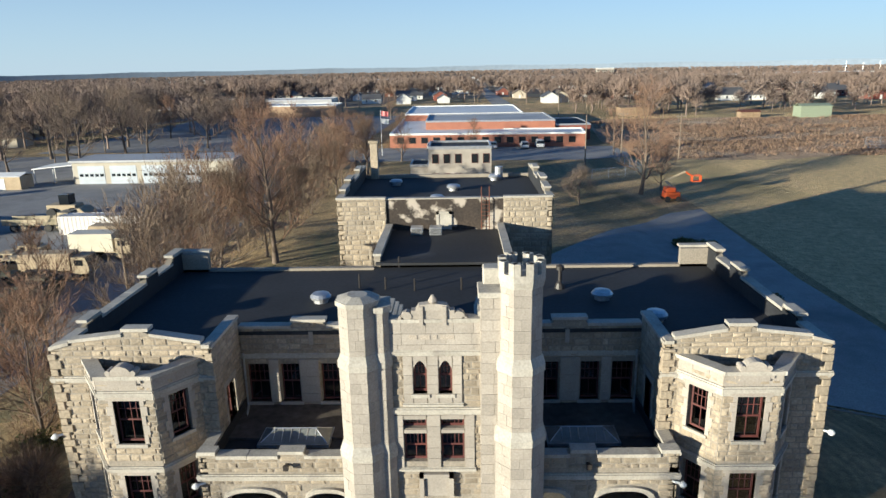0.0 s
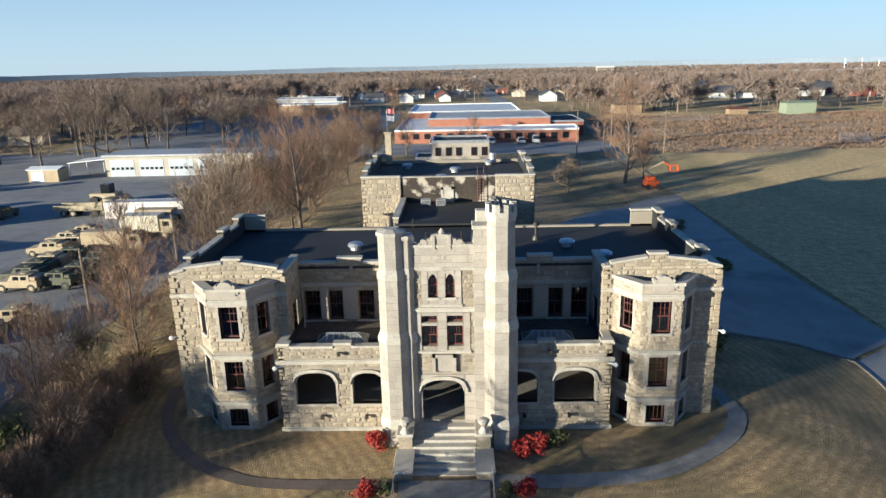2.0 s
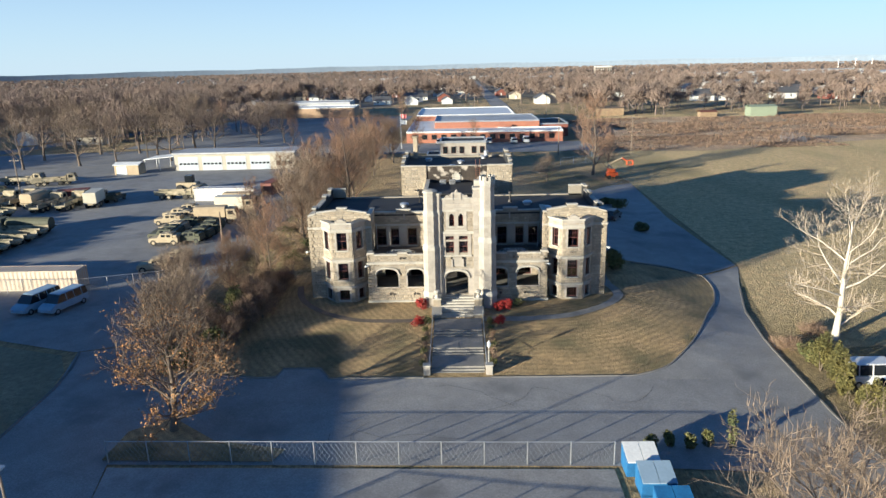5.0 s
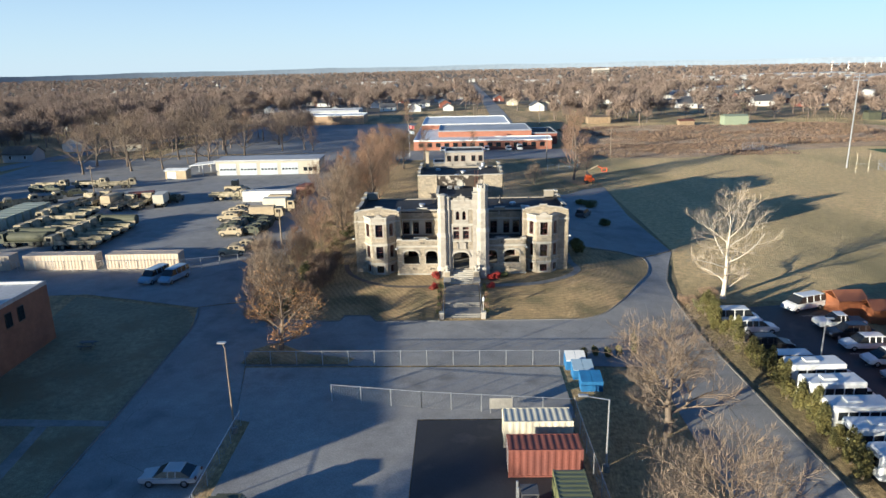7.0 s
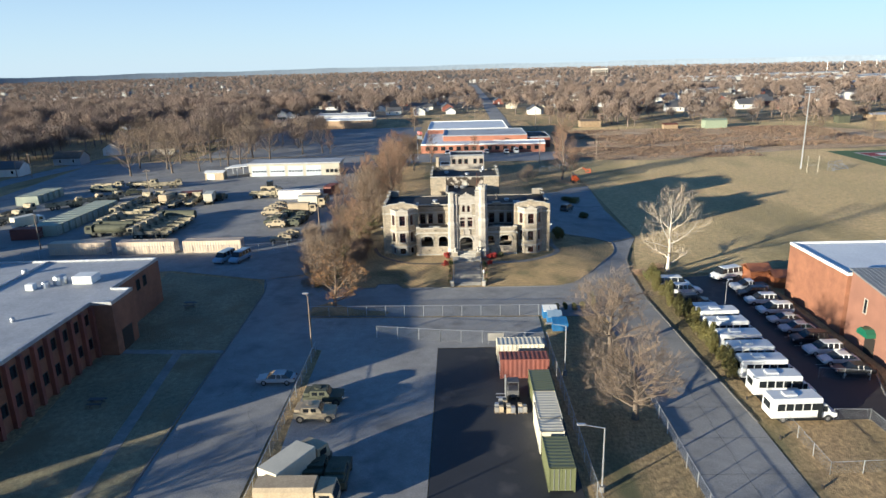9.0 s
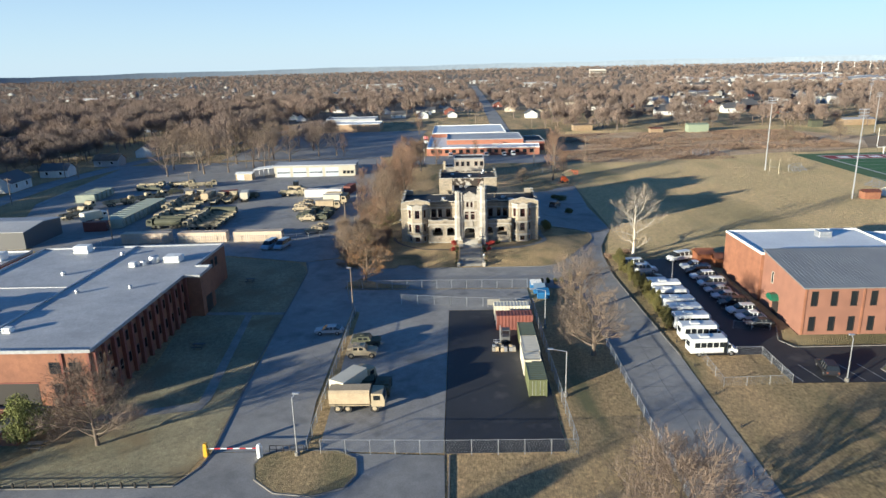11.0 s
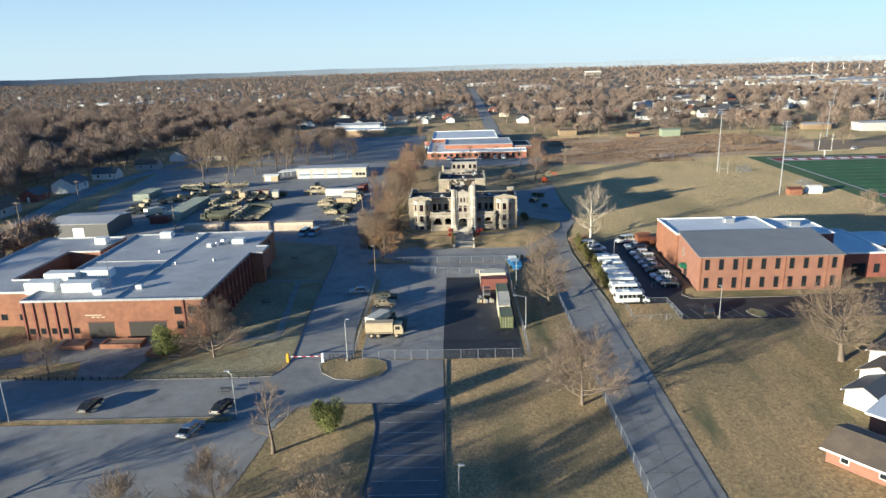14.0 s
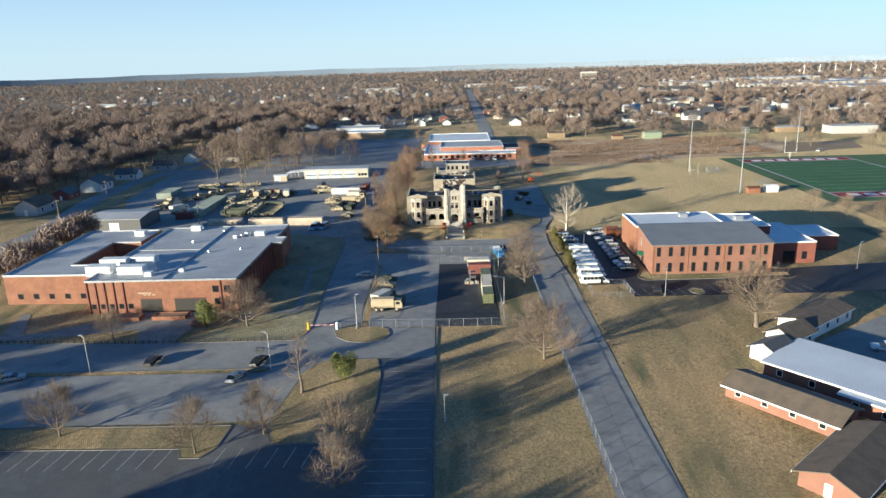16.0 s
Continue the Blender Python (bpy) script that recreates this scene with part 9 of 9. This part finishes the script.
stripe([((147, 40.3 + 7.74 * k), (201, 40.3 + 7.74 * k)) for k in range(1, 10)], 0.25, 0.2, "field_line")
for y, d in ((29, -1), (129, 1)):
    z = ground_z(174, y)
    t = thing("goalpost", 174, y, z, "white football goalpost on green turf", "goalpost", "goalposts")
    bm = B()
    rod(bm, (174, y, z), (174, y, z + 3), 0.15, n=6), rod(bm, (171, y, z + 3), (177, y, z + 3), 0.1, n=6)
    part("gooseneck", bm, WHITE, t)
    for x in (171, 177):
        bm = B()
        rod(bm, (x, y, z + 3), (x, y, z + 11), 0.08, n=6)
        part("upright", bm, WHITE, t)
def hut(x, y, w, d, h, m_, label, roof_m=None):
    z = ground_z(x, y)
    t = thing("hut", x, y, z, label, "hut")
    bm = B()
    box(bm, x - w / 2, x + w / 2, y - d / 2, y + d / 2, z - 0.3, z + h)
    part("wall", bm, m_, t)
    bm = B()
    side(bm, [(y - d / 2 - 0.2, z + h), (y, z + h + 0.7), (y + d / 2 + 0.2, z + h), (y + d / 2 + 0.2, z + h + 0.1), (y, z + h + 0.82), (y - d / 2 - 0.2, z + h + 0.1)], x - w / 2 - 0.2, x + w / 2 + 0.2, "y")
    part("roof", bm, roof_m or m_, t)
hut(119, 44, 4.5, 3.2, 2.0, BRICK, "small red hut beside the field", RUST), hut(127, 46, 4.5, 3.5, 2.0, WHITE, "small white hut beside the field")
hut(130, 226, 11, 6, 4.0, mat("sage_siding", (0.24, 0.28, 0.2), None, 0.8), "sage green storage hut beyond the scrub"), hut(108, 228, 7, 4, 2.0, DIRT, "low tan hut with a red roof", RUST)
hut(228, 246, 18, 9, 3.2, DIRT, "tan flat-roofed field house", FLATROOF), hut(262, 232, 30, 12, 5, PANEL, "pale flat-roofed field house", FLATROOF), hut(200, 236, 6, 5, 3.5, OLIVE, "dark green hut beyond the field")
hut(70, 246, 11, 7, 3.2, DIRT, "tan cottage at the field's edge", SHINGLE)
def bleachers(x, y, a):
    """Small aluminium stand with five stepped benches."""
    t = thing("bleachers", 0, 0, 0, "small aluminium bleachers beside the playing field", "bleachers", "field bleachers")
    for k in range(5):
        bm = B()
        box(bm, -3.6, 3.6, 0.62 * k, 0.62 * k + 0.26, 0.42 + 0.3 * k, 0.47 + 0.3 * k, 0.01)
        part("bench", bm, METAL, t)
    for x_ in (-3.2, 0, 3.2):
        bm = B()
        rod(bm, (x_, 0.1, 0.0), (x_, 2.7, 1.62), 0.05, n=5), rod(bm, (x_, 2.7, 0.0), (x_, 2.7, 2.6), 0.05, n=5), rod(bm, (x_, 0.1, 0.05), (x_, 2.7, 0.05), 0.04, n=5)
        part("frame", bm, METAL, t)
    bm = B()
    rod(bm, (-3.2, 2.7, 2.6), (3.2, 2.7, 2.6), 0.04, n=5), rod(bm, (-3.2, 2.7, 2.1), (3.2, 2.7, 2.1), 0.03, n=5)
    part("rail", bm, METAL, t)
    t.matrix_basis = pose(x, y, ground_z(x, y), 0, 0, a)


for p in ((122, 91.4, 25), (101.1, 134.8, -10), (129, 60, -80)):
    bleachers(*p)
z = ground_z(110.5, 87.5)
t = thing("practice_goal", 110.5, 87.5, z, "slim pale steel practice goalpost on dry grass", "goalpost", "goalposts")
bm = B()
for x in (108.8, 112.2):
    rod(bm, (x, 87.5, z), (x, 87.5, z + 5.4), 0.05, n=6)
rod(bm, (108.8, 87.5, z + 2.5), (112.2, 87.5, z + 2.5), 0.05, n=6)
part("goal_frame", bm, C_CREAM, t)
# low bollards along the right-hand road
for k in range(7):
    x, y = 31.4 + 0.05 * k, -56 - 8.2 * k
    z = ground_z(x, y)
    t = thing("bollard", x, y, z, "short dark bollard on the road verge", "bollard", "verge bollards")
    bm = B()
    lathe(bm, x, y, [(0.14, z - 0.1), (0.12, z + 0.35), (0.05, z + 0.42)], 8)
    part("post", bm, FRAME_DARK, t)
# benches on the forecourt grass
for x, y, a in ((-44.5, -55.5, 10), (-53.8, -83.5, 30), (-45.5, -24, 80), (-40, -96.6, 0)):
    z = ground_z(x, y)
    t = thing("picnic_table", x, y, z, "dark weathered picnic table on grass", "table", "picnic tables")
    for yy, zz, w in ((0, 0.74, 0.7), (-0.7, 0.44, 0.28), (0.7, 0.44, 0.28)):
        bm = B()
        box(bm, x - 0.9, x + 0.9, y + yy - w / 2, y + yy + w / 2, z + zz, z + zz + 0.05)
        part("tabletop" if not yy else "bench", bm, CHARCOAL, t)
    for k in (-0.6, 0.6):
        bm = B()
        rod(bm, (x + k, y - 0.7, z), (x + k, y + 0.25, z + 0.74), 0.05, n=4), rod(bm, (x + k, y + 0.7, z), (x + k, y - 0.25, z + 0.74), 0.05, n=4)
        part("leg", bm, CHARCOAL, t)
